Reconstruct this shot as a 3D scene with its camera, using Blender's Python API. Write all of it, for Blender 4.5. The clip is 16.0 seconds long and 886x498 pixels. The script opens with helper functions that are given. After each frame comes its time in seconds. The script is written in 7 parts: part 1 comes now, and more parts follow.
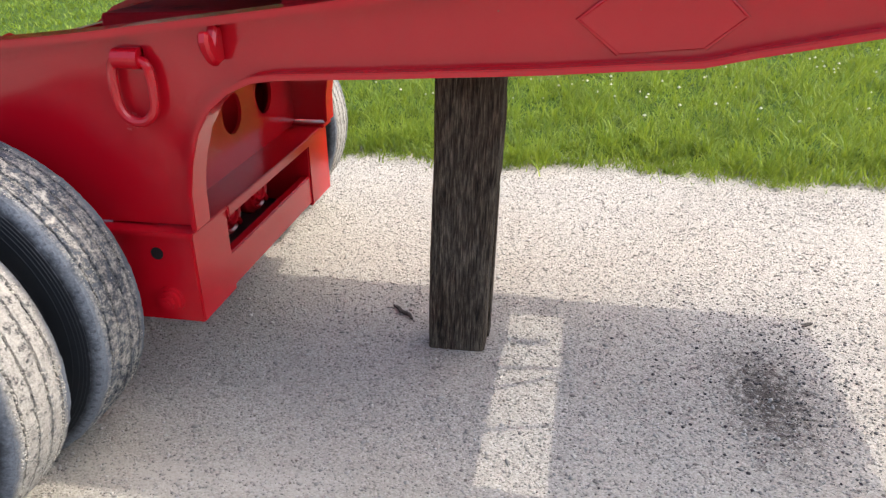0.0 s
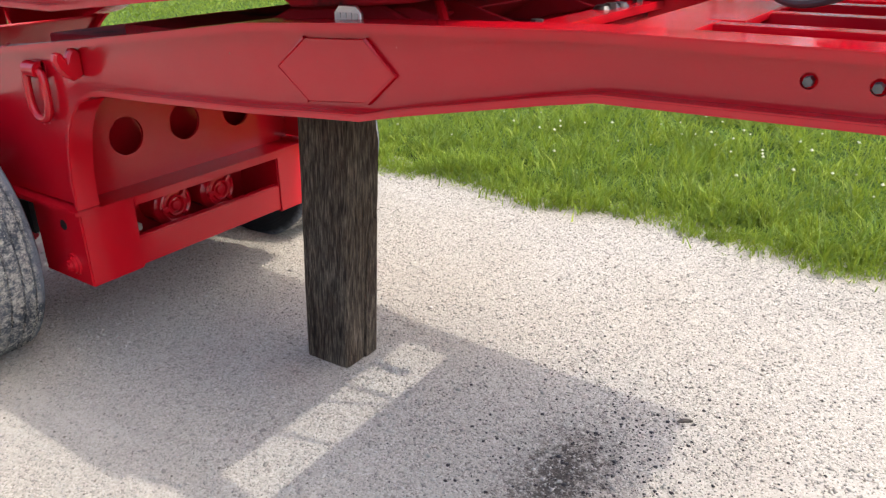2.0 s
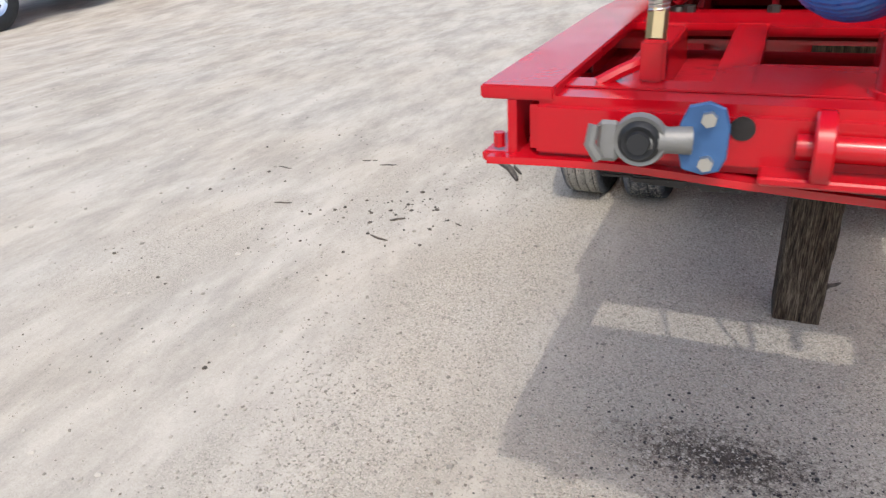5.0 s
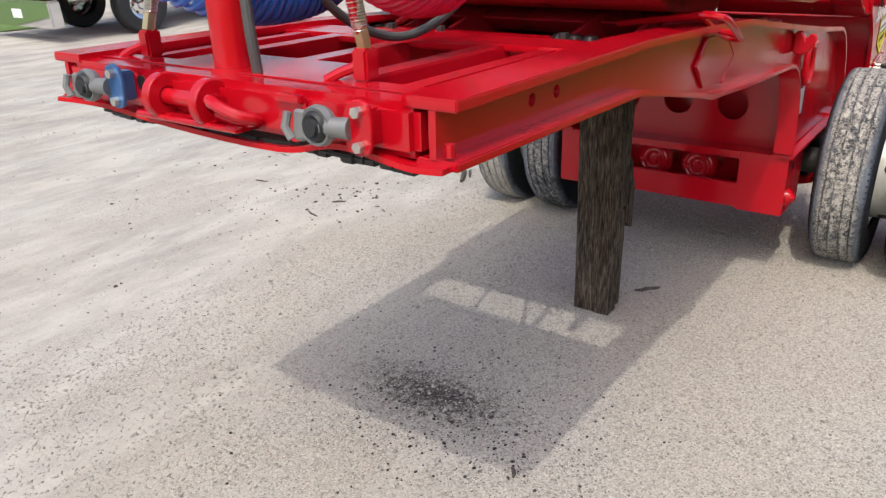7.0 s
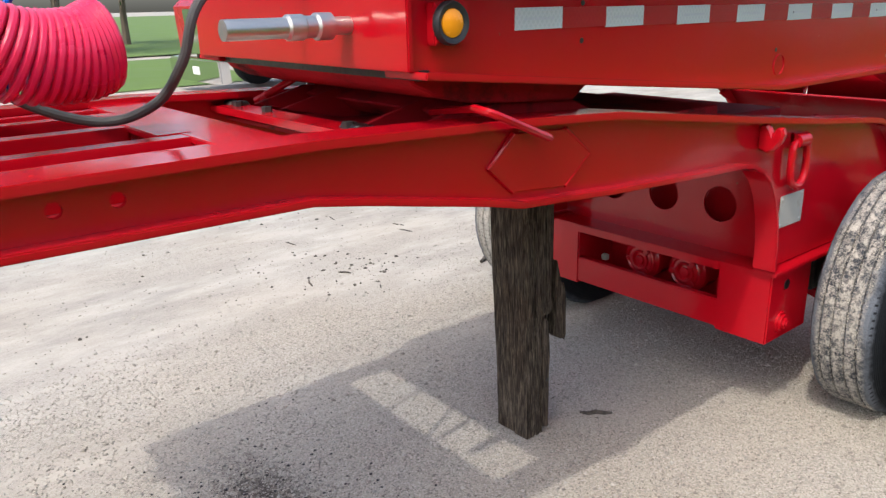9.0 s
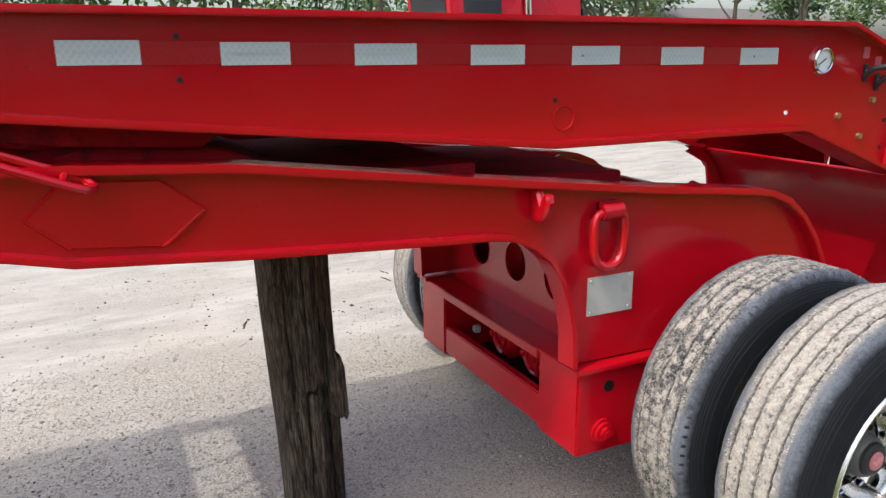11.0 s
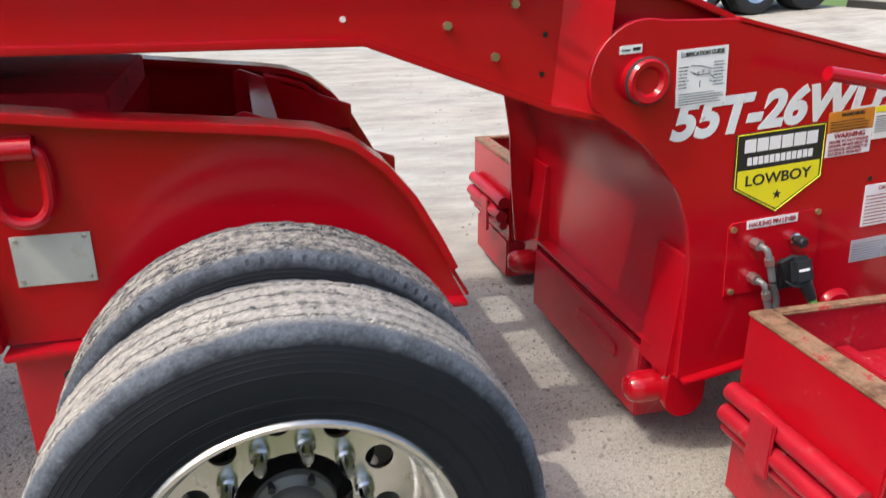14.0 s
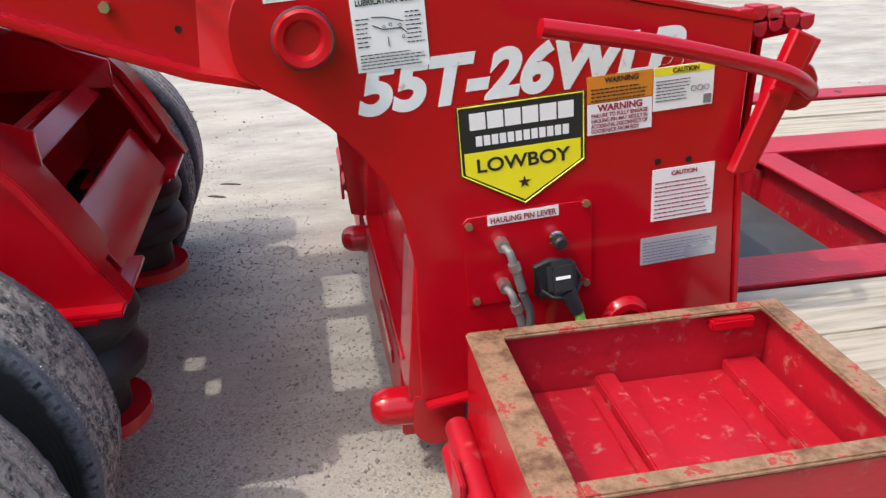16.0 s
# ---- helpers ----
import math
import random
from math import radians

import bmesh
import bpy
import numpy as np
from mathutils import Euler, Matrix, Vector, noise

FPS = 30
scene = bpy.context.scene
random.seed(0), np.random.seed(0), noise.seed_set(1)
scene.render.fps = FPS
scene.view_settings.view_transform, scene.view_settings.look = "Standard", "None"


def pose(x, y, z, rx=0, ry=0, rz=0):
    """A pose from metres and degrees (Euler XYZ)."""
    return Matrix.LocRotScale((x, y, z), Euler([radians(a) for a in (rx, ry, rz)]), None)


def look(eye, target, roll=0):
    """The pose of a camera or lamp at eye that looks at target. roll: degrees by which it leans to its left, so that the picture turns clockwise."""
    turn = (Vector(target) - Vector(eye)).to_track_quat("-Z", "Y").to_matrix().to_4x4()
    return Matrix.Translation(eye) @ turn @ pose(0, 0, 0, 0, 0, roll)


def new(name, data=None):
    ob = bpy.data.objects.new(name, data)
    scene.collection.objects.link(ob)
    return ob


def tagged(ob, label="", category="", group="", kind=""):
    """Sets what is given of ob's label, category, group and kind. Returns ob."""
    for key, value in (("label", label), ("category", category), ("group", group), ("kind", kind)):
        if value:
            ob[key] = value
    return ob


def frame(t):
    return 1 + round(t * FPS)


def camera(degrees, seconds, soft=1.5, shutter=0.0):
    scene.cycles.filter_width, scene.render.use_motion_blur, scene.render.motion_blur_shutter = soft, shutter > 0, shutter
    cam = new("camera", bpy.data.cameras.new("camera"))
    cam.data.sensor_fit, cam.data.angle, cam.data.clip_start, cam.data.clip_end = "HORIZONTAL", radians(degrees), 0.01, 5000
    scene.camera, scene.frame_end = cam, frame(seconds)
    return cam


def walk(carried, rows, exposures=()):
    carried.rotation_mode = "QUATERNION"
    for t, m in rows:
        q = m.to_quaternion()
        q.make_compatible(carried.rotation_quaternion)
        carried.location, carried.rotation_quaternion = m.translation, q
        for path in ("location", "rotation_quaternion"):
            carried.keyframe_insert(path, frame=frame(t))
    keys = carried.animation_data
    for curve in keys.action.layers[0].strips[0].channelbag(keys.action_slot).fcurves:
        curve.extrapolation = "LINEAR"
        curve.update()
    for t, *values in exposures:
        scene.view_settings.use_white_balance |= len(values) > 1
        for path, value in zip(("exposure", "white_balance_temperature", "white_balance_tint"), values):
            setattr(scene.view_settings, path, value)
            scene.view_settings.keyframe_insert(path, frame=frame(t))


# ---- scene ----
cam = camera(60.7, 16.0, soft=1.3, shutter=0.15)
PATH = [
    (0, (-0.217, 2.324, 1.473), (0.142, 0.554, 0.613), -1),
    (0.5, (-0.577, 2.301, 1.5), (-0.084, 0.562, 0.645), -0.3),
    (1, (-0.928, 2.239, 1.532), (-0.261, 0.539, 0.716), -0.7),
    (1.5, (-1.226, 2.009, 1.535), (-0.392, 0.374, 0.74), -0.4),
    (2, (-1.571, 1.872, 1.527), (-0.527, 0.363, 0.731), -0.6),
    (2.5, (-1.944, 1.732, 1.557), (-0.655, 0.435, 0.745), -1),
    (3, (-2.195, 1.468, 1.553), (-0.651, 0.506, 0.72), -1.7),
    (3.5, (-2.444, 1.212, 1.576), (-0.69, 0.735, 0.749), -2.8),
    (4, (-2.725, 0.905, 1.606), (-0.897, 1.025, 0.805), -3.6),
    (4.2, (-2.795, 0.778, 1.609), (-0.986, 1.112, 0.824), -4.1),
    (6.5, (-2.809, -0.963, 1.563), (-1.278, 0.015, 0.727), -2.2),
    (7, (-2.729, -1.26, 1.587), (-1.244, -0.165, 0.815), -1.5),
    (7.5, (-2.561, -1.46, 1.585), (-1.109, -0.294, 0.855), -0.9),
    (8, (-2.238, -1.55, 1.575), (-0.844, -0.302, 0.869), -0.8),
    (8.2, (-2.138, -1.605, 1.593), (-0.781, -0.311, 0.898), -1),
    (10.3, (-0.899, -2.175, 1.544), (0.038, -0.483, 1.035), -0.8),
    (10.5, (-0.766, -2.216, 1.537), (0.142, -0.508, 1.029), -0.7),
    (11, (-0.412, -2.295, 1.541), (0.422, -0.547, 1.04), -0.5),
    (11.5, (-0.04, -2.29, 1.531), (0.727, -0.513, 1.026), -0.4),
    (12, (0.28, -2.352, 1.525), (1.001, -0.562, 0.998), -0.5),
    (12.5, (0.604, -2.516, 1.484), (1.202, -0.707, 0.874), -1),
    (13, (0.869, -2.522, 1.401), (1.376, -0.777, 0.566), -1.5),
    (13.5, (1.175, -2.393, 1.415), (1.665, -0.677, 0.512), 0.2),
    (14, (1.421, -2.322, 1.477), (1.9, -0.519, 0.757), -0),
    (14.5, (1.699, -2.274, 1.526), (2.073, -0.396, 0.949), -0.8),
    (15, (1.952, -2.181, 1.483), (2.288, -0.322, 0.828), -1.4),
    (15.5, (2.189, -2.038, 1.459), (2.54, -0.239, 0.66), -1.2),
    (16, (2.372, -2.107, 1.441), (2.701, -0.33, 0.583), -0.9),
]
walk(cam, [(t, look(e, g, r)) for t, e, g, r in PATH], exposures=[(0, 1.52), (1.5, 1.50), (2.5, 1.43), (3.5, 1.14), (4.2, 0.88), (6.5, 0.88), (8.2, 1.04), (10.5, 1.08), (12, 1.12), (13.5, 1.09), (14.5, 1.04), (16, 1.08)])

# ---- daylight ----
SUN_DIR = Vector((0.79, 0.28, -1.29)).normalized()
world = bpy.data.worlds.new("sky")
scene.world = world
world.use_nodes = True
wn = world.node_tree.nodes
sky = wn.new("ShaderNodeTexSky")
sky.sky_type, sky.sun_disc = "NISHITA", False
sky.sun_elevation = math.asin(-SUN_DIR.z)
sky.sun_rotation = math.atan2(-SUN_DIR.x, -SUN_DIR.y)
sky.air_density, sky.dust_density, sky.ozone_density = 1.0, 4.0, 1.0
wn["Background"].inputs["Strength"].default_value = 0.15
world.node_tree.links.new(sky.outputs[0], wn["Background"].inputs["Color"])
sun_data = bpy.data.lights.new("sun", "SUN")
sun_data.energy, sun_data.angle, sun_data.color = 0.94, radians(0.55), (1.0, 0.945, 0.86)
sun = new("sun", sun_data)
sun.rotation_euler = SUN_DIR.to_track_quat("-Z", "Y").to_euler()

# ---- materials ----
def mat(name, color, rough=0.5, metal=0.0, vary=0.12, scale=6.0, bump=0.0, bump_scale=120.0, coat=0.0,
        dirt=None, dirt_amount=0.0, dirt_scale=3.0):
    """Principled material with two scales of colour change, bump and a dirt colour laid on by noise."""
    m = bpy.data.materials.new(name)
    m.use_nodes = True
    nt = m.node_tree
    n, l = nt.nodes, nt.links
    b = n["Principled BSDF"]
    b.inputs["Roughness"].default_value = rough
    b.inputs["Metallic"].default_value = metal
    b.inputs["Coat Weight"].default_value = coat
    b.inputs["Coat Roughness"].default_value = 0.12
    tc = n.new("ShaderNodeTexCoord")
    big = n.new("ShaderNodeTexNoise")
    big.inputs["Scale"].default_value, big.inputs["Detail"].default_value = scale, 5
    l.new(tc.outputs["Object"], big.inputs["Vector"])
    ramp = n.new("ShaderNodeMix")
    ramp.data_type = "RGBA"
    ramp.inputs[6].default_value = (*[c * (1 - vary) for c in color], 1)
    ramp.inputs[7].default_value = (*[min(1, c * (1 + vary)) for c in color], 1)
    l.new(big.outputs["Fac"], ramp.inputs[0])
    out = ramp.outputs[2]
    if dirt:
        dn = n.new("ShaderNodeTexNoise")
        dn.inputs["Scale"].default_value, dn.inputs["Detail"].default_value = dirt_scale, 9
        dn.inputs["Roughness"].default_value = 0.7
        l.new(tc.outputs["Object"], dn.inputs["Vector"])
        mr = n.new("ShaderNodeMapRange")
        mr.inputs[1].default_value, mr.inputs[2].default_value = 0.62 - 0.3 * dirt_amount, 0.75 - 0.2 * dirt_amount
        l.new(dn.outputs["Fac"], mr.inputs[0])
        mx = n.new("ShaderNodeMix")
        mx.data_type = "RGBA"
        l.new(mr.outputs[0], mx.inputs[0])
        l.new(out, mx.inputs[6])
        mx.inputs[7].default_value = (*dirt, 1)
        out = mx.outputs[2]
        rr = n.new("ShaderNodeMapRange")
        rr.inputs[3].default_value, rr.inputs[4].default_value = rough, 0.85
        l.new(mr.outputs[0], rr.inputs[0])
        l.new(rr.outputs[0], b.inputs["Roughness"])
    if not dirt and vary > 0.05:
        rv = n.new("ShaderNodeMapRange")
        rv.inputs[1].default_value, rv.inputs[2].default_value = 0.3, 0.7
        rv.inputs[3].default_value, rv.inputs[4].default_value = rough * 0.8, min(1.0, rough * 1.2)
        l.new(big.outputs["Fac"], rv.inputs[0])
        l.new(rv.outputs[0], b.inputs["Roughness"])
    l.new(out, b.inputs["Base Color"])
    if bump:
        bn = n.new("ShaderNodeTexNoise")
        bn.inputs["Scale"].default_value, bn.inputs["Detail"].default_value = bump_scale, 4
        l.new(tc.outputs["Object"], bn.inputs["Vector"])
        bp = n.new("ShaderNodeBump")
        bp.inputs["Strength"].default_value, bp.inputs["Distance"].default_value = bump, 0.004
        l.new(bn.outputs["Fac"], bp.inputs["Height"])
        l.new(bp.outputs[0], b.inputs["Normal"])
    return m


def red_paint():
    """Sprayed gloss enamel: orange peel, faint dust film in patches, small chips and rubbed spots."""
    m = mat("red_paint", (0.43, 0.0030, 0.0105), 0.2, 0, 0.10, 2.2, 0.045, 26)
    nt = m.node_tree
    n, l = nt.nodes, nt.links
    b = n["Principled BSDF"]
    b.inputs["Specular IOR Level"].default_value = 0.50
    base = b.inputs["Base Color"].links[0].from_socket
    tc = n.new("ShaderNodeTexCoord")
    df = n.new("ShaderNodeTexNoise")
    df.inputs["Scale"].default_value, df.inputs["Detail"].default_value, df.inputs["Roughness"].default_value = 3.5, 8, 0.68
    l.new(tc.outputs["Object"], df.inputs["Vector"])
    dr = n.new("ShaderNodeMapRange")
    dr.inputs[1].default_value, dr.inputs[2].default_value, dr.inputs[4].default_value = 0.50, 0.80, 0.06
    l.new(df.outputs["Fac"], dr.inputs[0])
    m1 = n.new("ShaderNodeMix")
    m1.data_type = "RGBA"
    m1.inputs[7].default_value = (0.42, 0.09, 0.08, 1)
    l.new(dr.outputs[0], m1.inputs[0])
    l.new(base, m1.inputs[6])
    ch = n.new("ShaderNodeTexNoise")
    ch.inputs["Scale"].default_value, ch.inputs["Detail"].default_value = 34, 3
    l.new(tc.outputs["Object"], ch.inputs["Vector"])
    cm = n.new("ShaderNodeMapRange")
    cm.inputs[1].default_value, cm.inputs[2].default_value, cm.inputs[4].default_value = 0.765, 0.785, 0.6
    l.new(ch.outputs["Fac"], cm.inputs[0])
    m2 = n.new("ShaderNodeMix")
    m2.data_type = "RGBA"
    m2.inputs[7].default_value = (0.16, 0.05, 0.035, 1)
    l.new(cm.outputs[0], m2.inputs[0])
    l.new(m1.outputs[2], m2.inputs[6])
    l.new(m2.outputs[2], b.inputs["Base Color"])
    ra = n.new("ShaderNodeMapRange")
    ra.inputs[1].default_value, ra.inputs[2].default_value, ra.inputs[3].default_value, ra.inputs[4].default_value = 0.35, 0.75, 0.09, 0.30
    l.new(df.outputs["Fac"], ra.inputs[0])
    l.new(ra.outputs[0], b.inputs["Roughness"])
    return m


RED = red_paint()
# greasy red whose colour also carries the shade under the neck
RED_GREASE_SHADE = mat("greasy_shaded_red_paint", (0.33, 0.006, 0.014), 0.75, 0, 0.3, 6, 0.4, 60, dirt=(0.035, 0.012, 0.012), dirt_amount=0.30, dirt_scale=7)
RED_GREASE_SHADE.node_tree.nodes["Principled BSDF"].inputs["Specular IOR Level"].default_value = 0.15
CAST = mat("cast_metal", (0.20, 0.20, 0.195), 0.5, 0.4, 0.25, 20, 0.3, 90)
RED_OLD = mat("worn_red_paint", (0.40, 0.008, 0.020), 0.38, 0, 0.30, 5, 0.3, 60, dirt=(0.44, 0.15, 0.13), dirt_amount=0.16, dirt_scale=22)
def rust_mat():
    """Flaking red paint over brown rust, with pale primer specks."""
    m = mat("rusty_red_paint", (0.27, 0.13, 0.06), 0.75, 0, 0.35, 14, 0.6, 110)
    nt = m.node_tree
    n, l = nt.nodes, nt.links
    tc = n.new("ShaderNodeTexCoord")
    a = n.new("ShaderNodeTexNoise")
    a.inputs["Scale"].default_value, a.inputs["Detail"].default_value, a.inputs["Roughness"].default_value = 17, 12, 0.72
    l.new(tc.outputs["Object"], a.inputs["Vector"])
    cr = n.new("ShaderNodeValToRGB")
    e = cr.color_ramp.elements
    e[0].position, e[0].color = 0.36, (0.11, 0.05, 0.03, 1)
    e[1].position, e[1].color = 0.72, (0.46, 0.30, 0.22, 1)
    for p, c in ((0.43, (0.19, 0.10, 0.05)), (0.50, (0.25, 0.145, 0.08)), (0.55, (0.31, 0.19, 0.115)), (0.575, (0.30, 0.06, 0.04)), (0.61, (0.36, 0.02, 0.02)), (0.66, (0.36, 0.09, 0.06))):
        q = e.new(p)
        q.color = (*c, 1)
    l.new(a.outputs["Fac"], cr.inputs[0])
    l.new(cr.outputs[0], n["Principled BSDF"].inputs["Base Color"])
    return m


RUST = rust_mat()
BLACK = mat("black_rubber", (0.014, 0.015, 0.017), 0.55, 0, 0.2, 20, 0.15, 200)
DARK = mat("dark_steel", (0.04, 0.038, 0.036), 0.6, 0.3, 0.3, 12, 0.3, 80)
# black for real grease, and for the painted shade inside holes
GREASE_SHADE = mat("black_grease_and_shade", (0.012, 0.010, 0.010), 0.35, 0, 0.4, 15, 0.6, 40)
STEEL = mat("zinc_steel", (0.55, 0.54, 0.50), 0.35, 0.9, 0.15, 15, 0.15, 90)
CHROME = mat("chrome", (0.75, 0.75, 0.76), 0.08, 1.0, 0.03, 5)
NUT = mat("dull_chrome", (0.48, 0.48, 0.48), 0.16, 1.0, 0.1, 30)
ALU = mat("polished_aluminium", (0.66, 0.65, 0.61), 0.27, 1.0, 0.06, 4, 0.05, 60, dirt=(0.5, 0.47, 0.42), dirt_amount=0.02, dirt_scale=9)
HUBGREY = mat("grey_hub_steel", (0.16, 0.158, 0.15), 0.5, 0.5, 0.2, 20, 0.2, 90)
HOSE = mat("grey_hose", (0.06, 0.062, 0.06), 0.6, 0, 0.2, 20)
BRASS = mat("brass", (0.45, 0.36, 0.2), 0.4, 0.8, 0.2, 20)
WHITE = mat("white_vinyl", (0.78, 0.78, 0.77), 0.4, 0, 0.04, 8)
INK = mat("black_ink", (0.02, 0.02, 0.02), 0.45, 0, 0.1, 8)
YELLOW = mat("yellow_vinyl", (0.80, 0.72, 0.02), 0.4, 0, 0.05, 8)
ORANGE = mat("orange_vinyl", (0.62, 0.22, 0.02), 0.4, 0, 0.05, 8)
LETTER = mat("silver_white_letter", (0.70, 0.72, 0.72), 0.4, 0, 0.08, 30, dirt=(0.45, 0.05, 0.05), dirt_amount=0.05, dirt_scale=25)
AMBER = mat("amber_lens", (0.95, 0.33, 0.01), 0.25, 0, 0.08, 60)
BLUE = mat("blue_hose", (0.015, 0.15, 0.60), 0.3, 0, 0.1, 10, coat=0.3)
COILRED = mat("red_hose", (0.70, 0.014, 0.075), 0.3, 0, 0.1, 10, coat=0.3)
GREEN = mat("green_cable", (0.13, 0.42, 0.06), 0.45, 0, 0.1, 10)
PINK = mat("pink_oil_window", (0.62, 0.20, 0.22), 0.25, 0, 0.1, 20)
SILVER_TAG = mat("silver_tag", (0.56, 0.58, 0.62), 0.3, 0.5, 0.06, 10)
PLATE = mat("dusty_steel_plate", (0.50, 0.50, 0.45), 0.45, 0.2, 0.15, 9, 0.1, 40, dirt=(0.40, 0.36, 0.28), dirt_amount=0.3, dirt_scale=9)
def tape_mat(name, lo, hi):
    """Reflective sheet with fine sealed lozenges."""
    m = mat(name, lo, 0.35, 0.2, 0.07, 40, 0.15, 260)
    nt = m.node_tree
    n, l = nt.nodes, nt.links
    tc = n.new("ShaderNodeTexCoord")
    fac = None
    for ang in (38, -38):
        mp = n.new("ShaderNodeMapping")
        mp.inputs["Rotation"].default_value = (0, radians(ang), 0)
        l.new(tc.outputs["Object"], mp.inputs["Vector"])
        w = n.new("ShaderNodeTexWave")
        w.inputs["Scale"].default_value, w.inputs["Distortion"].default_value, w.inputs["Detail Scale"].default_value = 26, 1.5, 3
        l.new(mp.outputs[0], w.inputs["Vector"])
        if fac:
            mm = n.new("ShaderNodeMath")
            mm.operation = "MAXIMUM"
            l.new(fac, mm.inputs[0])
            l.new(w.outputs["Fac"], mm.inputs[1])
            fac = mm.outputs[0]
        else:
            fac = w.outputs["Fac"]
    cr = n.new("ShaderNodeValToRGB")
    cr.color_ramp.elements[0].position, cr.color_ramp.elements[0].color = 0.55, (*lo, 1)
    cr.color_ramp.elements[1].position, cr.color_ramp.elements[1].color = 1.0, (*hi, 1)
    l.new(fac, cr.inputs[0])
    l.new(cr.outputs[0], n["Principled BSDF"].inputs["Base Color"])
    return m


TAPE = tape_mat("silver_reflective_tape", (0.54, 0.58, 0.58), (0.61, 0.645, 0.645))
TAPE_RED = tape_mat("red_reflective_tape", (0.385, 0.004, 0.009), (0.41, 0.008, 0.010))


def wood_mat(name, dark, light, scale=(1, 1, 14), rough=0.85):
    m = mat(name, dark, rough)
    nt = m.node_tree
    n, l = nt.nodes, nt.links
    b = n["Principled BSDF"]
    tc = n.new("ShaderNodeTexCoord")
    mp = n.new("ShaderNodeMapping")
    mp.inputs["Scale"].default_value = scale
    l.new(tc.outputs["Object"], mp.inputs["Vector"])
    w = n.new("ShaderNodeTexNoise")
    w.inputs["Scale"].default_value, w.inputs["Detail"].default_value = 3.0, 10
    w.inputs["Roughness"].default_value = 0.65
    l.new(mp.outputs[0], w.inputs["Vector"])
    cr = n.new("ShaderNodeValToRGB")
    cr.color_ramp.elements[0].position, cr.color_ramp.elements[0].color = 0.36, (*dark, 1)
    cr.color_ramp.elements[1].position, cr.color_ramp.elements[1].color = 0.68, (*light, 1)
    l.new(w.outputs["Fac"], cr.inputs[0])
    l.new(cr.outputs[0], b.inputs["Base Color"])
    bp = n.new("ShaderNodeBump")
    bp.inputs["Strength"].default_value, bp.inputs["Distance"].default_value = 0.9, 0.006
    l.new(w.outputs["Fac"], bp.inputs["Height"])
    l.new(bp.outputs[0], b.inputs["Normal"])
    return m


def tie_mat():
    """Old creosoted timber: fine upright fibres, pale weathered ridges, dark cracks and brown blotches."""
    m = mat("weathered_tie_wood", (0.06, 0.048, 0.036), 0.9)
    nt = m.node_tree
    n, l = nt.nodes, nt.links
    b = n["Principled BSDF"]
    b.inputs["Specular IOR Level"].default_value = 0.2
    tc = n.new("ShaderNodeTexCoord")
    fibre = []
    for sc, size, detail in (((1, 1, 0.07), 230, 5), ((1, 1, 0.16), 75, 5), ((1, 1, 0.5), 7, 5)):
        mp = n.new("ShaderNodeMapping")
        mp.inputs["Scale"].default_value = sc
        l.new(tc.outputs["Object"], mp.inputs["Vector"])
        t = n.new("ShaderNodeTexNoise")
        t.inputs["Scale"].default_value, t.inputs["Detail"].default_value, t.inputs["Roughness"].default_value = size, detail, 0.62
        l.new(mp.outputs[0], t.inputs["Vector"])
        fibre.append(t.outputs["Fac"])
    h = n.new("ShaderNodeMath")
    h.operation = "MULTIPLY_ADD"
    h.inputs[1].default_value = 0.55
    l.new(fibre[1], h.inputs[0])
    h2 = n.new("ShaderNodeMath")
    h2.operation = "MULTIPLY_ADD"
    h2.inputs[1].default_value = 0.85
    l.new(fibre[0], h2.inputs[0])
    l.new(h.outputs[0], h2.inputs[2])
    h.inputs[2].default_value = -0.2
    cr = n.new("ShaderNodeValToRGB")
    e = cr.color_ramp.elements
    e[0].position, e[0].color = 0.33, (0.012, 0.009, 0.008, 1)
    e[1].position, e[1].color = 0.66, (0.165, 0.136, 0.102, 1)
    for p, c in ((0.40, (0.026, 0.019, 0.014)), (0.48, (0.055, 0.042, 0.031)), (0.57, (0.096, 0.077, 0.057))):
        q = e.new(p)
        q.color = (*c, 1)
    l.new(h2.outputs[0], cr.inputs[0])
    bl = n.new("ShaderNodeMapRange")
    bl.inputs[1].default_value, bl.inputs[2].default_value, bl.inputs[4].default_value = 0.42, 0.66, 0.75
    l.new(fibre[2], bl.inputs[0])
    mx = n.new("ShaderNodeMix")
    mx.data_type, mx.blend_type = "RGBA", "MULTIPLY"
    mx.inputs[7].default_value = (0.62, 0.52, 0.44, 1)
    l.new(bl.outputs[0], mx.inputs[0])
    l.new(cr.outputs[0], mx.inputs[6])
    l.new(mx.outputs[2], b.inputs["Base Color"])
    bp = n.new("ShaderNodeBump")
    bp.inputs["Strength"].default_value, bp.inputs["Distance"].default_value = 1.0, 0.006
    l.new(h2.outputs[0], bp.inputs["Height"])
    l.new(bp.outputs[0], b.inputs["Normal"])
    return m


TIE = tie_mat()
PLANK = wood_mat("grey_deck_plank", (0.12, 0.10, 0.07), (0.50, 0.46, 0.37), (0.8, 11, 11))
pr = [q for q in PLANK.node_tree.nodes if q.type == "VALTORGB"][0].color_ramp.elements
pr[0].position = 0.27
for p_, c_ in ((0.38, (0.30, 0.26, 0.19, 1)), (0.50, (0.40, 0.365, 0.29, 1))):
    pq = pr.new(p_)
    pq.color = c_
STICK = wood_mat("dry_stick", (0.04, 0.035, 0.03), (0.12, 0.10, 0.08), (10, 10, 10))


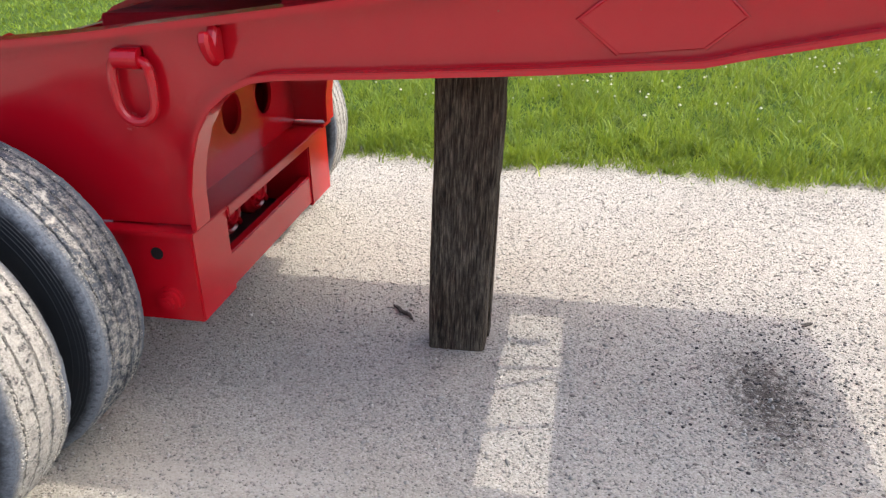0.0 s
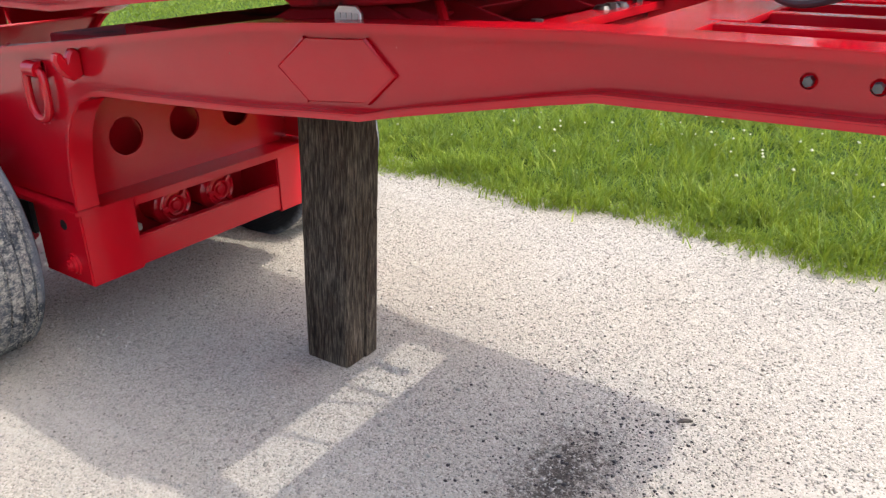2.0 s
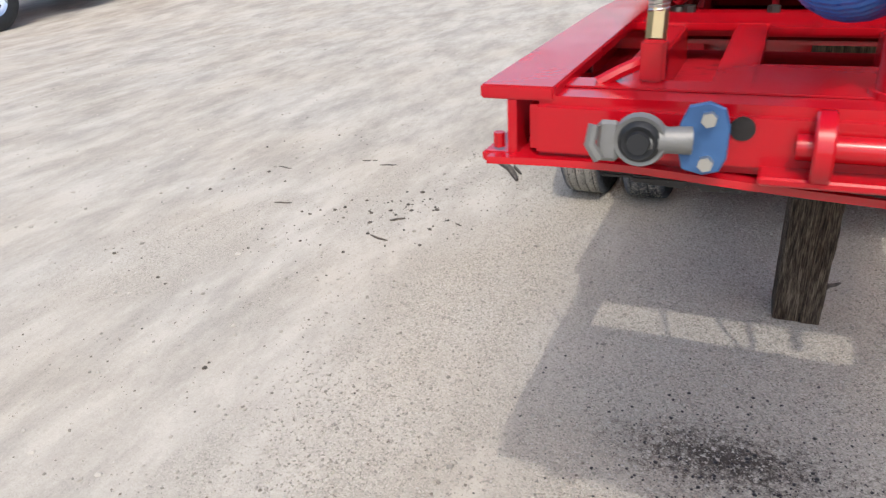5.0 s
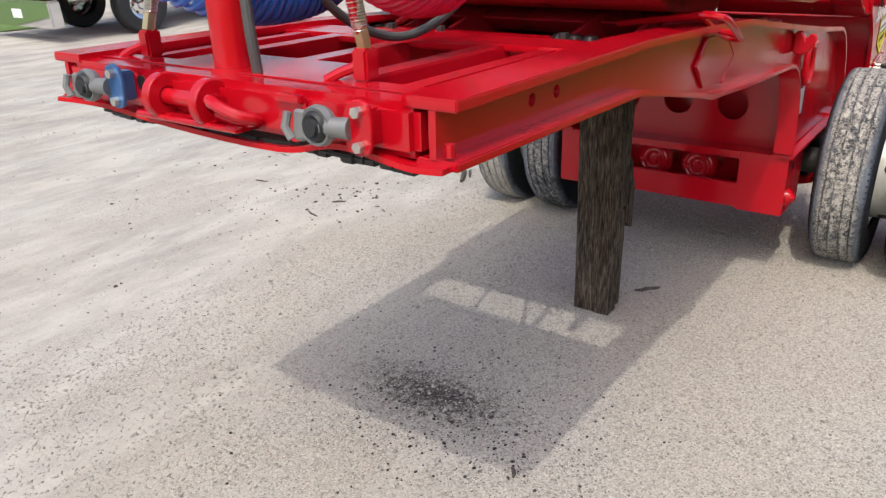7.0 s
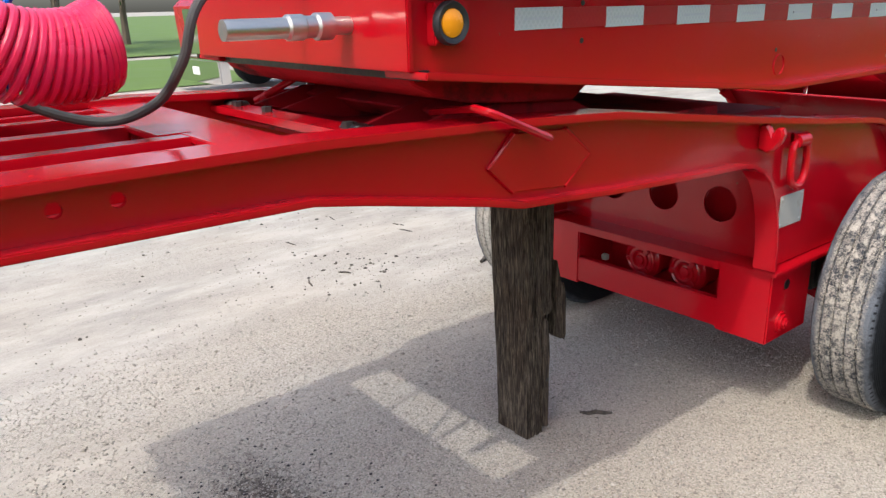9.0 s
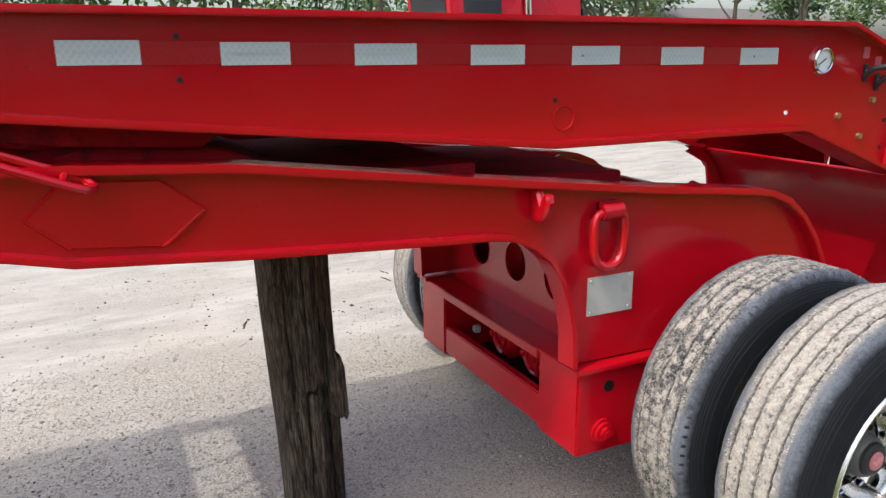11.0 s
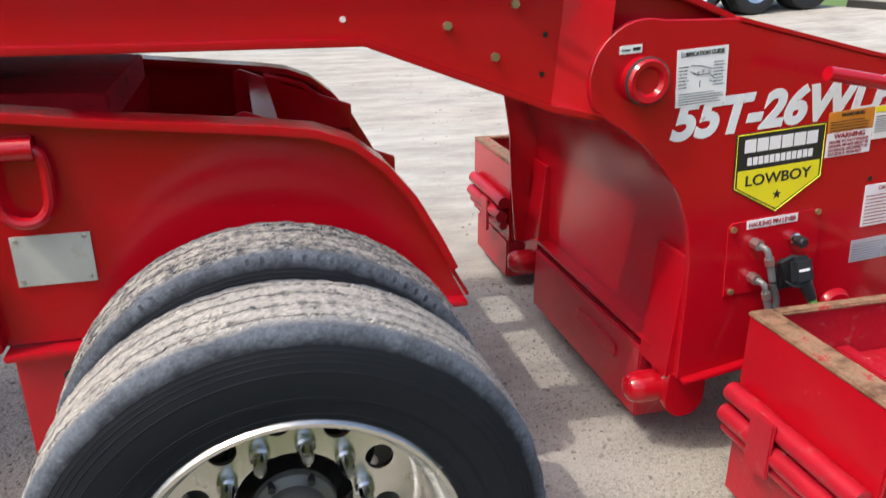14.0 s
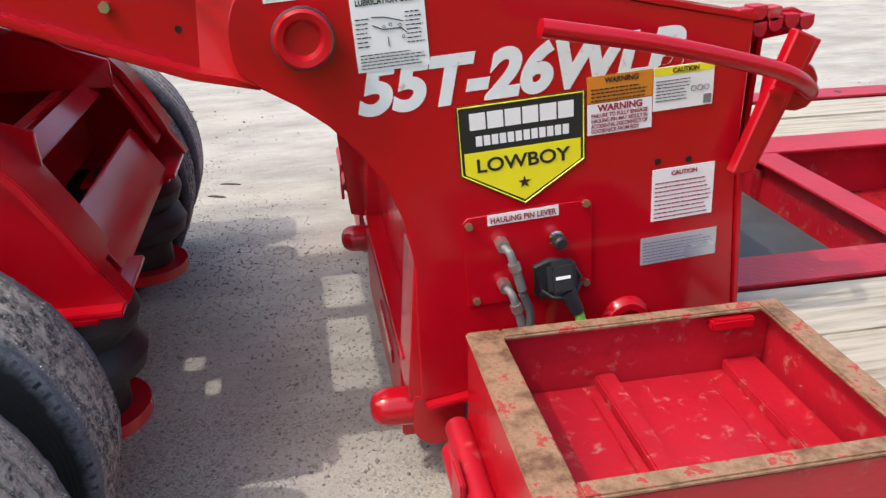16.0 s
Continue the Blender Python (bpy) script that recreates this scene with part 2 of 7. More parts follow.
def tyre_mat(name, cake, slots):
    """Black rubber, blue-grey scuffed shoulders with short slots, and pale dried mud caked unevenly on the tread."""
    m = mat(name, (0.018, 0.019, 0.022), 0.75)
    nt = m.node_tree
    n, l = nt.nodes, nt.links
    b = n["Principled BSDF"]
    b.inputs["Specular IOR Level"].default_value = 0.16
    tc = n.new("ShaderNodeTexCoord")
    sep = n.new("ShaderNodeSeparateXYZ")
    l.new(tc.outputs["Object"], sep.inputs[0])

    def math_(op, a, c=None, d=None):
        q = n.new("ShaderNodeMath")
        q.operation = op
        for k, v in enumerate((a, c, d)):
            if v is None:
                continue
            if isinstance(v, (int, float)):
                q.inputs[k].default_value = v
            else:
                l.new(v, q.inputs[k])
        return q.outputs[0]

    def span(v, a, c, lo=0.0, hi=1.0):
        q = n.new("ShaderNodeMapRange")
        q.inputs[1].default_value, q.inputs[2].default_value, q.inputs[3].default_value, q.inputs[4].default_value = a, c, lo, hi
        l.new(v, q.inputs[0])
        return q.outputs[0]

    def grain(size, detail, rough):
        t = n.new("ShaderNodeTexNoise")
        t.inputs["Scale"].default_value, t.inputs["Detail"].default_value, t.inputs["Roughness"].default_value = size, detail, rough
        l.new(tc.outputs["Object"], t.inputs["Vector"])
        return t.outputs["Fac"]

    def blend(f, a, c):
        q = n.new("ShaderNodeMix")
        q.data_type = "RGBA"
        l.new(f, q.inputs[0])
        for k, v in ((6, a), (7, c)):
            if isinstance(v, tuple):
                q.inputs[k].default_value = (*v, 1)
            else:
                l.new(v, q.inputs[k])
        return q.outputs[2]

    r = math_("SQRT", math_("ADD", math_("MULTIPLY", sep.outputs["X"], sep.outputs["X"]), math_("MULTIPLY", sep.outputs["Z"], sep.outputs["Z"])))
    side = math_("ABSOLUTE", sep.outputs["Y"])
    coarse, mid, fine = grain(5, 4, 0.6), grain(42, 6, 0.7), grain(150, 5, 0.65)
    wob = math_("MULTIPLY_ADD", mid, 0.024, -0.012)
    # scuffed shoulder
    scuff = span(math_("ADD", r, wob), 0.446, 0.468)
    scuff = math_("MULTIPLY", scuff, math_("MULTIPLY", span(fine, 0.3, 0.65, 0.5, 1.0), span(math_("ADD", coarse, math_("MULTIPLY", mid, 0.5)), 0.55, 0.85, 0.35, 1.25)))
    col = blend(scuff, (0.0125, 0.0145, 0.018), (0.125, 0.14, 0.165))
    # caked mud: thick on the crown, thin in grooves, broken by patches where the rubber shows
    crown = span(math_("ADD", side, math_("ADD", wob, math_("MULTIPLY_ADD", coarse, 0.05, -0.025))), 0.094, 0.070)
    rib = span(r, 0.4702, 0.4730, 0.2, 1.0)
    patch = math_("ADD", math_("MULTIPLY_ADD", coarse, 0.4, cake - 0.48), math_("MULTIPLY_ADD", mid, 1.1, math_("MULTIPLY_ADD", fine, 0.5, -0.5)))
    mud = math_("MULTIPLY", math_("MULTIPLY", crown, rib), span(patch, 0.28, 0.46))
    mud = math_("MULTIPLY", mud, span(r, 0.452, 0.466))
    # bites along the edges of the ribs, broken here and there
    ang = math_("ARCTAN2", sep.outputs["Z"], sep.outputs["X"])
    gap = math_("MINIMUM", math_("ABSOLUTE", math_("SUBTRACT", side, 0.024)), math_("ABSOLUTE", math_("SUBTRACT", side, 0.066)))
    bite = math_("MULTIPLY", span(gap, 0.0135, 0.0105), span(math_("SINE", math_("MULTIPLY_ADD", ang, 120.0, math_("MULTIPLY", mid, 14.0))), 0.15, 0.5))
    bite = math_("MULTIPLY", bite, span(math_("ADD", coarse, math_("MULTIPLY", mid, 0.9)), 0.92, 1.08))
    mud = math_("MULTIPLY", mud, math_("MULTIPLY_ADD", bite, -0.6, 1.0))
    tone = blend(span(math_("MULTIPLY_ADD", fine, 0.5, math_("MULTIPLY", mid, 0.5)), 0.36, 0.60), (0.23, 0.218, 0.195), (0.52, 0.492, 0.44))
    col = blend(mud, col, tone)
    # short slots in the shoulder edge
    slot = span(math_("SINE", math_("MULTIPLY", ang, 104.0)), 0.55, 0.75)
    slot = math_("MULTIPLY", slot, math_("MULTIPLY", span(r, 0.4570, 0.4590), span(r, 0.4705, 0.4690)))
    slot = math_("MULTIPLY", slot, math_("MULTIPLY", span(coarse, 0.45, 0.6), math_("MULTIPLY_ADD", mud, -slots, slots)))
    col = blend(slot, col, (0.008, 0.009, 0.011))
    l.new(col, b.inputs["Base Color"])
    rel = math_("ADD", math_("MULTIPLY", fine, math_("MULTIPLY_ADD", mud, 1.2, 0.25)), math_("MULTIPLY_ADD", slot, -1.0, math_("MULTIPLY", mud, 0.6)))
    bp = n.new("ShaderNodeBump")
    bp.inputs["Strength"].default_value, bp.inputs["Distance"].default_value = 0.8, 0.006
    l.new(rel, bp.inputs["Height"])
    l.new(bp.outputs[0], b.inputs["Normal"])
    return m


MUD = mat("dried_mud", (0.40, 0.375, 0.325), 0.95, 0, 0.3, 60)
mi = MUD.node_tree.nodes.new("ShaderNodeNewGeometry")
mr_ = MUD.node_tree.nodes.new("ShaderNodeValToRGB")
mr_.color_ramp.elements[0].color, mr_.color_ramp.elements[1].color = (0.29, 0.27, 0.23, 1), (0.60, 0.565, 0.49, 1)
MUD.node_tree.links.new(mi.outputs["Random Per Island"], mr_.inputs[0])
MUD.node_tree.links.new(mr_.outputs[0], MUD.node_tree.nodes["Principled BSDF"].inputs["Base Color"])
TYRE = tyre_mat("muddy_tyre_rubber", 0.53, 0.15)
TYRE_SOME = tyre_mat("streaky_tyre_rubber", 0.40, 0.9)
TYRE_LESS = tyre_mat("dusty_tyre_rubber", 0.33, 0.3)


def gravel_mat():
    m = mat("crushed_limestone_gravel", (0.4, 0.38, 0.34), 0.95)
    nt = m.node_tree
    n, l = nt.nodes, nt.links
    b = n["Principled BSDF"]
    b.inputs["Specular IOR Level"].default_value = 0.2
    tc = n.new("ShaderNodeTexCoord")
    v = n.new("ShaderNodeTexVoronoi")
    v.inputs["Scale"].default_value = 185
    l.new(tc.outputs["Object"], v.inputs["Vector"])
    v2 = n.new("ShaderNodeTexVoronoi")
    v2.inputs["Scale"].default_value = 38
    l.new(tc.outputs["Object"], v2.inputs["Vector"])
    # stones: each cell its own shade
    sep = n.new("ShaderNodeSeparateColor")
    l.new(v.outputs["Color"], sep.inputs[0])
    cr = n.new("ShaderNodeValToRGB")
    e = cr.color_ramp.elements
    e[0].position, e[0].color = 0.0, (0.17, 0.158, 0.132, 1)
    e[1].position, e[1].color = 1.0, (0.51, 0.482, 0.425, 1)
    mid = e.new(0.16)
    mid.color = (0.325, 0.305, 0.262, 1)
    mid = e.new(0.75)
    mid.color = (0.43, 0.406, 0.354, 1)
    l.new(sep.outputs[0], cr.inputs[0])
    # packed fines lie between and over the stones in patches and wheel tracks
    mp = n.new("ShaderNodeMapping")
    mp.inputs["Rotation"].default_value = (0, 0, radians(-35))
    mp.inputs["Scale"].default_value = (0.42, 1.1, 1)
    l.new(tc.outputs["Object"], mp.inputs["Vector"])
    tr = n.new("ShaderNodeTexNoise")
    tr.inputs["Scale"].default_value, tr.inputs["Detail"].default_value, tr.inputs["Roughness"].default_value = 1.3, 8, 0.6
    l.new(mp.outputs[0], tr.inputs["Vector"])
    sx = n.new("ShaderNodeSeparateXYZ")
    l.new(tc.outputs["Object"], sx.inputs[0])
    side = n.new("ShaderNodeMapRange")
    side.inputs[1].default_value, side.inputs[2].default_value = -0.8, 2.6
    side.inputs[3].default_value, side.inputs[4].default_value = -0.18, 0.2
    l.new(sx.outputs["Y"], side.inputs[0])
    sm = n.new("ShaderNodeMath")
    sm.operation = "ADD"
    l.new(tr.outputs["Fac"], sm.inputs[0])
    l.new(side.outputs[0], sm.inputs[1])
    west = n.new("ShaderNodeMapRange")
    west.inputs[1].default_value, west.inputs[2].default_value = -0.6, -3.0
    west.inputs[3].default_value, west.inputs[4].default_value = 0.0, 0.24
    l.new(sx.outputs["X"], west.inputs[0])
    sw = n.new("ShaderNodeMath")
    sw.operation = "ADD"
    l.new(sm.outputs[0], sw.inputs[0])
    l.new(west.outputs[0], sw.inputs[1])
    east = n.new("ShaderNodeMapRange")
    east.inputs[1].default_value, east.inputs[2].default_value = 1.7, 2.3
    east.inputs[3].default_value, east.inputs[4].default_value = 0.0, 0.26
    l.new(sx.outputs["X"], east.inputs[0])
    sm = n.new("ShaderNodeMath")
    sm.operation = "ADD"
    l.new(sw.outputs[0], sm.inputs[0])
    l.new(east.outputs[0], sm.inputs[1])
    fm = n.new("ShaderNodeMapRange")
    fm.inputs[1].default_value, fm.inputs[2].default_value, fm.inputs[4].default_value = 0.44, 0.68, 0.82
    l.new(sm.outputs[0], fm.inputs[0])
    fine = n.new("ShaderNodeTexNoise")
    fine.inputs["Scale"].default_value, fine.inputs["Detail"].default_value, fine.inputs["Roughness"].default_value = 2.6, 12, 0.72
    l.new(mp.outputs[0], fine.inputs["Vector"])
    fr = n.new("ShaderNodeValToRGB")
    fr.color_ramp.elements[0].position, fr.color_ramp.elements[0].color = 0.38, (0.28, 0.266, 0.236, 1)
    fr.color_ramp.elements[1].position, fr.color_ramp.elements[1].color = 0.60, (0.455, 0.435, 0.385, 1)
    l.new(fine.outputs["Fac"], fr.inputs[0])
    mx = n.new("ShaderNodeMix")
    mx.data_type = "RGBA"
    l.new(fm.outputs[0], mx.inputs[0])
    l.new(cr.outputs[0], mx.inputs[6])
    l.new(fr.outputs[0], mx.inputs[7])
    # broad brownish blotches
    bl = n.new("ShaderNodeTexNoise")
    bl.inputs["Scale"].default_value, bl.inputs["Detail"].default_value = 0.9, 6
    l.new(tc.outputs["Object"], bl.inputs["Vector"])
    blr = n.new("ShaderNodeMapRange")
    blr.inputs[1].default_value, blr.inputs[2].default_value, blr.inputs[3].default_value, blr.inputs[4].default_value = 0.4, 0.75, 0.0, 0.35
    l.new(bl.outputs["Fac"], blr.inputs[0])
    mb = n.new("ShaderNodeMix")
    mb.data_type = "RGBA"
    mb.blend_type = "MULTIPLY"
    mb.inputs[7].default_value = (0.82, 0.72, 0.6, 1)
    l.new(blr.outputs[0], mb.inputs[0])
    l.new(mx.outputs[2], mb.inputs[6])
    # oil dripped from the front of the frame
    dv = n.new("ShaderNodeVectorMath")
    dv.operation = "DISTANCE"
    dv.inputs[1].default_value = (-0.83, 0.21, 0)
    dmp = n.new("ShaderNodeMapping")
    dmp.inputs["Location"].default_value = (0.0, 0.118, 0)
    dmp.inputs["Scale"].default_value = (1.0, 0.46, 1)
    l.new(tc.outputs["Object"], dmp.inputs["Vector"])
    l.new(dmp.outputs[0], dv.inputs[0])
    on = n.new("ShaderNodeTexNoise")
    on.inputs["Scale"].default_value, on.inputs["Detail"].default_value, on.inputs["Roughness"].default_value = 34, 8, 0.85
    l.new(tc.outputs["Object"], on.inputs["Vector"])
    om = n.new("ShaderNodeMath")
    om.operation = "MULTIPLY_ADD"
    om.inputs[1].default_value = 0.9
    l.new(on.outputs["Fac"], om.inputs[0])
    l.new(dv.outputs["Value"], om.inputs[2])
    orr = n.new("ShaderNodeMapRange")
    orr.inputs[1].default_value, orr.inputs[2].default_value = 0.48, 0.62
    orr.inputs[3].default_value, orr.inputs[4].default_value = 0.92, 0.0
    l.new(om.outputs[0], orr.inputs[0])
    mo = n.new("ShaderNodeMix")
    mo.data_type = "RGBA"
    mo.inputs[7].default_value = (0.045, 0.036, 0.030, 1)
    l.new(orr.outputs[0], mo.inputs[0])
    l.new(mb.outputs[2], mo.inputs[6])
    l.new(mo.outputs[2], b.inputs["Base Color"])
    # relief: stones stand out, fines smooth it
    inv = n.new("ShaderNodeMath")
    inv.operation = "SUBTRACT"
    inv.inputs[0].default_value = 1.0
    l.new(fm.outputs[0], inv.inputs[1])
    hs = n.new("ShaderNodeMath")
    hs.operation = "MULTIPLY"
    l.new(v.outputs["Distance"], hs.inputs[0])
    l.new(inv.outputs[0], hs.inputs[1])
    h2 = n.new("ShaderNodeMath")
    h2.operation = "MULTIPLY_ADD"
    h2.inputs[1].default_value = 0.5
    l.new(v2.outputs["Distance"], h2.inputs[0])
    l.new(hs.outputs[0], h2.inputs[2])
    bp = n.new("ShaderNodeBump")
    bp.invert = True
    bp.inputs["Strength"].default_value, bp.inputs["Distance"].default_value = 0.42, 0.008
    l.new(h2.outputs[0], bp.inputs["Height"])
    l.new(bp.outputs[0], b.inputs["Normal"])
    return m


GRAVEL = gravel_mat()
STONE = mat("loose_stone", (0.42, 0.395, 0.35), 0.9, 0, 0.3, 30, 0.3, 200)
si = STONE.node_tree.nodes.new("ShaderNodeNewGeometry")
sr = STONE.node_tree.nodes.new("ShaderNodeValToRGB")
sr.color_ramp.elements[0].color, sr.color_ramp.elements[1].color = (0.225, 0.209, 0.18, 1), (0.455, 0.43, 0.378, 1)
STONE.node_tree.links.new(si.outputs["Random Per Island"], sr.inputs[0])
STONE.node_tree.links.new(sr.outputs[0], STONE.node_tree.nodes["Principled BSDF"].inputs["Base Color"])
TURF = mat("grassy_soil", (0.046, 0.080, 0.013), 0.9, 0, 0.5, 3, 0.6, 60, dirt=(0.06, 0.06, 0.022), dirt_amount=0.25, dirt_scale=5)
TURF.node_tree.nodes["Principled BSDF"].inputs["Specular IOR Level"].default_value = 0.05
MEADOW = mat("far_meadow", (0.060, 0.098, 0.016), 0.9, 0, 0.45, 1.5, 0.4, 30)
MEADOW.node_tree.nodes["Principled BSDF"].inputs["Specular IOR Level"].default_value = 0.05
LEAF = mat("grass_blade", (0.14, 0.22, 0.03), 0.6, 0, 0.4, 1.2)
lg = LEAF.node_tree.nodes.new("ShaderNodeNewGeometry")
lr = LEAF.node_tree.nodes.new("ShaderNodeValToRGB")
lr.color_ramp.elements[0].color, lr.color_ramp.elements[1].color = (0.06, 0.125, 0.02, 1), (0.30, 0.31, 0.11, 1)
for p_, c_ in ((0.40, (0.125, 0.205, 0.03, 1)), (0.88, (0.20, 0.285, 0.045, 1))):
    pq = lr.color_ramp.elements.new(p_)
    pq.color = c_
LEAF.node_tree.links.new(lg.outputs["Random Per Island"], lr.inputs[0])
LEAF.node_tree.links.new(lr.outputs[0], LEAF.node_tree.nodes["Principled BSDF"].inputs["Base Color"])


def let_light_through(m, share, tint):
    """Thin leaves pass part of the sun on to their far side."""
    nt = m.node_tree
    b = nt.nodes["Principled BSDF"]
    tr = nt.nodes.new("ShaderNodeBsdfTranslucent")
    tr.inputs["Color"].default_value = (*tint, 1)
    mx = nt.nodes.new("ShaderNodeMixShader")
    mx.inputs[0].default_value = share
    nt.links.new(b.outputs[0], mx.inputs[1])
    nt.links.new(tr.outputs[0], mx.inputs[2])
    nt.links.new(mx.outputs[0], nt.nodes["Material Output"].inputs["Surface"])


gi = LEAF.node_tree.nodes.new("ShaderNodeNewGeometry")
gr = LEAF.node_tree.nodes.new("ShaderNodeValToRGB")
for p_, c_ in ((0.0, (0.05, 0.105, 0.010, 1)), (1.0, (0.38, 0.44, 0.07, 1))):
    gr.color_ramp.elements[int(p_)].color = c_
gq = gr.color_ramp.elements.new(0.6)
gq.color = (0.19, 0.31, 0.022, 1)
LEAF.node_tree.links.new(gi.outputs["Random Per Island"], gr.inputs[0])
gt_ = LEAF.node_tree.nodes.new("ShaderNodeTexCoord")
gn = LEAF.node_tree.nodes.new("ShaderNodeTexNoise")
gn.inputs["Scale"].default_value, gn.inputs["Detail"].default_value = 3.2, 4
gm = LEAF.node_tree.nodes.new("ShaderNodeMix")
gm.data_type, gm.blend_type = "RGBA", "MULTIPLY"
gm.inputs[7].default_value = (0.42, 0.50, 0.36, 1)
gf = LEAF.node_tree.nodes.new("ShaderNodeMapRange")
gf.inputs[1].default_value, gf.inputs[2].default_value = 0.42, 0.66
LEAF.node_tree.links.new(gt_.outputs["Object"], gn.inputs["Vector"])
LEAF.node_tree.links.new(gn.outputs["Fac"], gf.inputs[0])
LEAF.node_tree.links.new(gf.outputs[0], gm.inputs[0])
LEAF.node_tree.links.new(gr.outputs[0], gm.inputs[6])
LEAF.node_tree.links.new(gm.outputs[2], LEAF.node_tree.nodes["Principled BSDF"].inputs["Base Color"])
let_light_through(LEAF, 0.4, (0.33, 0.40, 0.035))
DRY = mat("dandelion_head", (0.6, 0.58, 0.4), 0.8, 0, 0.2, 40)


# ---- mesh helpers ----
def finish(bm, angle=32):
    bmesh.ops.recalc_face_normals(bm, faces=bm.faces[:])
    for f in bm.faces:
        f.smooth = True
    lim = radians(angle)
    for e in bm.edges:
        e.smooth = len(e.link_faces) == 2 and e.calc_face_angle(0) < lim
    return bm


def part(name, bm, material, parent=None, label=""):
    """Links a bmesh as one mesh object under a thing or a part."""
    me = bpy.data.meshes.new(name)
    finish(bm).to_mesh(me)
    bm.free()
    me.materials.append(material)
    ob = new(name, me)
    if parent:
        ob.parent = parent
    return tagged(ob, label)


def thing(name, label, category, m=None, **tags):
    ob = new(name)
    ob.empty_display_size = 0.1
    if m is not None:
        ob.matrix_basis = m
    return tagged(ob, label, category, **tags)


def bevel(bm, w, seg=2, angle=30):
    es = [e for e in bm.edges if len(e.link_faces) == 2 and e.calc_face_angle(0) > radians(angle)]
    bmesh.ops.bevel(bm, geom=es, offset=w, segments=seg, affect="EDGES", clamp_overlap=True)
    return bm


def box(x0, x1, y0, y1, z0, z1, w=0.0, bm=None):
    b = bmesh.new()
    r = bmesh.ops.create_cube(b, size=1)
    for v in r["verts"]:
        v.co = ((x0 + x1) / 2 + v.co.x * (x1 - x0), (y0 + y1) / 2 + v.co.y * (y1 - y0), (z0 + z1) / 2 + v.co.z * (z1 - z0))
    if w:
        bevel(b, w)
    return merge(bm, b)


def merge(bm, b):
    if bm is None:
        return b
    me = bpy.data.meshes.new("t")
    b.to_mesh(me)
    b.free()
    bm.from_mesh(me)
    bpy.data.meshes.remove(me)
    return bm


def moved(bm, m):
    bmesh.ops.transform(bm, matrix=m, verts=bm.verts[:])
    return bm


def plate(outer, holes, a0, a1, axis="y", w=0.0, bm=None):
    """A plate with an outline (and holes) in the other two axes, between a0 and a1 on the axis."""
    b = bmesh.new()

    def at(p, a):
        return {"y": (p[0], a, p[1]), "x": (a, p[0], p[1]), "z": (p[0], p[1], a)}[axis]

    es = []
    for loop in [outer, *holes]:
        vs = [b.verts.new(at(p, a0)) for p in loop]
        es += [b.edges.new((vs[i], vs[(i + 1) % len(vs)])) for i in range(len(vs))]
    bmesh.ops.triangle_fill(b, use_beauty=True, use_dissolve=False, edges=es)
    bmesh.ops.recalc_face_normals(b, faces=b.faces[:])
    r = bmesh.ops.extrude_face_region(b, geom=b.faces[:])
    d = Vector(at((0, 0), a1 - a0))
    bmesh.ops.translate(b, vec=d, verts=[g for g in r["geom"] if isinstance(g, bmesh.types.BMVert)])
    if w:
        bevel(b, w, 1, 60)
    return merge(bm, b)


def circle(cx, cy, r, n=24, a0=0, a1=360):
    full = abs(a1 - a0) >= 360
    return [(cx + r * math.cos(radians(a0 + (a1 - a0) * i / (n if full else n - 1))),
             cy + r * math.sin(radians(a0 + (a1 - a0) * i / (n if full else n - 1)))) for i in range(n)]


def strip(line, y0, y1, th, w=0.003, bm=None):
    """A flange: a bar y0..y1 wide and th thick that follows a line of (x, z); th < 0 lies on the other side."""
    n = len(line)
    off = []
    for i in range(n):
        a, c = Vector(line[max(i - 1, 0)]), Vector(line[min(i + 1, n - 1)])
        d = (c - a).normalized()
        off.append((line[i][0] - d.y * th, line[i][1] + d.x * th))
    b = bmesh.new()
    rings = []
    for p, q in zip(line, off):
        rings.append([b.verts.new((p[0], y0, p[1])), b.verts.new((p[0], y1, p[1])), b.verts.new((q[0], y1, q[1])), b.verts.new((q[0], y0, q[1]))])
    for r, s in zip(rings, rings[1:]):
        for k in range(4):
            b.faces.new((r[k], r[(k + 1) % 4], s[(k + 1) % 4], s[k]))
    b.faces.new(rings[0])
    b.faces.new(rings[-1][::-1])
    bmesh.ops.recalc_face_normals(b, faces=b.faces[:])
    if w:
        bevel(b, w, 2, 50)
    return merge(bm, b)


def tube(pts, r, n=10, closed=False, bm=None, rs=None):
    b = bmesh.new()
    pts = [Vector(p) for p in pts]
    m = len(pts)
    up = None
    rings = []
    for i, p in enumerate(pts):
        if closed:
            d = pts[(i + 1) % m] - pts[i - 1]
        else:
            d = pts[min(i + 1, m - 1)] - pts[max(i - 1, 0)]
        d.normalize()
        if up is None:
            up = d.orthogonal().normalized()
        up = (up - d * up.dot(d)).normalized()
        s = d.cross(up)
        rad = rs[i] if rs else r
        rings.append([b.verts.new(p + (up * math.cos(6.28318 * k / n) + s * math.sin(6.28318 * k / n)) * rad) for k in range(n)])
    pairs = list(zip(rings, rings[1:])) + ([(rings[-1], rings[0])] if closed else [])
    for q, s in pairs:
        for k in range(n):
            b.faces.new((q[k], q[(k + 1) % n], s[(k + 1) % n], s[k]))
    if not closed:
        b.faces.new(rings[0][::-1])
        b.faces.new(rings[-1])
    return merge(bm, b)


def cyl(a, c, r, n=20, w=0.0, bm=None, r2=None):
    b = tube([a, c], r, n, rs=[r, r if r2 is None else r2])
    if w:
        bevel(b, w, 2, 60)
    return merge(bm, b)


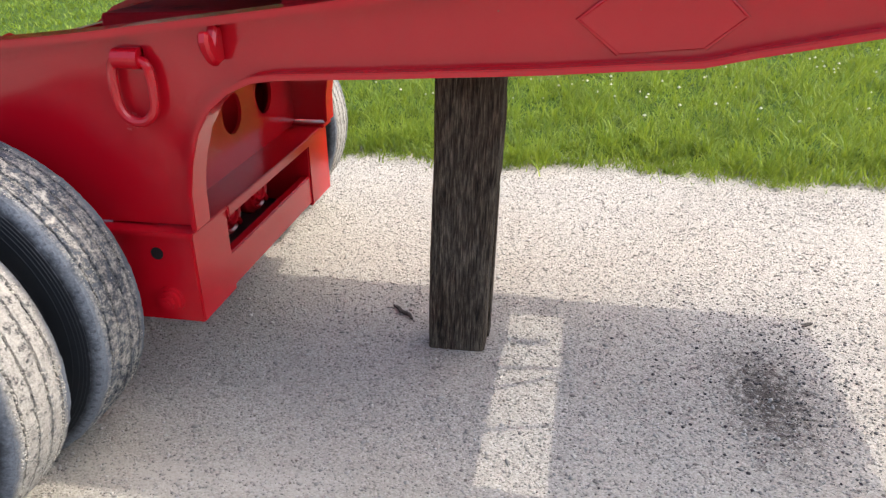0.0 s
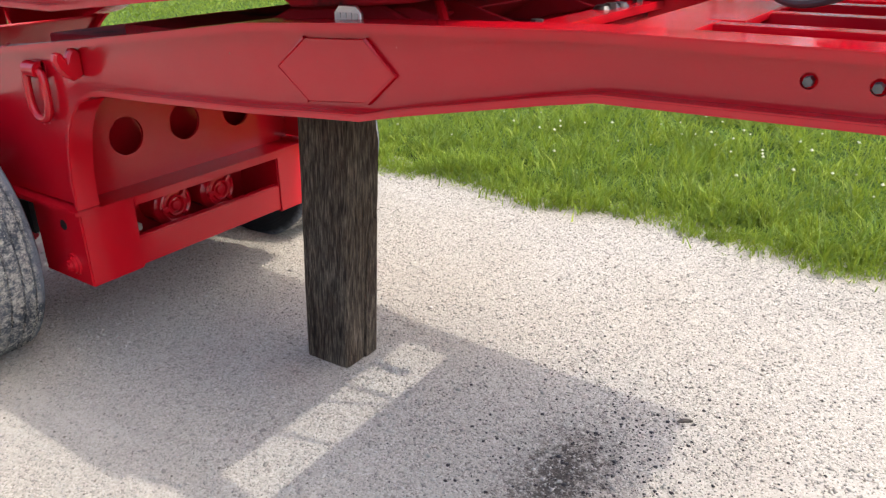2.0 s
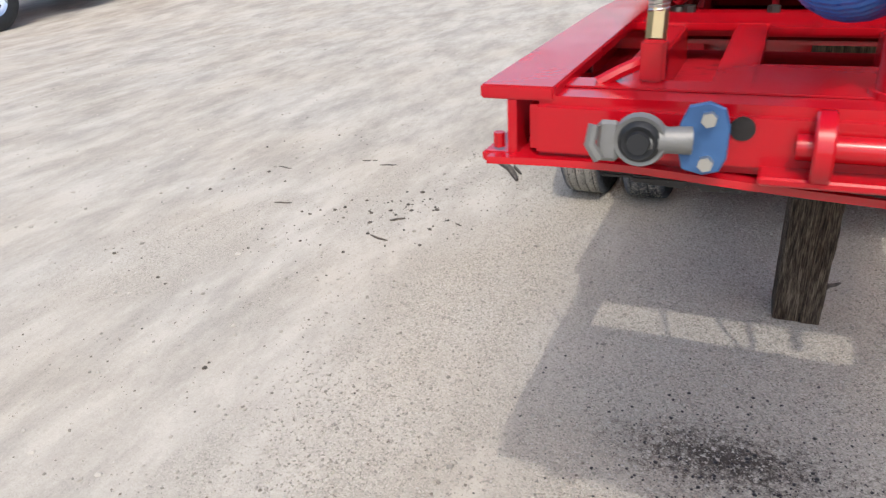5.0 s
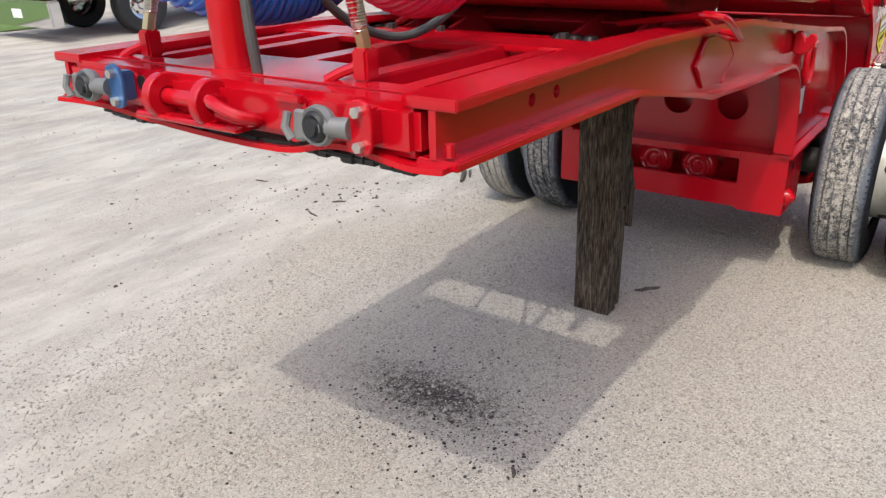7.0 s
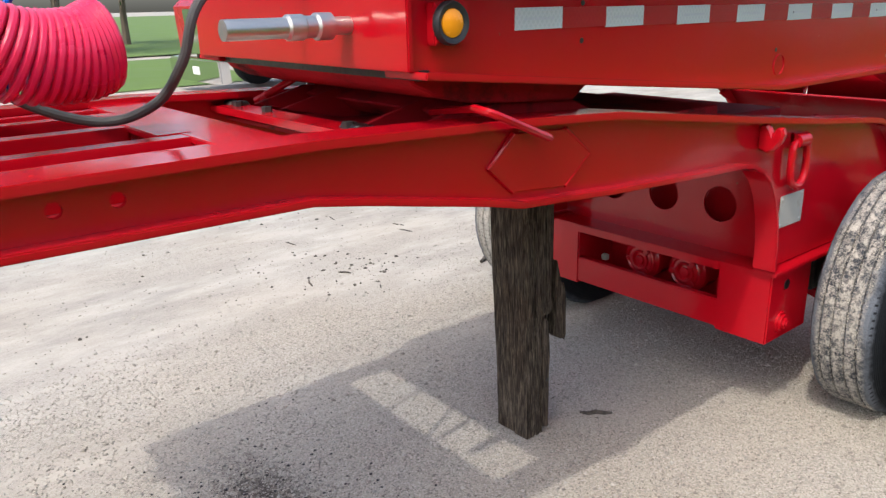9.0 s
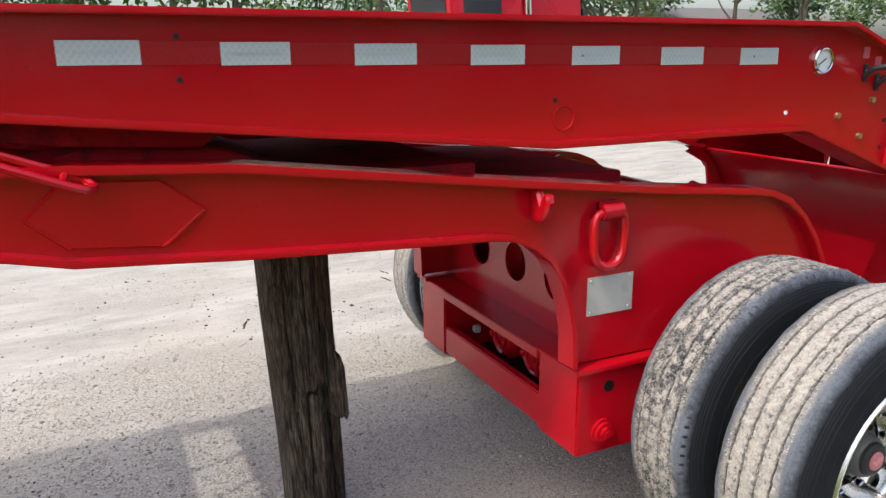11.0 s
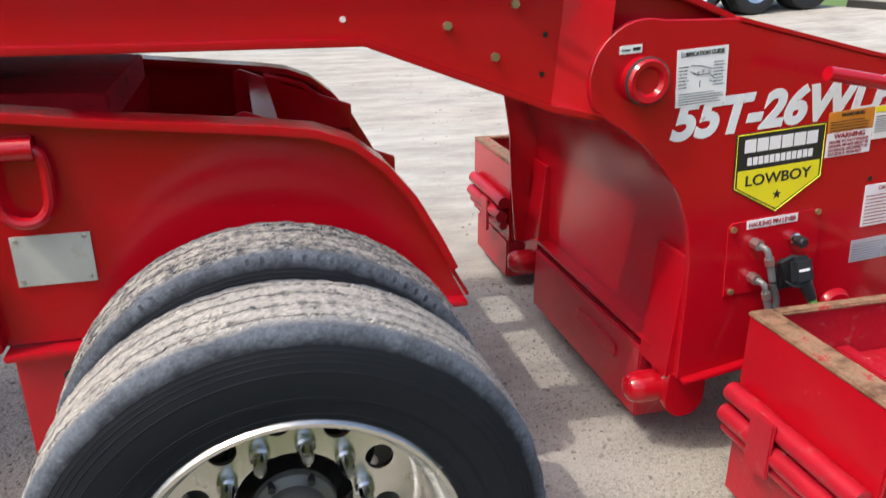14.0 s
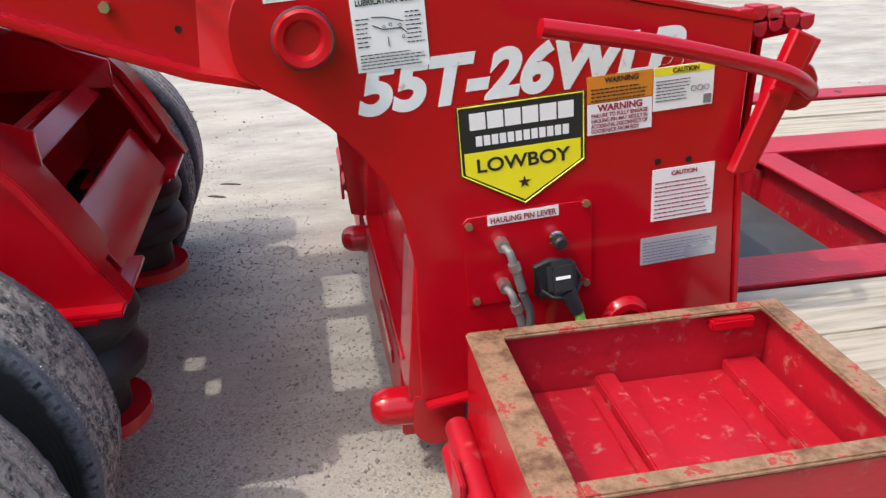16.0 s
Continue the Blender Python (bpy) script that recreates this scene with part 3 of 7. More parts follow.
def lathe(profile, n=48, bm=None, close=False):
    """Turns (r, y) points about the y axis."""
    b = bmesh.new()
    rings = []
    for r, y in profile:
        rings.append([b.verts.new((r * math.cos(6.283185 * k / n), y, r * math.sin(6.283185 * k / n))) for k in range(n)] if r > 1e-5 else [b.verts.new((0, y, 0))])
    seq = list(zip(rings, rings[1:])) + ([(rings[-1], rings[0])] if close else [])
    for q, s in seq:
        for k in range(n):
            k2 = (k + 1) % n
            if len(q) == 1 and len(s) == 1:
                continue
            if len(q) == 1:
                b.faces.new((q[0], s[k2], s[k]))
            elif len(s) == 1:
                b.faces.new((q[k], q[k2], s[0]))
            else:
                b.faces.new((q[k], q[k2], s[k2], s[k]))
    return merge(bm, b)


def curve_pts(ctrl, n=8):
    """Smooth points through control points."""
    c = [Vector(p) for p in ctrl]
    out = []
    for i in range(len(c) - 1):
        p0, p1, p2, p3 = c[max(i - 1, 0)], c[i], c[i + 1], c[min(i + 2, len(c) - 1)]
        for k in range(n):
            t = k / n
            out.append(0.5 * ((2 * p1) + (p2 - p0) * t + (2 * p0 - 5 * p1 + 4 * p2 - p3) * t * t + (3 * p1 - p0 - 3 * p2 + p3) * t ** 3))
    return out + [c[-1]]


def text_mesh(name, body, size, m, material, parent=None, shear=0.0, bold=0.0, width=1.0, label=""):
    cu = bpy.data.curves.new(name, "FONT")
    cu.body, cu.size, cu.shear, cu.offset, cu.extrude = body, size, shear, bold, 0.0006
    cu.align_x, cu.align_y = "LEFT", "BOTTOM_BASELINE"
    tmp = bpy.data.objects.new("t", cu)
    scene.collection.objects.link(tmp)
    me = bpy.data.meshes.new_from_object(tmp.evaluated_get(bpy.context.evaluated_depsgraph_get()))
    bpy.data.objects.remove(tmp)
    bpy.data.curves.remove(cu)
    w = max(v.co.x for v in me.vertices)
    me.transform(m @ Matrix.Diagonal((width / w if width else 1, 1, 1, 1)))
    me.materials.clear()
    me.materials.append(material)
    me.name = name
    ob = new(name, me)
    if parent:
        ob.parent = parent
    return tagged(ob, label)


def pebbles(name, at, r, rs, material):
    """One mesh of small angular lumps at the given places."""
    n = len(r)
    base = np.array([(1, 0, 0), (0, 1, 0), (-1, 0, 0), (0, -1, 0), (0, 0, 0.8), (0, 0, -0.8)])
    co = base[None] * rs.uniform(0.6, 1.25, (n, 6, 1)) + rs.uniform(-0.3, 0.3, (n, 6, 3))
    a = rs.uniform(0, 6.283, n)
    ca, sa = np.cos(a)[:, None], np.sin(a)[:, None]
    st = rs.uniform(0.65, 1.0, (n, 1))
    co = np.stack([co[:, :, 0] * ca - co[:, :, 1] * sa * st, co[:, :, 0] * sa + co[:, :, 1] * ca * st, co[:, :, 2] * 0.75], 2) * r[:, None, None]
    co += at[:, None, :]
    tri = np.array([(0, 1, 4), (1, 2, 4), (2, 3, 4), (3, 0, 4), (1, 0, 5), (2, 1, 5), (3, 2, 5), (0, 3, 5)])
    idx = (tri[None] + 6 * np.arange(n)[:, None, None]).ravel()
    me = bpy.data.meshes.new(name)
    me.vertices.add(6 * n)
    me.vertices.foreach_set("co", co.ravel())
    me.loops.add(24 * n)
    me.loops.foreach_set("vertex_index", idx.astype(np.int32))
    me.polygons.add(8 * n)
    me.polygons.foreach_set("loop_start", np.arange(0, 24 * n, 3, dtype=np.int32))
    me.update(calc_edges=True)
    me.materials.append(material)
    return me


def split_letters(ob, material, parent):
    """Each letter of a word becomes a part of its own."""
    b = bmesh.new()
    b.from_mesh(ob.data)
    bmesh.ops.remove_doubles(b, verts=b.verts[:], dist=0.00001)
    seen = set()
    for start in b.verts:
        if start in seen:
            continue
        seen.add(start)
        todo, island = [start], []
        while todo:
            v = todo.pop()
            island.append(v)
            for e in v.link_edges:
                w = e.other_vert(v)
                if w not in seen:
                    seen.add(w)
                    todo.append(w)
        c = bmesh.new()
        twin = {v: c.verts.new(v.co) for v in island}
        for f in {f for v in island for f in v.link_faces}:
            c.faces.new([twin[v] for v in f.verts])
        part("letter", c, material, parent)
    b.free()
    bpy.data.objects.remove(ob)


# ---- ground ----
def lot_height(x, y):
    if x > 5.9 and y > 6:
        up = min(1.0, (y - 6) / 4.5) * max(0.0, 1 - max(0.0, y - 16) / 8)
        return 0.061 * min(x - 5.9, 8.1) * max(0.0, 1 - max(0.0, x - 14.2) / 3) * up * up * (3 - 2 * up)
    h = 0.012 * noise.noise((x * 0.8, y * 0.8, 0)) + 0.006 * noise.noise((x * 2.6, y * 2.6, 3))
    return h * min(1.0, max(0.0, (math.hypot(x - 0.5, y * 1.0) - 1.6) / 2.5))


def build_ground():
    xs = [-900, -300, -120, -60, -30, -18] + [-12 + 0.4 * i for i in range(78)] + [24, 30, 60, 120, 300, 900]
    ys = [-900, -300, -120, -60, -30, -18] + [-12 + 0.4 * i for i in range(91)] + [32, 45, 60, 120, 300, 900]
    b = bmesh.new()
    grid = [[b.verts.new((x, y, lot_height(x, y) if -13 < x < 20 and -13 < y < 25 else 0.0)) for x in xs] for y in ys]
    for r, s in zip(grid, grid[1:]):
        for k in range(len(xs) - 1):
            b.faces.new((r[k], r[k + 1], s[k + 1], s[k]))
    g = part("ground", b, GRAVEL)
    tagged(g, "pale crushed limestone gravel lot with wheel tracks and an oil stain", "ground", kind="structure")


def verge_edge(x):
    """y of the border between gravel and grass."""
    return -2.0 - 0.10 * (x - 0.5) * (0.6 if x > 0 else 0.1) + 0.16 * noise.noise((x * 1.3, 5, 0)) + 0.11 * noise.noise((x * 4.1, 9, 0)) + 0.07 * noise.noise((x * 11, 3, 0))


def build_verge():
    b = bmesh.new()
    xs = [-60, -20, -10] + [-6 + 0.04 * i for i in range(330)] + [10, 20, 60]
    rows_y = [0, -0.15, -0.4, -1, -3, -8, -25, -90]
    grid = []
    for k, d in enumerate(rows_y):
        grid.append([b.verts.new((x, verge_edge(x) + d, -0.02 if k == 0 else (0.012 if k == 1 else 0.03) + (0.006 if k == 1 else 0.02) * noise.noise((x, d * 3, 1)))) for x in xs])
    for r, s in zip(grid, grid[1:]):
        for i in range(len(xs) - 1):
            b.faces.new((r[i], r[i + 1], s[i + 1], s[i]))
    for f in b.faces:
        f.material_index = 1 if max(v.co.y for v in f.verts) < -9.0 or min(v.co.x for v in f.verts) > 3.3 or max(v.co.x for v in f.verts) < -5.0 else 0
    g = part("verge", b, TURF)
    g.data.materials.append(MEADOW)
    tagged(g, "green mown grass verge beside the gravel lot", "ground", kind="structure")


build_ground()
build_verge()


# ---- jeep dolly under the gooseneck ----
TOP = [(-1.775, 1.325), (-1.0, 1.325), (-0.45, 1.305), (-0.1, 1.285), (0.25, 1.24), (0.6, 1.195), (1.1, 1.135), (1.49, 1.097),
       (1.58, 1.085), (1.66, 1.055), (1.735, 0.995), (1.80, 0.915), (1.86, 0.81), (1.915, 0.70), (1.95, 0.63)]
BOTTOM = [(-1.775, 1.245), (-1.02, 1.235), (-0.9, 1.215), (-0.56, 1.15), (-0.45, 1.125), (-0.30, 1.115), (-0.1, 1.10), (0.3, 1.08), (0.55, 1.07),
          (0.62, 1.06), (0.69, 1.03), (0.745, 0.985), (0.79, 0.915), (0.82, 0.83), (0.838, 0.74), (0.842, 0.63)]
WEB, EDGE = 0.548, 0.59

dolly = thing("jeep_dolly", "glossy red steel dolly frame with dual wheels propped on a post", "trailer dolly")
for s in (1, -1):
    ya, yb = sorted((s * (WEB - 0.014), s * WEB))
    outline = TOP + [(1.95, 0.625)] + BOTTOM[::-1]
    holes = [circle(-1.465, 1.288, 0.014, 14), circle(-1.365, 1.288, 0.014, 14)]
    part("side_beam", plate(outline, holes, ya, yb), RED, dolly)
    for x in (-1.465, -1.365) if s > 0 else ():
        part("beam_bolt", cyl((x + 0.003, s * (WEB - 0.03), 1.284), (x + 0.003, s * (WEB - 0.008), 1.284), 0.0085, 6, 0.001), HUBGREY, dolly, "bare steel bolt end in a hole")
    fa, fb = sorted((s * 0.478, s * EDGE))
    part("top_flange", strip(TOP[:-2] + [(1.905, 0.72)], fa, fb, 0.021), RED, dolly)
    fa, fb = sorted((s * 0.50, s * (WEB + 0.012)))
    part("end_flange", strip([(1.905, 0.72), (1.955, 0.632)], fa, fb, 0.010), RED, dolly)
    fa, fb = sorted((s * 0.505, s * EDGE))
    part("bottom_flange", strip(BOTTOM, fa, fb, -0.016), RED, dolly)
    # ledge and lower box in front of the wheels
    fa, fb = sorted((s * 0.50, s * 0.592))
    part("box_ledge", box(0.84, 1.9, fa, fb, 0.605, 0.622, 0.003), RED, dolly)
    fa, fb = sorted((s * 0.355, s * 0.572))
    part("lower_box", box(0.856, 1.16, fa, fb, 0.325, 0.606, 0.006), RED, dolly)
    # weld-on diamond doublers
    dia = [(-0.535, 1.215), (-0.455, 1.288), (-0.27, 1.279), (-0.175, 1.205), (-0.268, 1.130), (-0.455, 1.146)]
    ya, yb = sorted((s * (WEB + 0.001), s * (WEB + 0.008)))
    part("diamond_doubler", plate(dia, [], ya, yb, w=0.002), RED, dolly)
    for tip in ((1, 0, 5), (2, 3, 4)):
        part("weld_bead", tube([(dia[k][0], s * (WEB + 0.005), dia[k][1]) for k in tip], 0.006, 6), RED, dolly)
    # hook and tie-down ring
    ear = [(0.0, 1.095), (0.0, 1.168), (0.012, 1.184), (0.028, 1.182), (0.040, 1.166), (0.048, 1.150), (0.056, 1.166), (0.068, 1.178), (0.082, 1.172), (0.088, 1.152), (0.080, 1.126), (0.060, 1.100), (0.035, 1.086)]
    part("grab_hook", plate([(s * (WEB + 0.001 + d), z) for d, z in ear], [], 0.688, 0.716, axis="x", w=0.007), RED, dolly)
    part("ring_clip", tube([(0.912, s * (WEB + 0.020), 1.096), (0.984, s * (WEB + 0.020), 1.096)], 0.027, 16), RED, dolly)
    part("clip_foot", box(0.912, 0.984, min(s * WEB, s * (WEB + 0.018)), max(s * WEB, s * (WEB + 0.018)), 1.066, 1.124, 0.004), RED, dolly)
    rg = [(0.93, 1.094), (0.903, 1.086), (0.892, 1.055), (0.892, 0.985), (0.903, 0.952), (0.928, 0.934), (0.962, 0.934), (0.986, 0.952), (0.998, 0.985), (0.999, 1.055), (0.990, 1.086), (0.965, 1.094)]
    rg = curve_pts([(x, s * (WEB + 0.024 + 0.02 * (1.1 - z)), z) for x, z in rg + rg[:1]], 4)[:-1]
    part("lashing_ring", tube(rg, 0.0135, 10, closed=True), RED, dolly)
    # plug on the lower box, and a hole whose dark inside is a black disc
    part("box_hole", cyl((0.972, s * 0.5705, 0.545), (0.972, s * 0.574, 0.545), 0.019, 18), GREASE_SHADE, dolly)
    b = None
    for r, d in ((0.044, 0.008), (0.034, 0.018), (0.022, 0.028), (0.012, 0.032)):
        b = cyl((0.955, s * 0.566, 0.395), (0.955, s * (0.572 + d), 0.395), r, 8 if r < 0.03 else 20, 0.002, bm=b)
    part("threaded_plug", b, RED, dolly)

    # upright stiffener inboard of each beam
    ya, yb = sorted((s * 0.385, s * 0.40))
    part("inner_stiffener", plate([(1.40, 0.90), (1.40, 1.112), (1.425, 1.122), (1.80, 0.985), (1.80, 0.90)], [], ya, yb, w=0.003), RED, dolly)

# dusty steel plate riveted on one side
pl = part("blank_plate", box(0.893, 1.06, -WEB - 0.004, -WEB - 0.001, 0.775, 0.895), PLATE, dolly, "dusty bare steel plate with four rivets")
for x, z in ((0.905, 0.785), (1.047, 0.788), (0.905, 0.884), (1.047, 0.886)):
    part("rivet", lathe([(0.0, 0.004), (0.004, 0.003), (0.006, 0)], 8), STEEL, pl).matrix_basis = pose(x, -WEB - 0.004, z, 0, 0, 180)

# recessed cross panel with three holes, shelf, lower bar
part("cross_panel", plate([(-0.54, 0.60), (0.54, 0.60), (0.54, 1.09), (-0.54, 1.09)], [circle(0.265 * k, 0.80, 0.072, 26) for k in (-1, 0, 1)], 0.975, 0.987, axis="x"), RED, dolly)
part("panel_back", box(1.10, 1.115, -0.54, 0.54, 0.347, 1.10), RED, dolly)
part("shelf", box(0.85, 1.0, -0.535, 0.535, 0.60, 0.612, 0.003), RED, dolly)
part("shelf_lip", box(0.846, 0.858, -0.36, 0.36, 0.578, 0.612, 0.003), RED, dolly)
# pale block added where sunlit ground shows through a gap
part("bright_gap_block", box(0.958, 0.985, 0.275, 0.305, 0.43, 0.458, 0.004), PLATE, dolly, "small pale block in place of sunlit ground behind a gap")
part("lower_bar", box(0.862, 0.90, -0.36, 0.36, 0.335, 0.45, 0.005), RED, dolly)
part("bottom_plate", box(0.9, 1.12, -0.36, 0.36, 0.335, 0.347), DARK, dolly)
for y in (-0.13, 0.10):
    b = lathe([(0.0, -0.028), (0.018, -0.028), (0.022, -0.020), (0.030, -0.018), (0.034, -0.030), (0.042, -0.032), (0.046, -0.022), (0.058, -0.020), (0.066, -0.026), (0.074, -0.022), (0.080, -0.012), (0.090, -0.004), (0.094, 0.012), (0.090, 0.03), (0.088, 0.12)], 32)
    for a in (40, 140, 265):
        b = merge(b, moved(box(-0.010, 0.010, -0.036, -0.020, 0.040, 0.072, 0.003), pose(0, 0, 0, 0, a, 0)))
    ch = part("brake_chamber", b, RED, dolly, "round red brake chamber behind the opening")
    ch.matrix_basis = pose(1.0, y, 0.475, 0, 0, -90)

# axle, cross tubes
part("axle", cyl((1.45, -0.75, 0.455), (1.45, 0.75, 0.455), 0.065, 20), DARK, dolly)
part("spring_hanger", box(1.35, 1.55, -0.5, -0.42, 0.40, 0.75, 0.005), DARK, dolly)
part("spring_hanger", box(1.35, 1.55, 0.42, 0.5, 0.40, 0.75, 0.005), DARK, dolly)


def lathe_bag(x, y):
    """Bellows of an air spring, two bulges and a steel foot."""
    return moved(lathe([(0.0, 0.62), (0.11, 0.62), (0.145, 0.59), (0.155, 0.55), (0.14, 0.51), (0.125, 0.495), (0.14, 0.48), (0.155, 0.44), (0.145, 0.40), (0.11, 0.37), (0.09, 0.36), (0.09, 0.28), (0.0, 0.28)], 30), pose(x, y, 0, 90, 0, 0))


part("air_bag", lathe_bag(1.79, -0.42), BLACK, dolly, "black rubber air spring")
part("air_bag", lathe_bag(1.79, 0.42), BLACK, dolly, "black rubber air spring")
for s in (1, -1):
    part("bag_foot", cyl((1.79, s * 0.42, 0.25), (1.79, s * 0.42, 0.285), 0.135, 28, 0.008), RED, dolly, "red steel foot of the air spring")
    part("bag_pad", box(1.66, 1.93, min(s * 0.30, s * 0.56), max(s * 0.30, s * 0.56), 0.604, 0.618, 0.003), RED, dolly)
part("rear_crossmember", box(1.62, 1.66, -0.53, 0.53, 0.66, 0.9, 0.004), RED, dolly)
part("mid_crossmember", box(0.45, 0.5, -0.53, 0.53, 1.09, 1.20, 0.004), RED, dolly)
part("post_crossmember", box(0.02, 0.30, -0.53, 0.53, 1.085, 1.10, 0.003), RED, dolly)
for s in (1, -1):
    part("fender_lip", box(1.78, 1.95, min(s * 0.30, s * 0.59), max(s * 0.30, s * 0.59), 0.617, 0.632, 0.003), RED, dolly)
    part("inner_fender", strip([(1.50, 1.087), (1.63, 1.052), (1.72, 0.985), (1.79, 0.90), (1.85, 0.79), (1.89, 0.71)], min(s * 0.38, s * 0.49), max(s * 0.38, s * 0.49), 0.012), RED, dolly)
for x, z, tilt in ((1.48, 1.066, 8), (1.73, 0.895, 32)):
    part("cross_strap", moved(box(-0.032, 0.032, -0.533, 0.533, -0.006, 0.006, 0.002), pose(x, 0, z, 0, tilt, 0)), RED, dolly, "flat red cross strap")
part("rear_apron", plate([(1.82, 0.77), (1.835, 0.77), (1.92, 0.62), (1.90, 0.62)], [], -0.37, 0.37, w=0.002), RED, dolly)

# front tray: two cross channels, lengthwise bars, a closed floor
part("front_crossmember", box(-1.785, -1.70, -0.515, 0.515, 1.24, 1.333, 0.014), RED, dolly)
part("tray_floor", box(-1.72, -0.985, -0.535, 0.535, 1.245, 1.253), RED_GREASE_SHADE, dolly)
part("tray_rear_plate", box(-1.13, -0.985, -0.54, 0.54, 1.318, 1.334, 0.003), RED, dolly)
part("tray_front_plate", box(-1.72, -1.66, -0.54, 0.54, 1.320, 1.336, 0.003), RED, dolly)
for y in (-0.40, 0.40):
    part("tray_bar", box(-1.70, -1.10, y - 0.025, y + 0.025, 1.25, 1.331, 0.004), RED, dolly)
for y in (-0.25, 0.25):
    part("tray_bar", box(-1.70, -1.10, y - 0.03, y + 0.03, 1.25, 1.333, 0.004), RED, dolly)
part("tray_bar", box(-1.70, -1.52, -0.22, 0.22, 1.319, 1.335, 0.003), RED, dolly)
part("tray_bar", box(-1.18, -1.10, -0.22, 0.22, 1.319, 1.335, 0.003), RED, dolly)
part("tray_bar", box(-1.52, -1.18, -0.03, 0.03, 1.25, 1.333, 0.003), RED, dolly)
# bent, greasy skid lip under the front
lip = [(-0.575, 1.235), (-0.50, 1.232), (-0.35, 1.247), (-0.2, 1.222), (0.05, 1.224), (0.25, 1.236), (0.42, 1.244), (0.575, 1.24)]
b = bmesh.new()
rows_ = []
for y, z in curve_pts([(p[0], p[1], 0) for p in lip], 5) and [(p.x, p.y) for p in curve_pts([(q[0], q[1], 0) for q in lip], 5)]:
    rows_.append([b.verts.new((-1.70, y, z + 0.004)), b.verts.new((-1.795 - 0.006 * noise.noise((y * 7, 2, 0)), y, z + 0.003)), b.verts.new((-1.797 - 0.006 * noise.noise((y * 7, 2, 0)), y, z - 0.007)), b.verts.new((-1.70, y, z - 0.006))])
for q, r in zip(rows_, rows_[1:]):
    for k in range(4):
        b.faces.new((q[k], q[(k + 1) % 4], r[(k + 1) % 4], r[k]))
b.faces.new(rows_[0])
b.faces.new(rows_[-1][::-1])
part("skid_lip", b, RED, dolly, "bent red skid lip with black grease under it")
random.seed(4)
b = None
for i in range(40):
    y = -0.5 + 0.0228 * i
    b = box(-1.79 + 0.01 * random.random(), -1.74, y - 0.012, y + 0.02, 1.213 + 0.010 * random.random(), 1.230, 0.003, bm=b)
tagged(part("grease_crust", b, GREASE_SHADE, dolly), kind="stuff")


# ---- wheels ----
def tyre_bm():
    """Section: bead, ridged and bulged sidewall, shoulder, five worn ribs with grooves between."""
    half = [(0.295, -0.095), (0.303, -0.112)]
    wall = ((0.310, 0.318, 0.345, 0.362, 0.385, 0.400, 0.418, 0.436, 0.452), (-0.115, -0.117, -0.122, -0.1245, -0.1265, -0.1255, -0.1225, -0.1175, -0.1110))
    rings = (0.322, 0.352, 0.357, 0.405, 0.421, 0.431, 0.439, 0.447)
    for r in rings:
        y = [float(np.interp(r + d, *wall)) for d in (-0.0028, -0.0009, 0, 0.0009, 0.0028)]
        half += [(r - 0.0028, y[0]), (r - 0.0009, y[1]), (r, y[2] - 0.0011), (r + 0.0009, y[3]), (r + 0.0028, y[4])]
    half = [p for k, p in enumerate(half) if k == 0 or p[0] > half[k - 1][0]]
    half += [(0.458, -0.1085), (0.468, -0.1035), (0.4745, -0.097)]
    tread = []
    for i, y in enumerate((-0.066, -0.024, 0.024, 0.066)):
        r = 0.4785 + 0.0015 * (1 - abs(i - 1.5) / 1.5)
        tread += [(r, y - 0.0042), (r - 0.009, y - 0.0028), (r - 0.009, y + 0.0028), (r, y + 0.0042)]
    prof = half + tread + [(r, -y) for r, y in half[::-1]] + [(0.285, 0.06), (0.285, -0.06)]
    b = lathe(prof, 260, close=True)
    rr = random.Random(77)
    for v in b.verts:
        if math.hypot(v.co.x, v.co.z) > 0.464 and abs(v.co.y) < 0.08:
            # the grooves run in a slight zigzag
            v.co.y += 0.0011 * math.asin(math.sin(math.atan2(v.co.z, v.co.x) * 65)) / 1.57
    for v in b.verts:
        r = math.hypot(v.co.x, v.co.z)
        if r > 0.455:
            g = noise.noise((v.co.x * 16, v.co.y * 40, v.co.z * 16)) * 0.0022 + noise.noise((v.co.x * 55, v.co.y * 90, v.co.z * 55)) * 0.0022
            if r > 0.470:
                g += rr.uniform(-0.0011, 0.0013)
            v.co.x *= 1 + g / r
            v.co.z *= 1 + g / r
    return b


def rim_bm():
    """Outer face towards -y; the disc lies deep inside."""
    prof = [(0.306, -0.104), (0.309, -0.114), (0.304, -0.121), (0.296, -0.119), (0.288, -0.108), (0.283, -0.088), (0.272, -0.078), (0.263, -0.05), (0.260, 0.0),
            (0.256, 0.055), (0.252, 0.062), (0.246, 0.066), (0.246, 0.10), (0.262, 0.105), (0.285, 0.10), (0.306, 0.10)]
    return lathe(prof, 72)


def disc_bm():
    holes = [circle(0.192 * math.cos(radians(36 * k + 5)), 0.192 * math.sin(radians(36 * k + 5)), 0.029, 20) for k in range(10)]
    holes.append(circle(0, 0, 0.119, 40))
    return plate(circle(0, 0, 0.252, 72), holes, 0.066, 0.078, w=0.0)


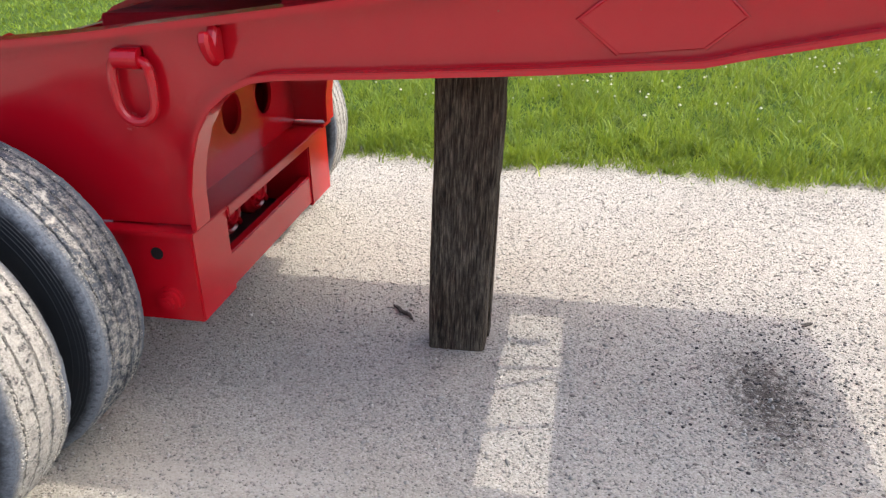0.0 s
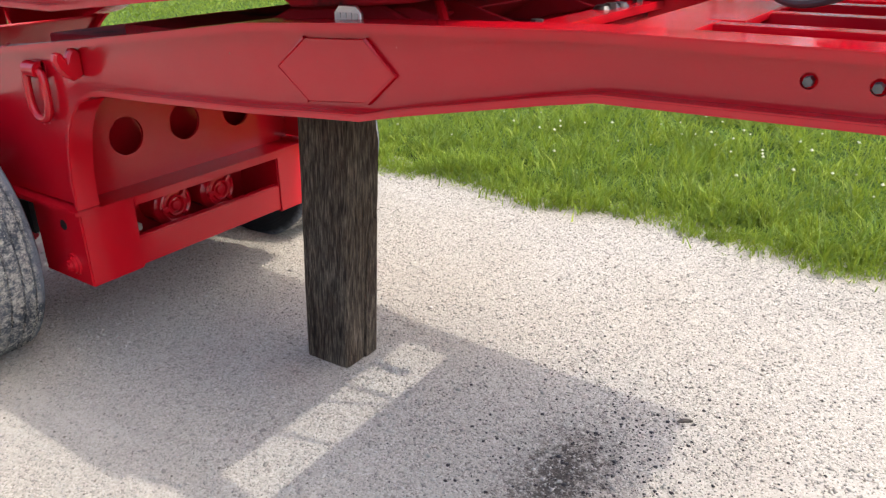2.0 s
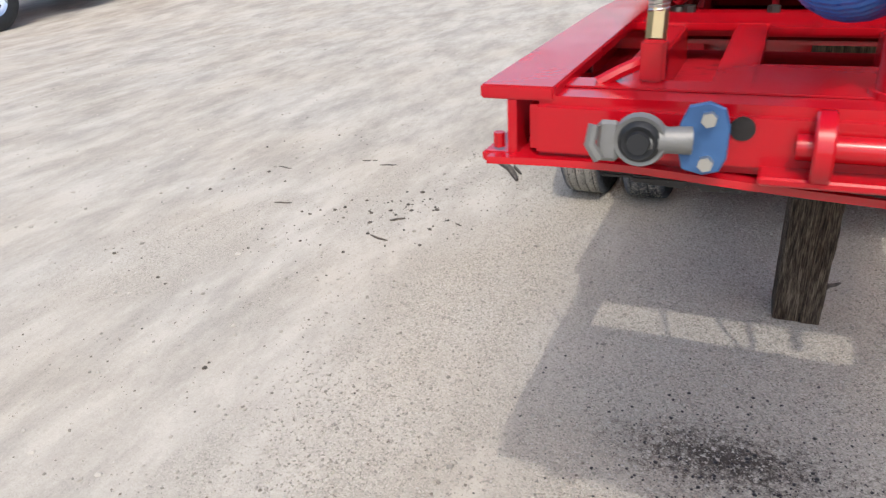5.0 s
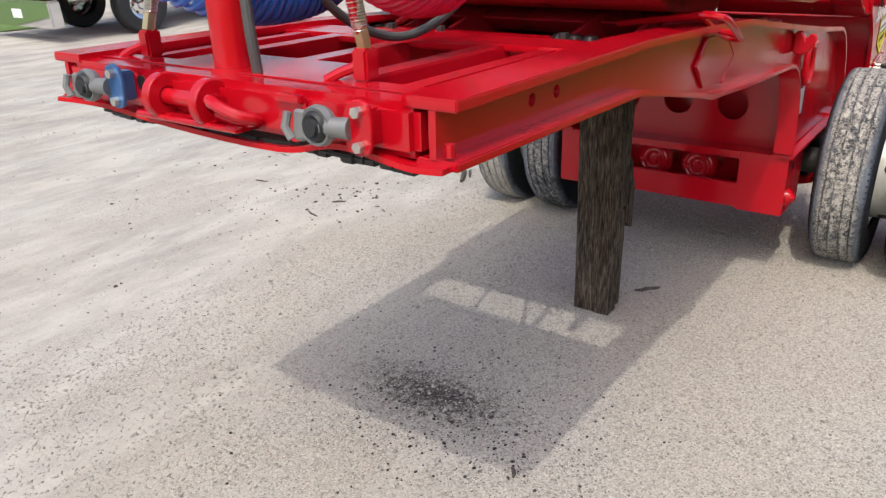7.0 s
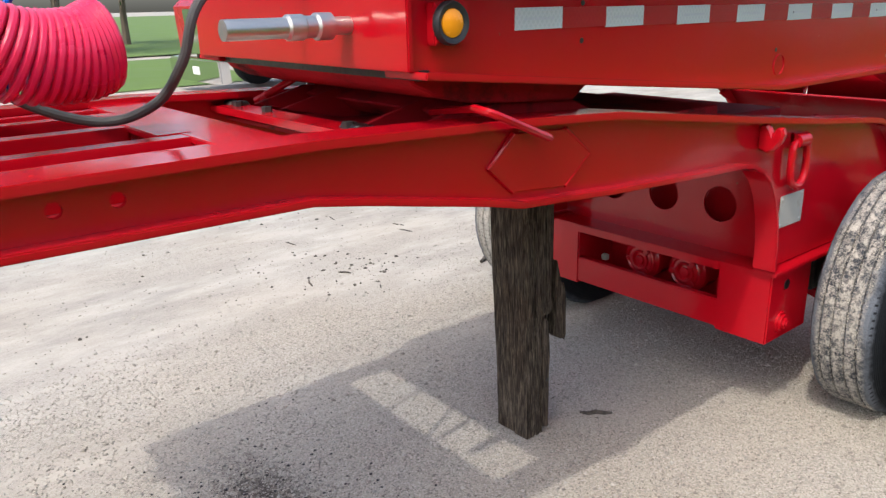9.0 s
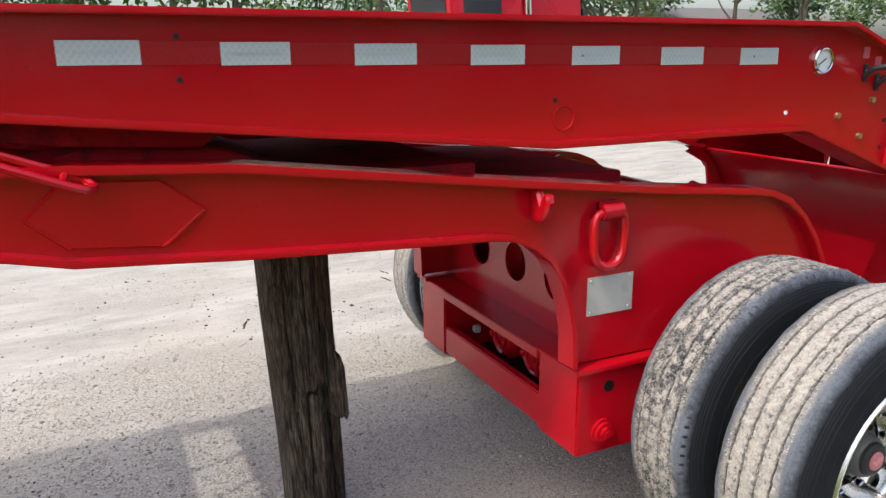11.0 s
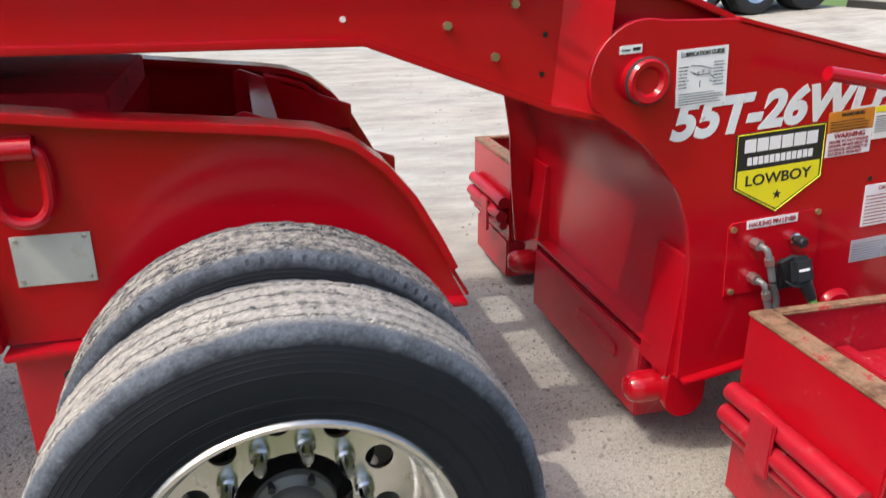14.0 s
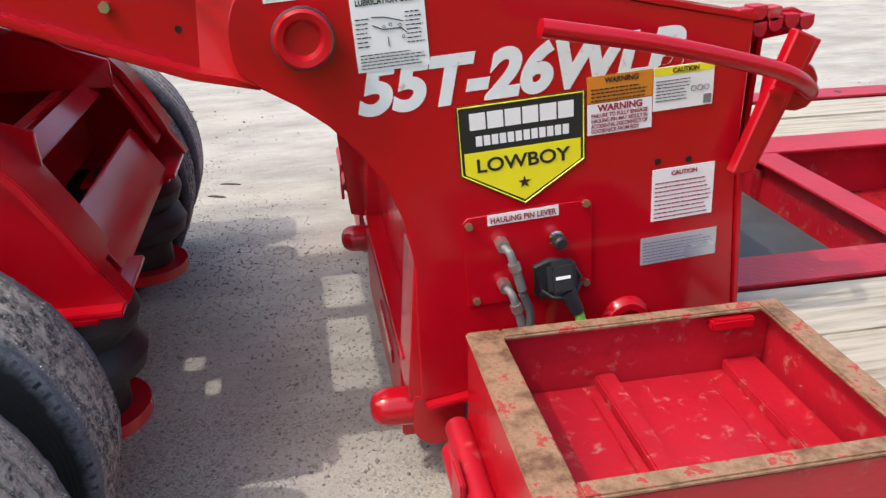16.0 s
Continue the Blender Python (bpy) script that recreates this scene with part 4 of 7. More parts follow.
def caked_mud(wheel, count, cover, seed):
    """Clumps of dried mud stuck to the tread, thick in patches that bridge the grooves."""
    rs = np.random.RandomState(seed)
    a, y = rs.uniform(0, 6.283, count), rs.uniform(-0.082, 0.082, count)
    thick = np.array([noise.noise((5 * math.cos(p), 5 * math.sin(p) + seed, q * 22)) + 0.7 * noise.noise((17 * math.cos(p), 17 * math.sin(p), q * 60)) for p, q in zip(a, y)])
    keep = thick > 0.55 - cover - 0.25 * rs.rand(count)
    a, y = a[keep], y[keep]
    r = 0.0012 + 0.0032 * rs.rand(len(a)) ** 2
    rad = 0.4775 - 0.004 * rs.rand(len(a)) ** 2
    o = tagged(new("caked_mud", pebbles("caked_mud", np.stack([rad * np.cos(a), y, rad * np.sin(a)], 1), r, rs, MUD)), "pale clumps of dried mud on the tread", kind="stuff")
    o.parent = wheel


def build_wheel(x, y, s, outer):
    """A wheel as part of the dolly: rim with tyre, disc, hub and lug nuts. s: the side it faces."""
    turn = pose(x, y, 0.452, 0, 0, 0) if s < 0 else pose(x, y, 0.452, 0, 0, 180)
    if not outer:
        turn = turn @ pose(0, 0, 0, 0, 0, 180)
    turn = turn @ pose(0, 0, 0, 0, 17 if s < 0 else 31, 0)
    w = part("wheel", rim_bm(), ALU, dolly, "polished aluminium truck wheel with a dusty tyre")
    w.matrix_basis = turn
    part("tyre", tyre_bm(), TYRE if outer else (TYRE_SOME if s < 0 else TYRE_LESS), w, "black truck tyre with pale dried mud on the tread" if outer or s < 0 else "black truck tyre with a thin film of dust")
    caked_mud(w, 26000, (0.70 if s < 0 else 0.72) if outer else (0.45 if s < 0 else 0.30), 11 + (4 if outer else 0) + s)
    part("wheel_disc", disc_bm(), ALU, w)
    if outer:
        part("hub", lathe([(0.0, 0.0), (0.055, 0.0), (0.062, 0.012), (0.064, 0.035), (0.082, 0.045), (0.085, 0.06)], 36), HUBGREY, w, "grey steel hub with an oil cap")
        # flange coloured black to give the shade deep in the wheel bore
        part("hub_flange", lathe([(0.084, 0.055), (0.086, 0.10), (0.10, 0.15), (0.13, 0.19), (0.13, 0.22)], 36), GREASE_SHADE, w)
        part("hub_cap", lathe([(0.0, -0.014), (0.04, -0.014), (0.048, -0.008), (0.05, 0.002)], 30), DARK, w)
        part("oil_window", lathe([(0.0, -0.018), (0.026, -0.018), (0.028, -0.013)], 24), PINK, w, "pink oil sight window")
        for k in range(6):
            a = radians(60 * k + 20)
            c = part("hub_bolt", cyl((0.077 * math.cos(a), 0.05, 0.077 * math.sin(a)), (0.077 * math.cos(a), 0.028, 0.077 * math.sin(a)), 0.008, 6, 0.001), DARK, w)
        nut = lathe([(0.0, -0.010), (0.004, -0.009), (0.0125, 0.006), (0.0138, 0.040), (0.0148, 0.046), (0.0200, 0.050), (0.021, 0.066)], 16)
        me = None
        for k in range(10):
            a = radians(36 * k + 23)
            if me is None:
                o = part("lug_nut", nut, NUT, w, "chrome capped lug nut")
                me = o.data
            else:
                o = tagged(new("lug_nut", me), "chrome capped lug nut")
                o.parent = w
            o.matrix_basis = pose(0.1429 * math.cos(a), 0, 0.1429 * math.sin(a))
        part("valve_stem", tube(curve_pts([(0.205, 0.075, -0.05), (0.21, 0.05, -0.052), (0.228, 0.0, -0.06)], 4), 0.004, 8), STEEL, w)
    return w


for s in (-1, 1):
    build_wheel(1.45, s * 1.115, s, True)
    build_wheel(1.45, s * 0.78, s, False)
    br = part("wheel_barrel", moved(lathe([(0.262, 0.862), (0.245, 0.872), (0.236, 0.895), (0.236, 0.995), (0.246, 1.02), (0.262, 1.03)], 48), pose(1.45, 0, 0.452) if s > 0 else pose(1.45, 0, 0.452, 180, 0, 0)), PLATE, dolly, "dusty pale wheel dish between the dual tyres")
    # hand holes as black discs, the shade inside them painted on
    for k in range(5):
        a = radians(72 * k + 20)
        part("hand_hole", cyl((1.45 + 0.234 * math.cos(a), s * 0.945, 0.452 + 0.234 * math.sin(a)), (1.45 + 0.2385 * math.cos(a), s * 0.945, 0.452 + 0.2385 * math.sin(a)), 0.026, 14), GREASE_SHADE, br)
    part("brake_drum", cyl((1.45, s * 0.62, 0.452), (1.45, s * 0.86, 0.452), 0.2, 30, 0.01), DARK, dolly)

# front fittings of the dolly
FX = -1.785


def gladhand(y, z, colour, clip):
    FX = -1.815
    b = lathe([(0.0, -0.012), (0.014, -0.012), (0.016, -0.004), (0.022, -0.006), (0.027, 0.0), (0.029, 0.012), (0.026, 0.024)], 24)
    g = part("gladhand_seal", b, BLACK, dolly, "black rubber seal of the air coupling")
    g.matrix_basis = pose(FX - 0.035, y, z, 0, 0, -90)
    b = lathe([(0.027, 0.008), (0.033, 0.006), (0.036, 0.018), (0.032, 0.030), (0.0, 0.032)], 24)
    b = moved(b, pose(FX - 0.04, y, z, 0, 0, -90))
    b = tube([(FX - 0.02, y - 0.01, z), (FX - 0.018, y - 0.035, z), (FX - 0.012, y - 0.062, z)], 0.02, 12, rs=[0.022, 0.017, 0.019], bm=b)
    b = plate([(FX - 0.036, z - 0.03), (FX - 0.014, z - 0.03), (FX - 0.012, z + 0.02), (FX - 0.030, z + 0.026)], [], y + 0.026, y + 0.056, w=0.006, bm=b)
    b = tube([(FX - 0.040, y + 0.05, z - 0.025), (FX - 0.042, y + 0.062, z - 0.005), (FX - 0.036, y + 0.058, z + 0.02)], 0.008, 8, bm=b)
    part("gladhand", b, colour, dolly, "cast metal air line coupling")
    b = plate([(y - 0.106, z - 0.022), (y - 0.098, z - 0.040), (y - 0.078, z - 0.046), (y - 0.052, z - 0.040), (y - 0.046, z - 0.015), (y - 0.046, z + 0.02), (y - 0.056, z + 0.044), (y - 0.080, z + 0.050), (y - 0.100, z + 0.042), (y - 0.107, z + 0.02)], [], FX - 0.012, FX - 0.002, axis="x", w=0.002)
    b = box(FX - 0.002, FX + 0.032, y - 0.094, y - 0.06, z - 0.030, z + 0.032, 0.004, bm=b)
    part("gladhand_bracket", b, clip, dolly)
    for dz in (-0.028, 0.03):
        part("bracket_bolt", cyl((FX - 0.024, y - 0.082, z + dz), (FX - 0.012, y - 0.082, z + dz), 0.010, 6, 0.001), STEEL, dolly)


BLUECAST = mat("blue_cast_metal", (0.05, 0.13, 0.30), 0.45, 0.3, 0.25, 20, 0.2, 90)
gladhand(-0.35, 1.292, CAST, RED)
gladhand(0.345, 1.298, CAST, BLUECAST)
# flat black discs paint the shade inside the front holes
for y, r in ((0.225, 0.016), (0.265, 0.006)):
    part("front_hole", cyl((FX - 0.002, y, 1.305), (FX + 0.001, y, 1.305), r, 16), GREASE_SHADE, dolly)
for y in (0.13, -0.02):
    b = plate(circle(-1.80, 1.29, 0.048, 22), [circle(-1.80, 1.29, 0.018, 14)], y - 0.012, y + 0.012, w=0.003)
    part("hinge_ear", b, RED, dolly)
part("hinge_pin", cyl((-1.80, -0.05, 1.29), (-1.80, 0.16, 1.29), 0.017, 16, 0.003), RED, dolly)
part("pin_loop", tube(curve_pts([(-1.80, -0.035, 1.30), (-1.84, -0.07, 1.305), (-1.835, -0.13, 1.285), (-1.80, -0.15, 1.27), (-1.80, -0.10, 1.262), (-1.81, -0.05, 1.275)], 5), 0.012, 10), RED, dolly)
b = plate([(-0.275, 1.318), (-0.205, 1.318), (-0.205, 1.28)] + circle(-0.24, 1.275, 0.036, 12, 0, -180) + [(-0.275, 1.28)], [], FX - 0.008, FX - 0.002, axis="x")
part("socket_cover", b, RED, dolly)
part("socket_hinge", box(FX - 0.02, FX, -0.272, -0.208, 1.312, 1.327, 0.003), RED, dolly)
for y, z in ((0.03, 1.245), ):
    part("kingpin_tongue", plate([(-1.83, z), (-1.70, z), (-1.70, z + 0.012), (-1.83, z + 0.012)], [], -0.12, 0.2, w=0.003), RED, dolly)
# corner details at the ends of the side beams
for s in (1, -1):
    part("corner_lug", cyl((-1.762, s * 0.566, 1.25), (-1.762, s * 0.566, 1.272), 0.009, 8, 0.002), RED, dolly)


# ---- wooden post ----
def build_post():
    b = bmesh.new()
    n, m = 120, 200
    rings = []
    # square section with split, ragged corners; the lower rear corner has broken away
    for i in range(n + 1):
        z = 1.10 * i / n
        tx = 0.005 * noise.noise((z * 2, 0, 0))
        wx, wy = 0.099 + 0.008 * z, 0.087 + 0.008 * z
        low = min(1.0, max(0.0, (0.40 + 0.03 * noise.noise((z * 9, 4, 1)) - z) / 0.03))
        thr = 0.88 - 0.20 * low
        ring = []
        for k in range(m):
            a = 2 * math.pi * k / m
            c, s_ = math.cos(a), math.sin(a)
            q = (abs(c) ** 12 + abs(s_) ** 12) ** (-1 / 12)
            c, s_ = c * q, s_ * q
            face = s_ < -0.9 and c > -0.25
            over = 0.62 * c - 0.78 * s_ - thr
            if over > 0:
                c, s_ = c - over * 0.62, s_ + over * 0.78
            if s_ < -0.8:
                for at, z0, z1 in ((-0.62, 0.15, 1.1), (-0.30, 0.0, 0.64), (0.10, 0.0, 0.52), (0.42, 0.45, 1.1), (-0.08, 0.55, 0.95)):
                    if z0 < z < z1 and abs(c - at - 0.06 * noise.noise((z * 4, at * 7, 0))) < 0.030:
                        s_ += 0.13
            if face and z < 0.50 + 0.03 * noise.noise((c * 5, 2, 0)):
                s_ += 0.22
            calm = 0.45 if s_ > -0.2 else 1.0
            g = 1 + calm * (0.022 * noise.noise((c * 3, s_ * 3, z * 0.9)) + 0.016 * noise.noise((c * 9, s_ * 9, z * 2.2)) + 0.014 * noise.noise((c * 24, s_ * 24, z * 3)) + 0.016 * noise.noise((c * 46, s_ * 46, z * 9)) + 0.010 * noise.noise((c * 30, s_ * 30, z * 45)) + ((0.12 if s_ < 0 else 0.03) * min(0.2, noise.noise((c * 2, s_ * 2, z * 7))) if abs(c * s_) > 0.6 else 0))
            crack = noise.noise((c * 13 + 3, s_ * 13, z * 0.8))
            if crack > 0.42:
                g -= 0.16 * (crack - 0.42)
            ring.append(b.verts.new((c * wx * g + tx, s_ * wy * g, z)))
        rings.append(ring)
    for q, r in zip(rings, rings[1:]):
        for k in range(m):
            b.faces.new((q[k], q[(k + 1) % m], r[(k + 1) % m], r[k]))
    b.faces.new(rings[0][::-1])
    b.faces.new(rings[-1])
    p = part("wooden_post", b, TIE)
    p.matrix_basis = pose(0.197, 0.013, -0.005, 1.0, -2.6, 2)
    tagged(p, "weathered dark railway tie standing upright under the frame", "post")
    # split slab on the rear corner
    b = plate([(0.05, 0.40), (0.085, 0.37), (0.098, 0.385), (0.102, 0.36), (0.112, 0.38), (0.110, 0.55), (0.098, 0.60), (0.09, 0.58), (0.06, 0.7)], [], -0.088, -0.035, w=0.003)
    part("split_slab", b, TIE, p)
    b = plate([(-0.022, 0.03), (0.012, 0.02), (0.016, 0.25), (0.022, 0.33), (0.014, 0.47), (-0.006, 0.49), (-0.018, 0.48), (-0.024, 0.3)], [], -0.088, -0.070, w=0.003)
    part("split_slab", b, TIE, p)
    b = plate([(-0.084, 0.0), (-0.015, 0.0), (-0.02, 0.30), (-0.03, 0.52), (-0.05, 0.575), (-0.07, 0.56), (-0.086, 0.58)], [], -0.106, -0.080, axis="x", w=0.003)
    part("split_slab", b, TIE, p)
    # shade inside the nail hole, painted as a small black plug
    part("nail_hole", cyl((0.004, -0.0895, 0.23), (0.004, -0.080, 0.23), 0.008, 10), GREASE_SHADE, p)


build_post()

# ---- gooseneck ----
GT = [(-0.74, 1.625), (1.88, 1.612), (2.64, 1.325)]
GB = [(-0.74, 1.452), (0.0, 1.378), (0.74, 1.305), (1.70, 1.305), (1.80, 1.268), (2.17, 1.132), (2.30, 1.105)]
GW, GE = 0.535, 0.592
neck = thing("gooseneck", "glossy red steel gooseneck with reflective tape, gauge and levers", "trailer gooseneck")
for s in (1, -1):
    ya, yb = sorted((s * (GW - 0.014), s * GW))
    part("neck_beam", plate(GT + GB[::-1], [], ya, yb), RED, neck)
    fa, fb = sorted((s * 0.44, s * GE))
    part("neck_top_flange", strip(GT, fa, fb, 0.016), RED, neck)
    part("neck_bottom_flange", strip(GB, fa, fb, -0.016), RED, neck)
    # inclined gusset stepping out to the pivot plate
    b = bmesh.new()
    y0, y1 = s * (GW + 0.001), s * 0.612
    vs = [b.verts.new(p) for p in ((2.205, y0, 1.47), (2.30, y1, 1.435), (2.285, y1, 1.105), (2.18, y0, 1.13), (2.205, y0 - s * 0.01, 1.47), (2.30, y1 - s * 0.02, 1.435), (2.285, y1 - s * 0.02, 1.105), (2.18, y0 - s * 0.01, 1.13))]
    for f in ((0, 1, 2, 3), (7, 6, 5, 4), (0, 4, 5, 1), (1, 5, 6, 2), (2, 6, 7, 3), (3, 7, 4, 0)):
        b.faces.new([vs[i] for i in f])
    part("gusset", b, RED, neck)
part("neck_front_plate", box(-0.755, -0.74, -0.55, 0.55, 1.45, 1.64, 0.003), RED, neck)
part("neck_top_plate", plate([(-0.74, -0.45), (1.40, -0.45), (1.40, 0.45), (-0.74, 0.45)], [[(x - 0.035, y - 0.04), (x + 0.035, y - 0.04), (x + 0.035, y + 0.04), (x - 0.035, y + 0.04)] for x, y in ((0.94, 0.03), (0.95, -0.18), (1.03, -0.33))], 1.595, 1.607, axis="z"), RED, neck)
part("neck_top_plate", box(1.56, 1.87, -0.45, 0.45, 1.593, 1.605), RED, neck)
part("neck_top_bar", box(1.40, 1.56, 0.02, 0.11, 1.585, 1.605, 0.003), RED, neck)
part("neck_floor", plate([(-0.72, 1.456), (0.0, 1.385), (0.74, 1.312), (0.95, 1.312), (0.95, 1.324), (0.74, 1.324), (0.0, 1.397), (-0.72, 1.468)], [], -0.53, 0.53), RED, neck)
# coupler pan below and the fifth wheel on the dolly, greasy red darkened for shade
part("coupler_pan", plate([(-0.715, 1.448), (-0.69, 1.415), (-0.63, 1.385), (-0.53, 1.362), (-0.40, 1.350), (-0.16, 1.336), (-0.09, 1.380), (-0.4, 1.424)], [], -0.48, 0.48, w=0.005), RED_GREASE_SHADE, neck, "red coupler pan with black grease, darkened for the shade below the neck")
part("slide_block", plate([(0.20, 1.195), (0.78, 1.190), (1.12, 1.180), (1.12, 1.10), (0.20, 1.13)], [], -0.40, 0.40, w=0.006), RED_GREASE_SHADE, dolly)
part("pan_edge", box(-0.72, -0.69, -0.54, 0.54, 1.43, 1.452, 0.002), GREASE_SHADE, neck)
part("fifth_wheel_plate", plate([(-0.48, 1.318), (-0.40, 1.35), (-0.10, 1.325), (0.10, 1.24), (0.10, 1.20), (-0.4, 1.27)], [], -0.43, 0.43, w=0.006), RED_GREASE_SHADE, dolly)
part("fifth_wheel_base", box(-0.5, 0.56, -0.47, 0.47, 1.20, 1.25, 0.004), RED_GREASE_SHADE, dolly)
for y in (-0.40, -0.22, 0.22, 0.40):
    part("pan_gusset", plate([(-0.66, 1.30), (-0.45, 1.255), (-0.30, 1.255), (-0.30, 1.33), (-0.48, 1.345)], [], y - 0.008, y + 0.008, w=0.002), RED_GREASE_SHADE, dolly)
hl = [(-0.60, -0.575, 1.365), (-0.565, -0.57, 1.355), (-0.43, -0.575, 1.302), (-0.405, -0.585, 1.289), (-0.395, -0.605, 1.281), (-0.41, -0.63, 1.282), (-0.44, -0.64, 1.292), (-0.585, -0.645, 1.352), (-0.61, -0.62, 1.364)]
b = tube(curve_pts(hl + hl[:1], 4)[:-1], 0.0095, 8, closed=True)
b = tube([(-0.447, -0.575, 1.308), (-0.452, -0.64, 1.297)], 0.009, 8, bm=b)
b = tube([(-0.60, -0.59, 1.365), (-0.5, -0.3, 1.32)], 0.010, 8, bm=b)
part("release_handle", b, RED, dolly, "red pull handle of the coupling")

# tape, lamp, gauge, levers, bolts on the near side of the neck
TY = -GW - 0.002
tapes = [(-0.435, -0.275), (-0.11, 0.045), (0.20, 0.36), (0.51, 0.67), (0.82, 0.98), (1.13, 1.29), (1.44, 1.60)]
for i, (x0, x1) in enumerate(tapes):
    zc = 1.548 - 0.004 * i
    part("silver_tape", box(x0, x1, TY - 0.0008, TY + 0.002, zc - 0.025, zc + 0.025), TAPE, neck, "silver reflective strip")
    b = None
    for k in range(9):
        b = box(x0 + 0.03 + 0.0115 * k, x0 + 0.038 + 0.0115 * k, TY - 0.0012, TY - 0.0006, zc - 0.004, zc + 0.003, bm=b)
    part("tape_print", b, SILVER_TAG, neck)
    x2 = tapes[i + 1][0] if i + 1 < len(tapes) else x1
    if x2 > x1:
        part("red_tape", box(x1 + 0.001, x2 - 0.001, TY - 0.0004, TY + 0.002, zc - 0.026, zc + 0.023), TAPE_RED, neck, "red reflective strip")
part("lamp_block", box(-0.695, -0.60, -GW - 0.03, -GW, 1.502, 1.59, 0.004), RED, neck)
lamp = part("marker_lamp", lathe([(0.030, -0.010), (0.034, -0.014), (0.042, -0.016), (0.046, -0.008), (0.046, 0.0)], 30), BLACK, neck, "amber side marker lamp in a black rubber ring")
lamp.matrix_basis = pose(-0.655, -GW - 0.030, 1.547)
part("lamp_lens", lathe([(0.0, -0.017), (0.018, -0.016), (0.029, -0.012), (0.032, -0.002)], 28), AMBER, lamp, "amber lens")
g = part("gauge", lathe([(0.036, -0.014), (0.040, -0.016), (0.044, -0.012), (0.045, 0.0)], 36), CHROME, neck, "round pressure gauge with white dial and chrome bezel")
g.matrix_basis = pose(1.80, -GW, 1.508)
part("dial", lathe([(0.0, -0.010), (0.037, -0.010)], 30), WHITE, g)
part("needle", box(-0.026, 0.012, -0.0125, -0.011, -0.0015, 0.0015), INK, g).matrix_basis = pose(0, 0, 0, 0, -30, 0)
b = None
for k in range(21):
    a = radians(225 - 13.5 * k)
    r0 = 0.030 if k % 5 else 0.026
    b = merge(b, moved(box(r0, 0.034, -0.0118, -0.0108, -0.0007, 0.0007), pose(0, 0, 0, 0, -math.degrees(a), 0)))
part("dial_marks", b, INK, g)
for x, z in ((2.02, 1.50), (2.085, 1.468)):
    lv = part("lever_slot", box(x - 0.012, x + 0.012, -GW - 0.006, -GW, z - 0.065, z - 0.005, 0.003), BLACK, neck, "black slot of a hand lever")
    part("lever_arm", tube([(x, -GW - 0.002, z - 0.045), (x + 0.005, -GW - 0.03, z - 0.02), (x + 0.03, -GW - 0.075, z - 0.012)], 0.010, 10), BLACK, lv)
    part("lever_rod", tube([(x, -GW - 0.005, z - 0.03), (x + 0.03, -GW - 0.075, z - 0.012), (x + 0.055, -GW - 0.135, z + 0.0)], 0.006, 8), STEEL, lv)
    part("lever_knob", moved(lathe([(0, -0.018), (0.009, -0.0156), (0.0156, -0.009), (0.018, 0), (0.0156, 0.009), (0.009, 0.0156), (0, 0.018)], 16), pose(x + 0.058, -GW - 0.142, z + 0.003)), WHITE, lv, "pale round lever knob")
    part("lever_tag", box(x - 0.02, x + 0.012, -GW - 0.004, -GW, z + 0.012, z + 0.05, 0.004), mat("faded_pink_paint", (0.6, 0.12, 0.16), 0.5), lv)
for x, z in ((1.905, 1.326), (2.025, 1.251), (2.072, 1.373)):
    part("neck_bolt", cyl((x, -GW, z), (x, -GW - 0.012, z), 0.011, 6, 0.002), BRASS, neck)
# black discs on the web carry the shade of its small holes
for x, z in ((2.155, 1.30), (2.15, 1.205), (0.77, 1.415), (-0.20, 1.58), (-0.20, 1.49), (0.70, 1.535)):
    part("neck_hole", cyl((x, -GW + 0.002, z), (x, -GW - 0.0015, z), 0.007, 10), GREASE_SHADE, neck)
part("white_dot", cyl((1.66, -GW, 1.345), (1.66, -GW - 0.003, 1.345), 0.007, 12), WHITE, neck)
part("plug_ring", moved(lathe([(0.030, 0.0), (0.031, -0.004), (0.035, -0.004), (0.036, 0.0)], 28), pose(0.80, -GW, 1.365)), RED, neck)

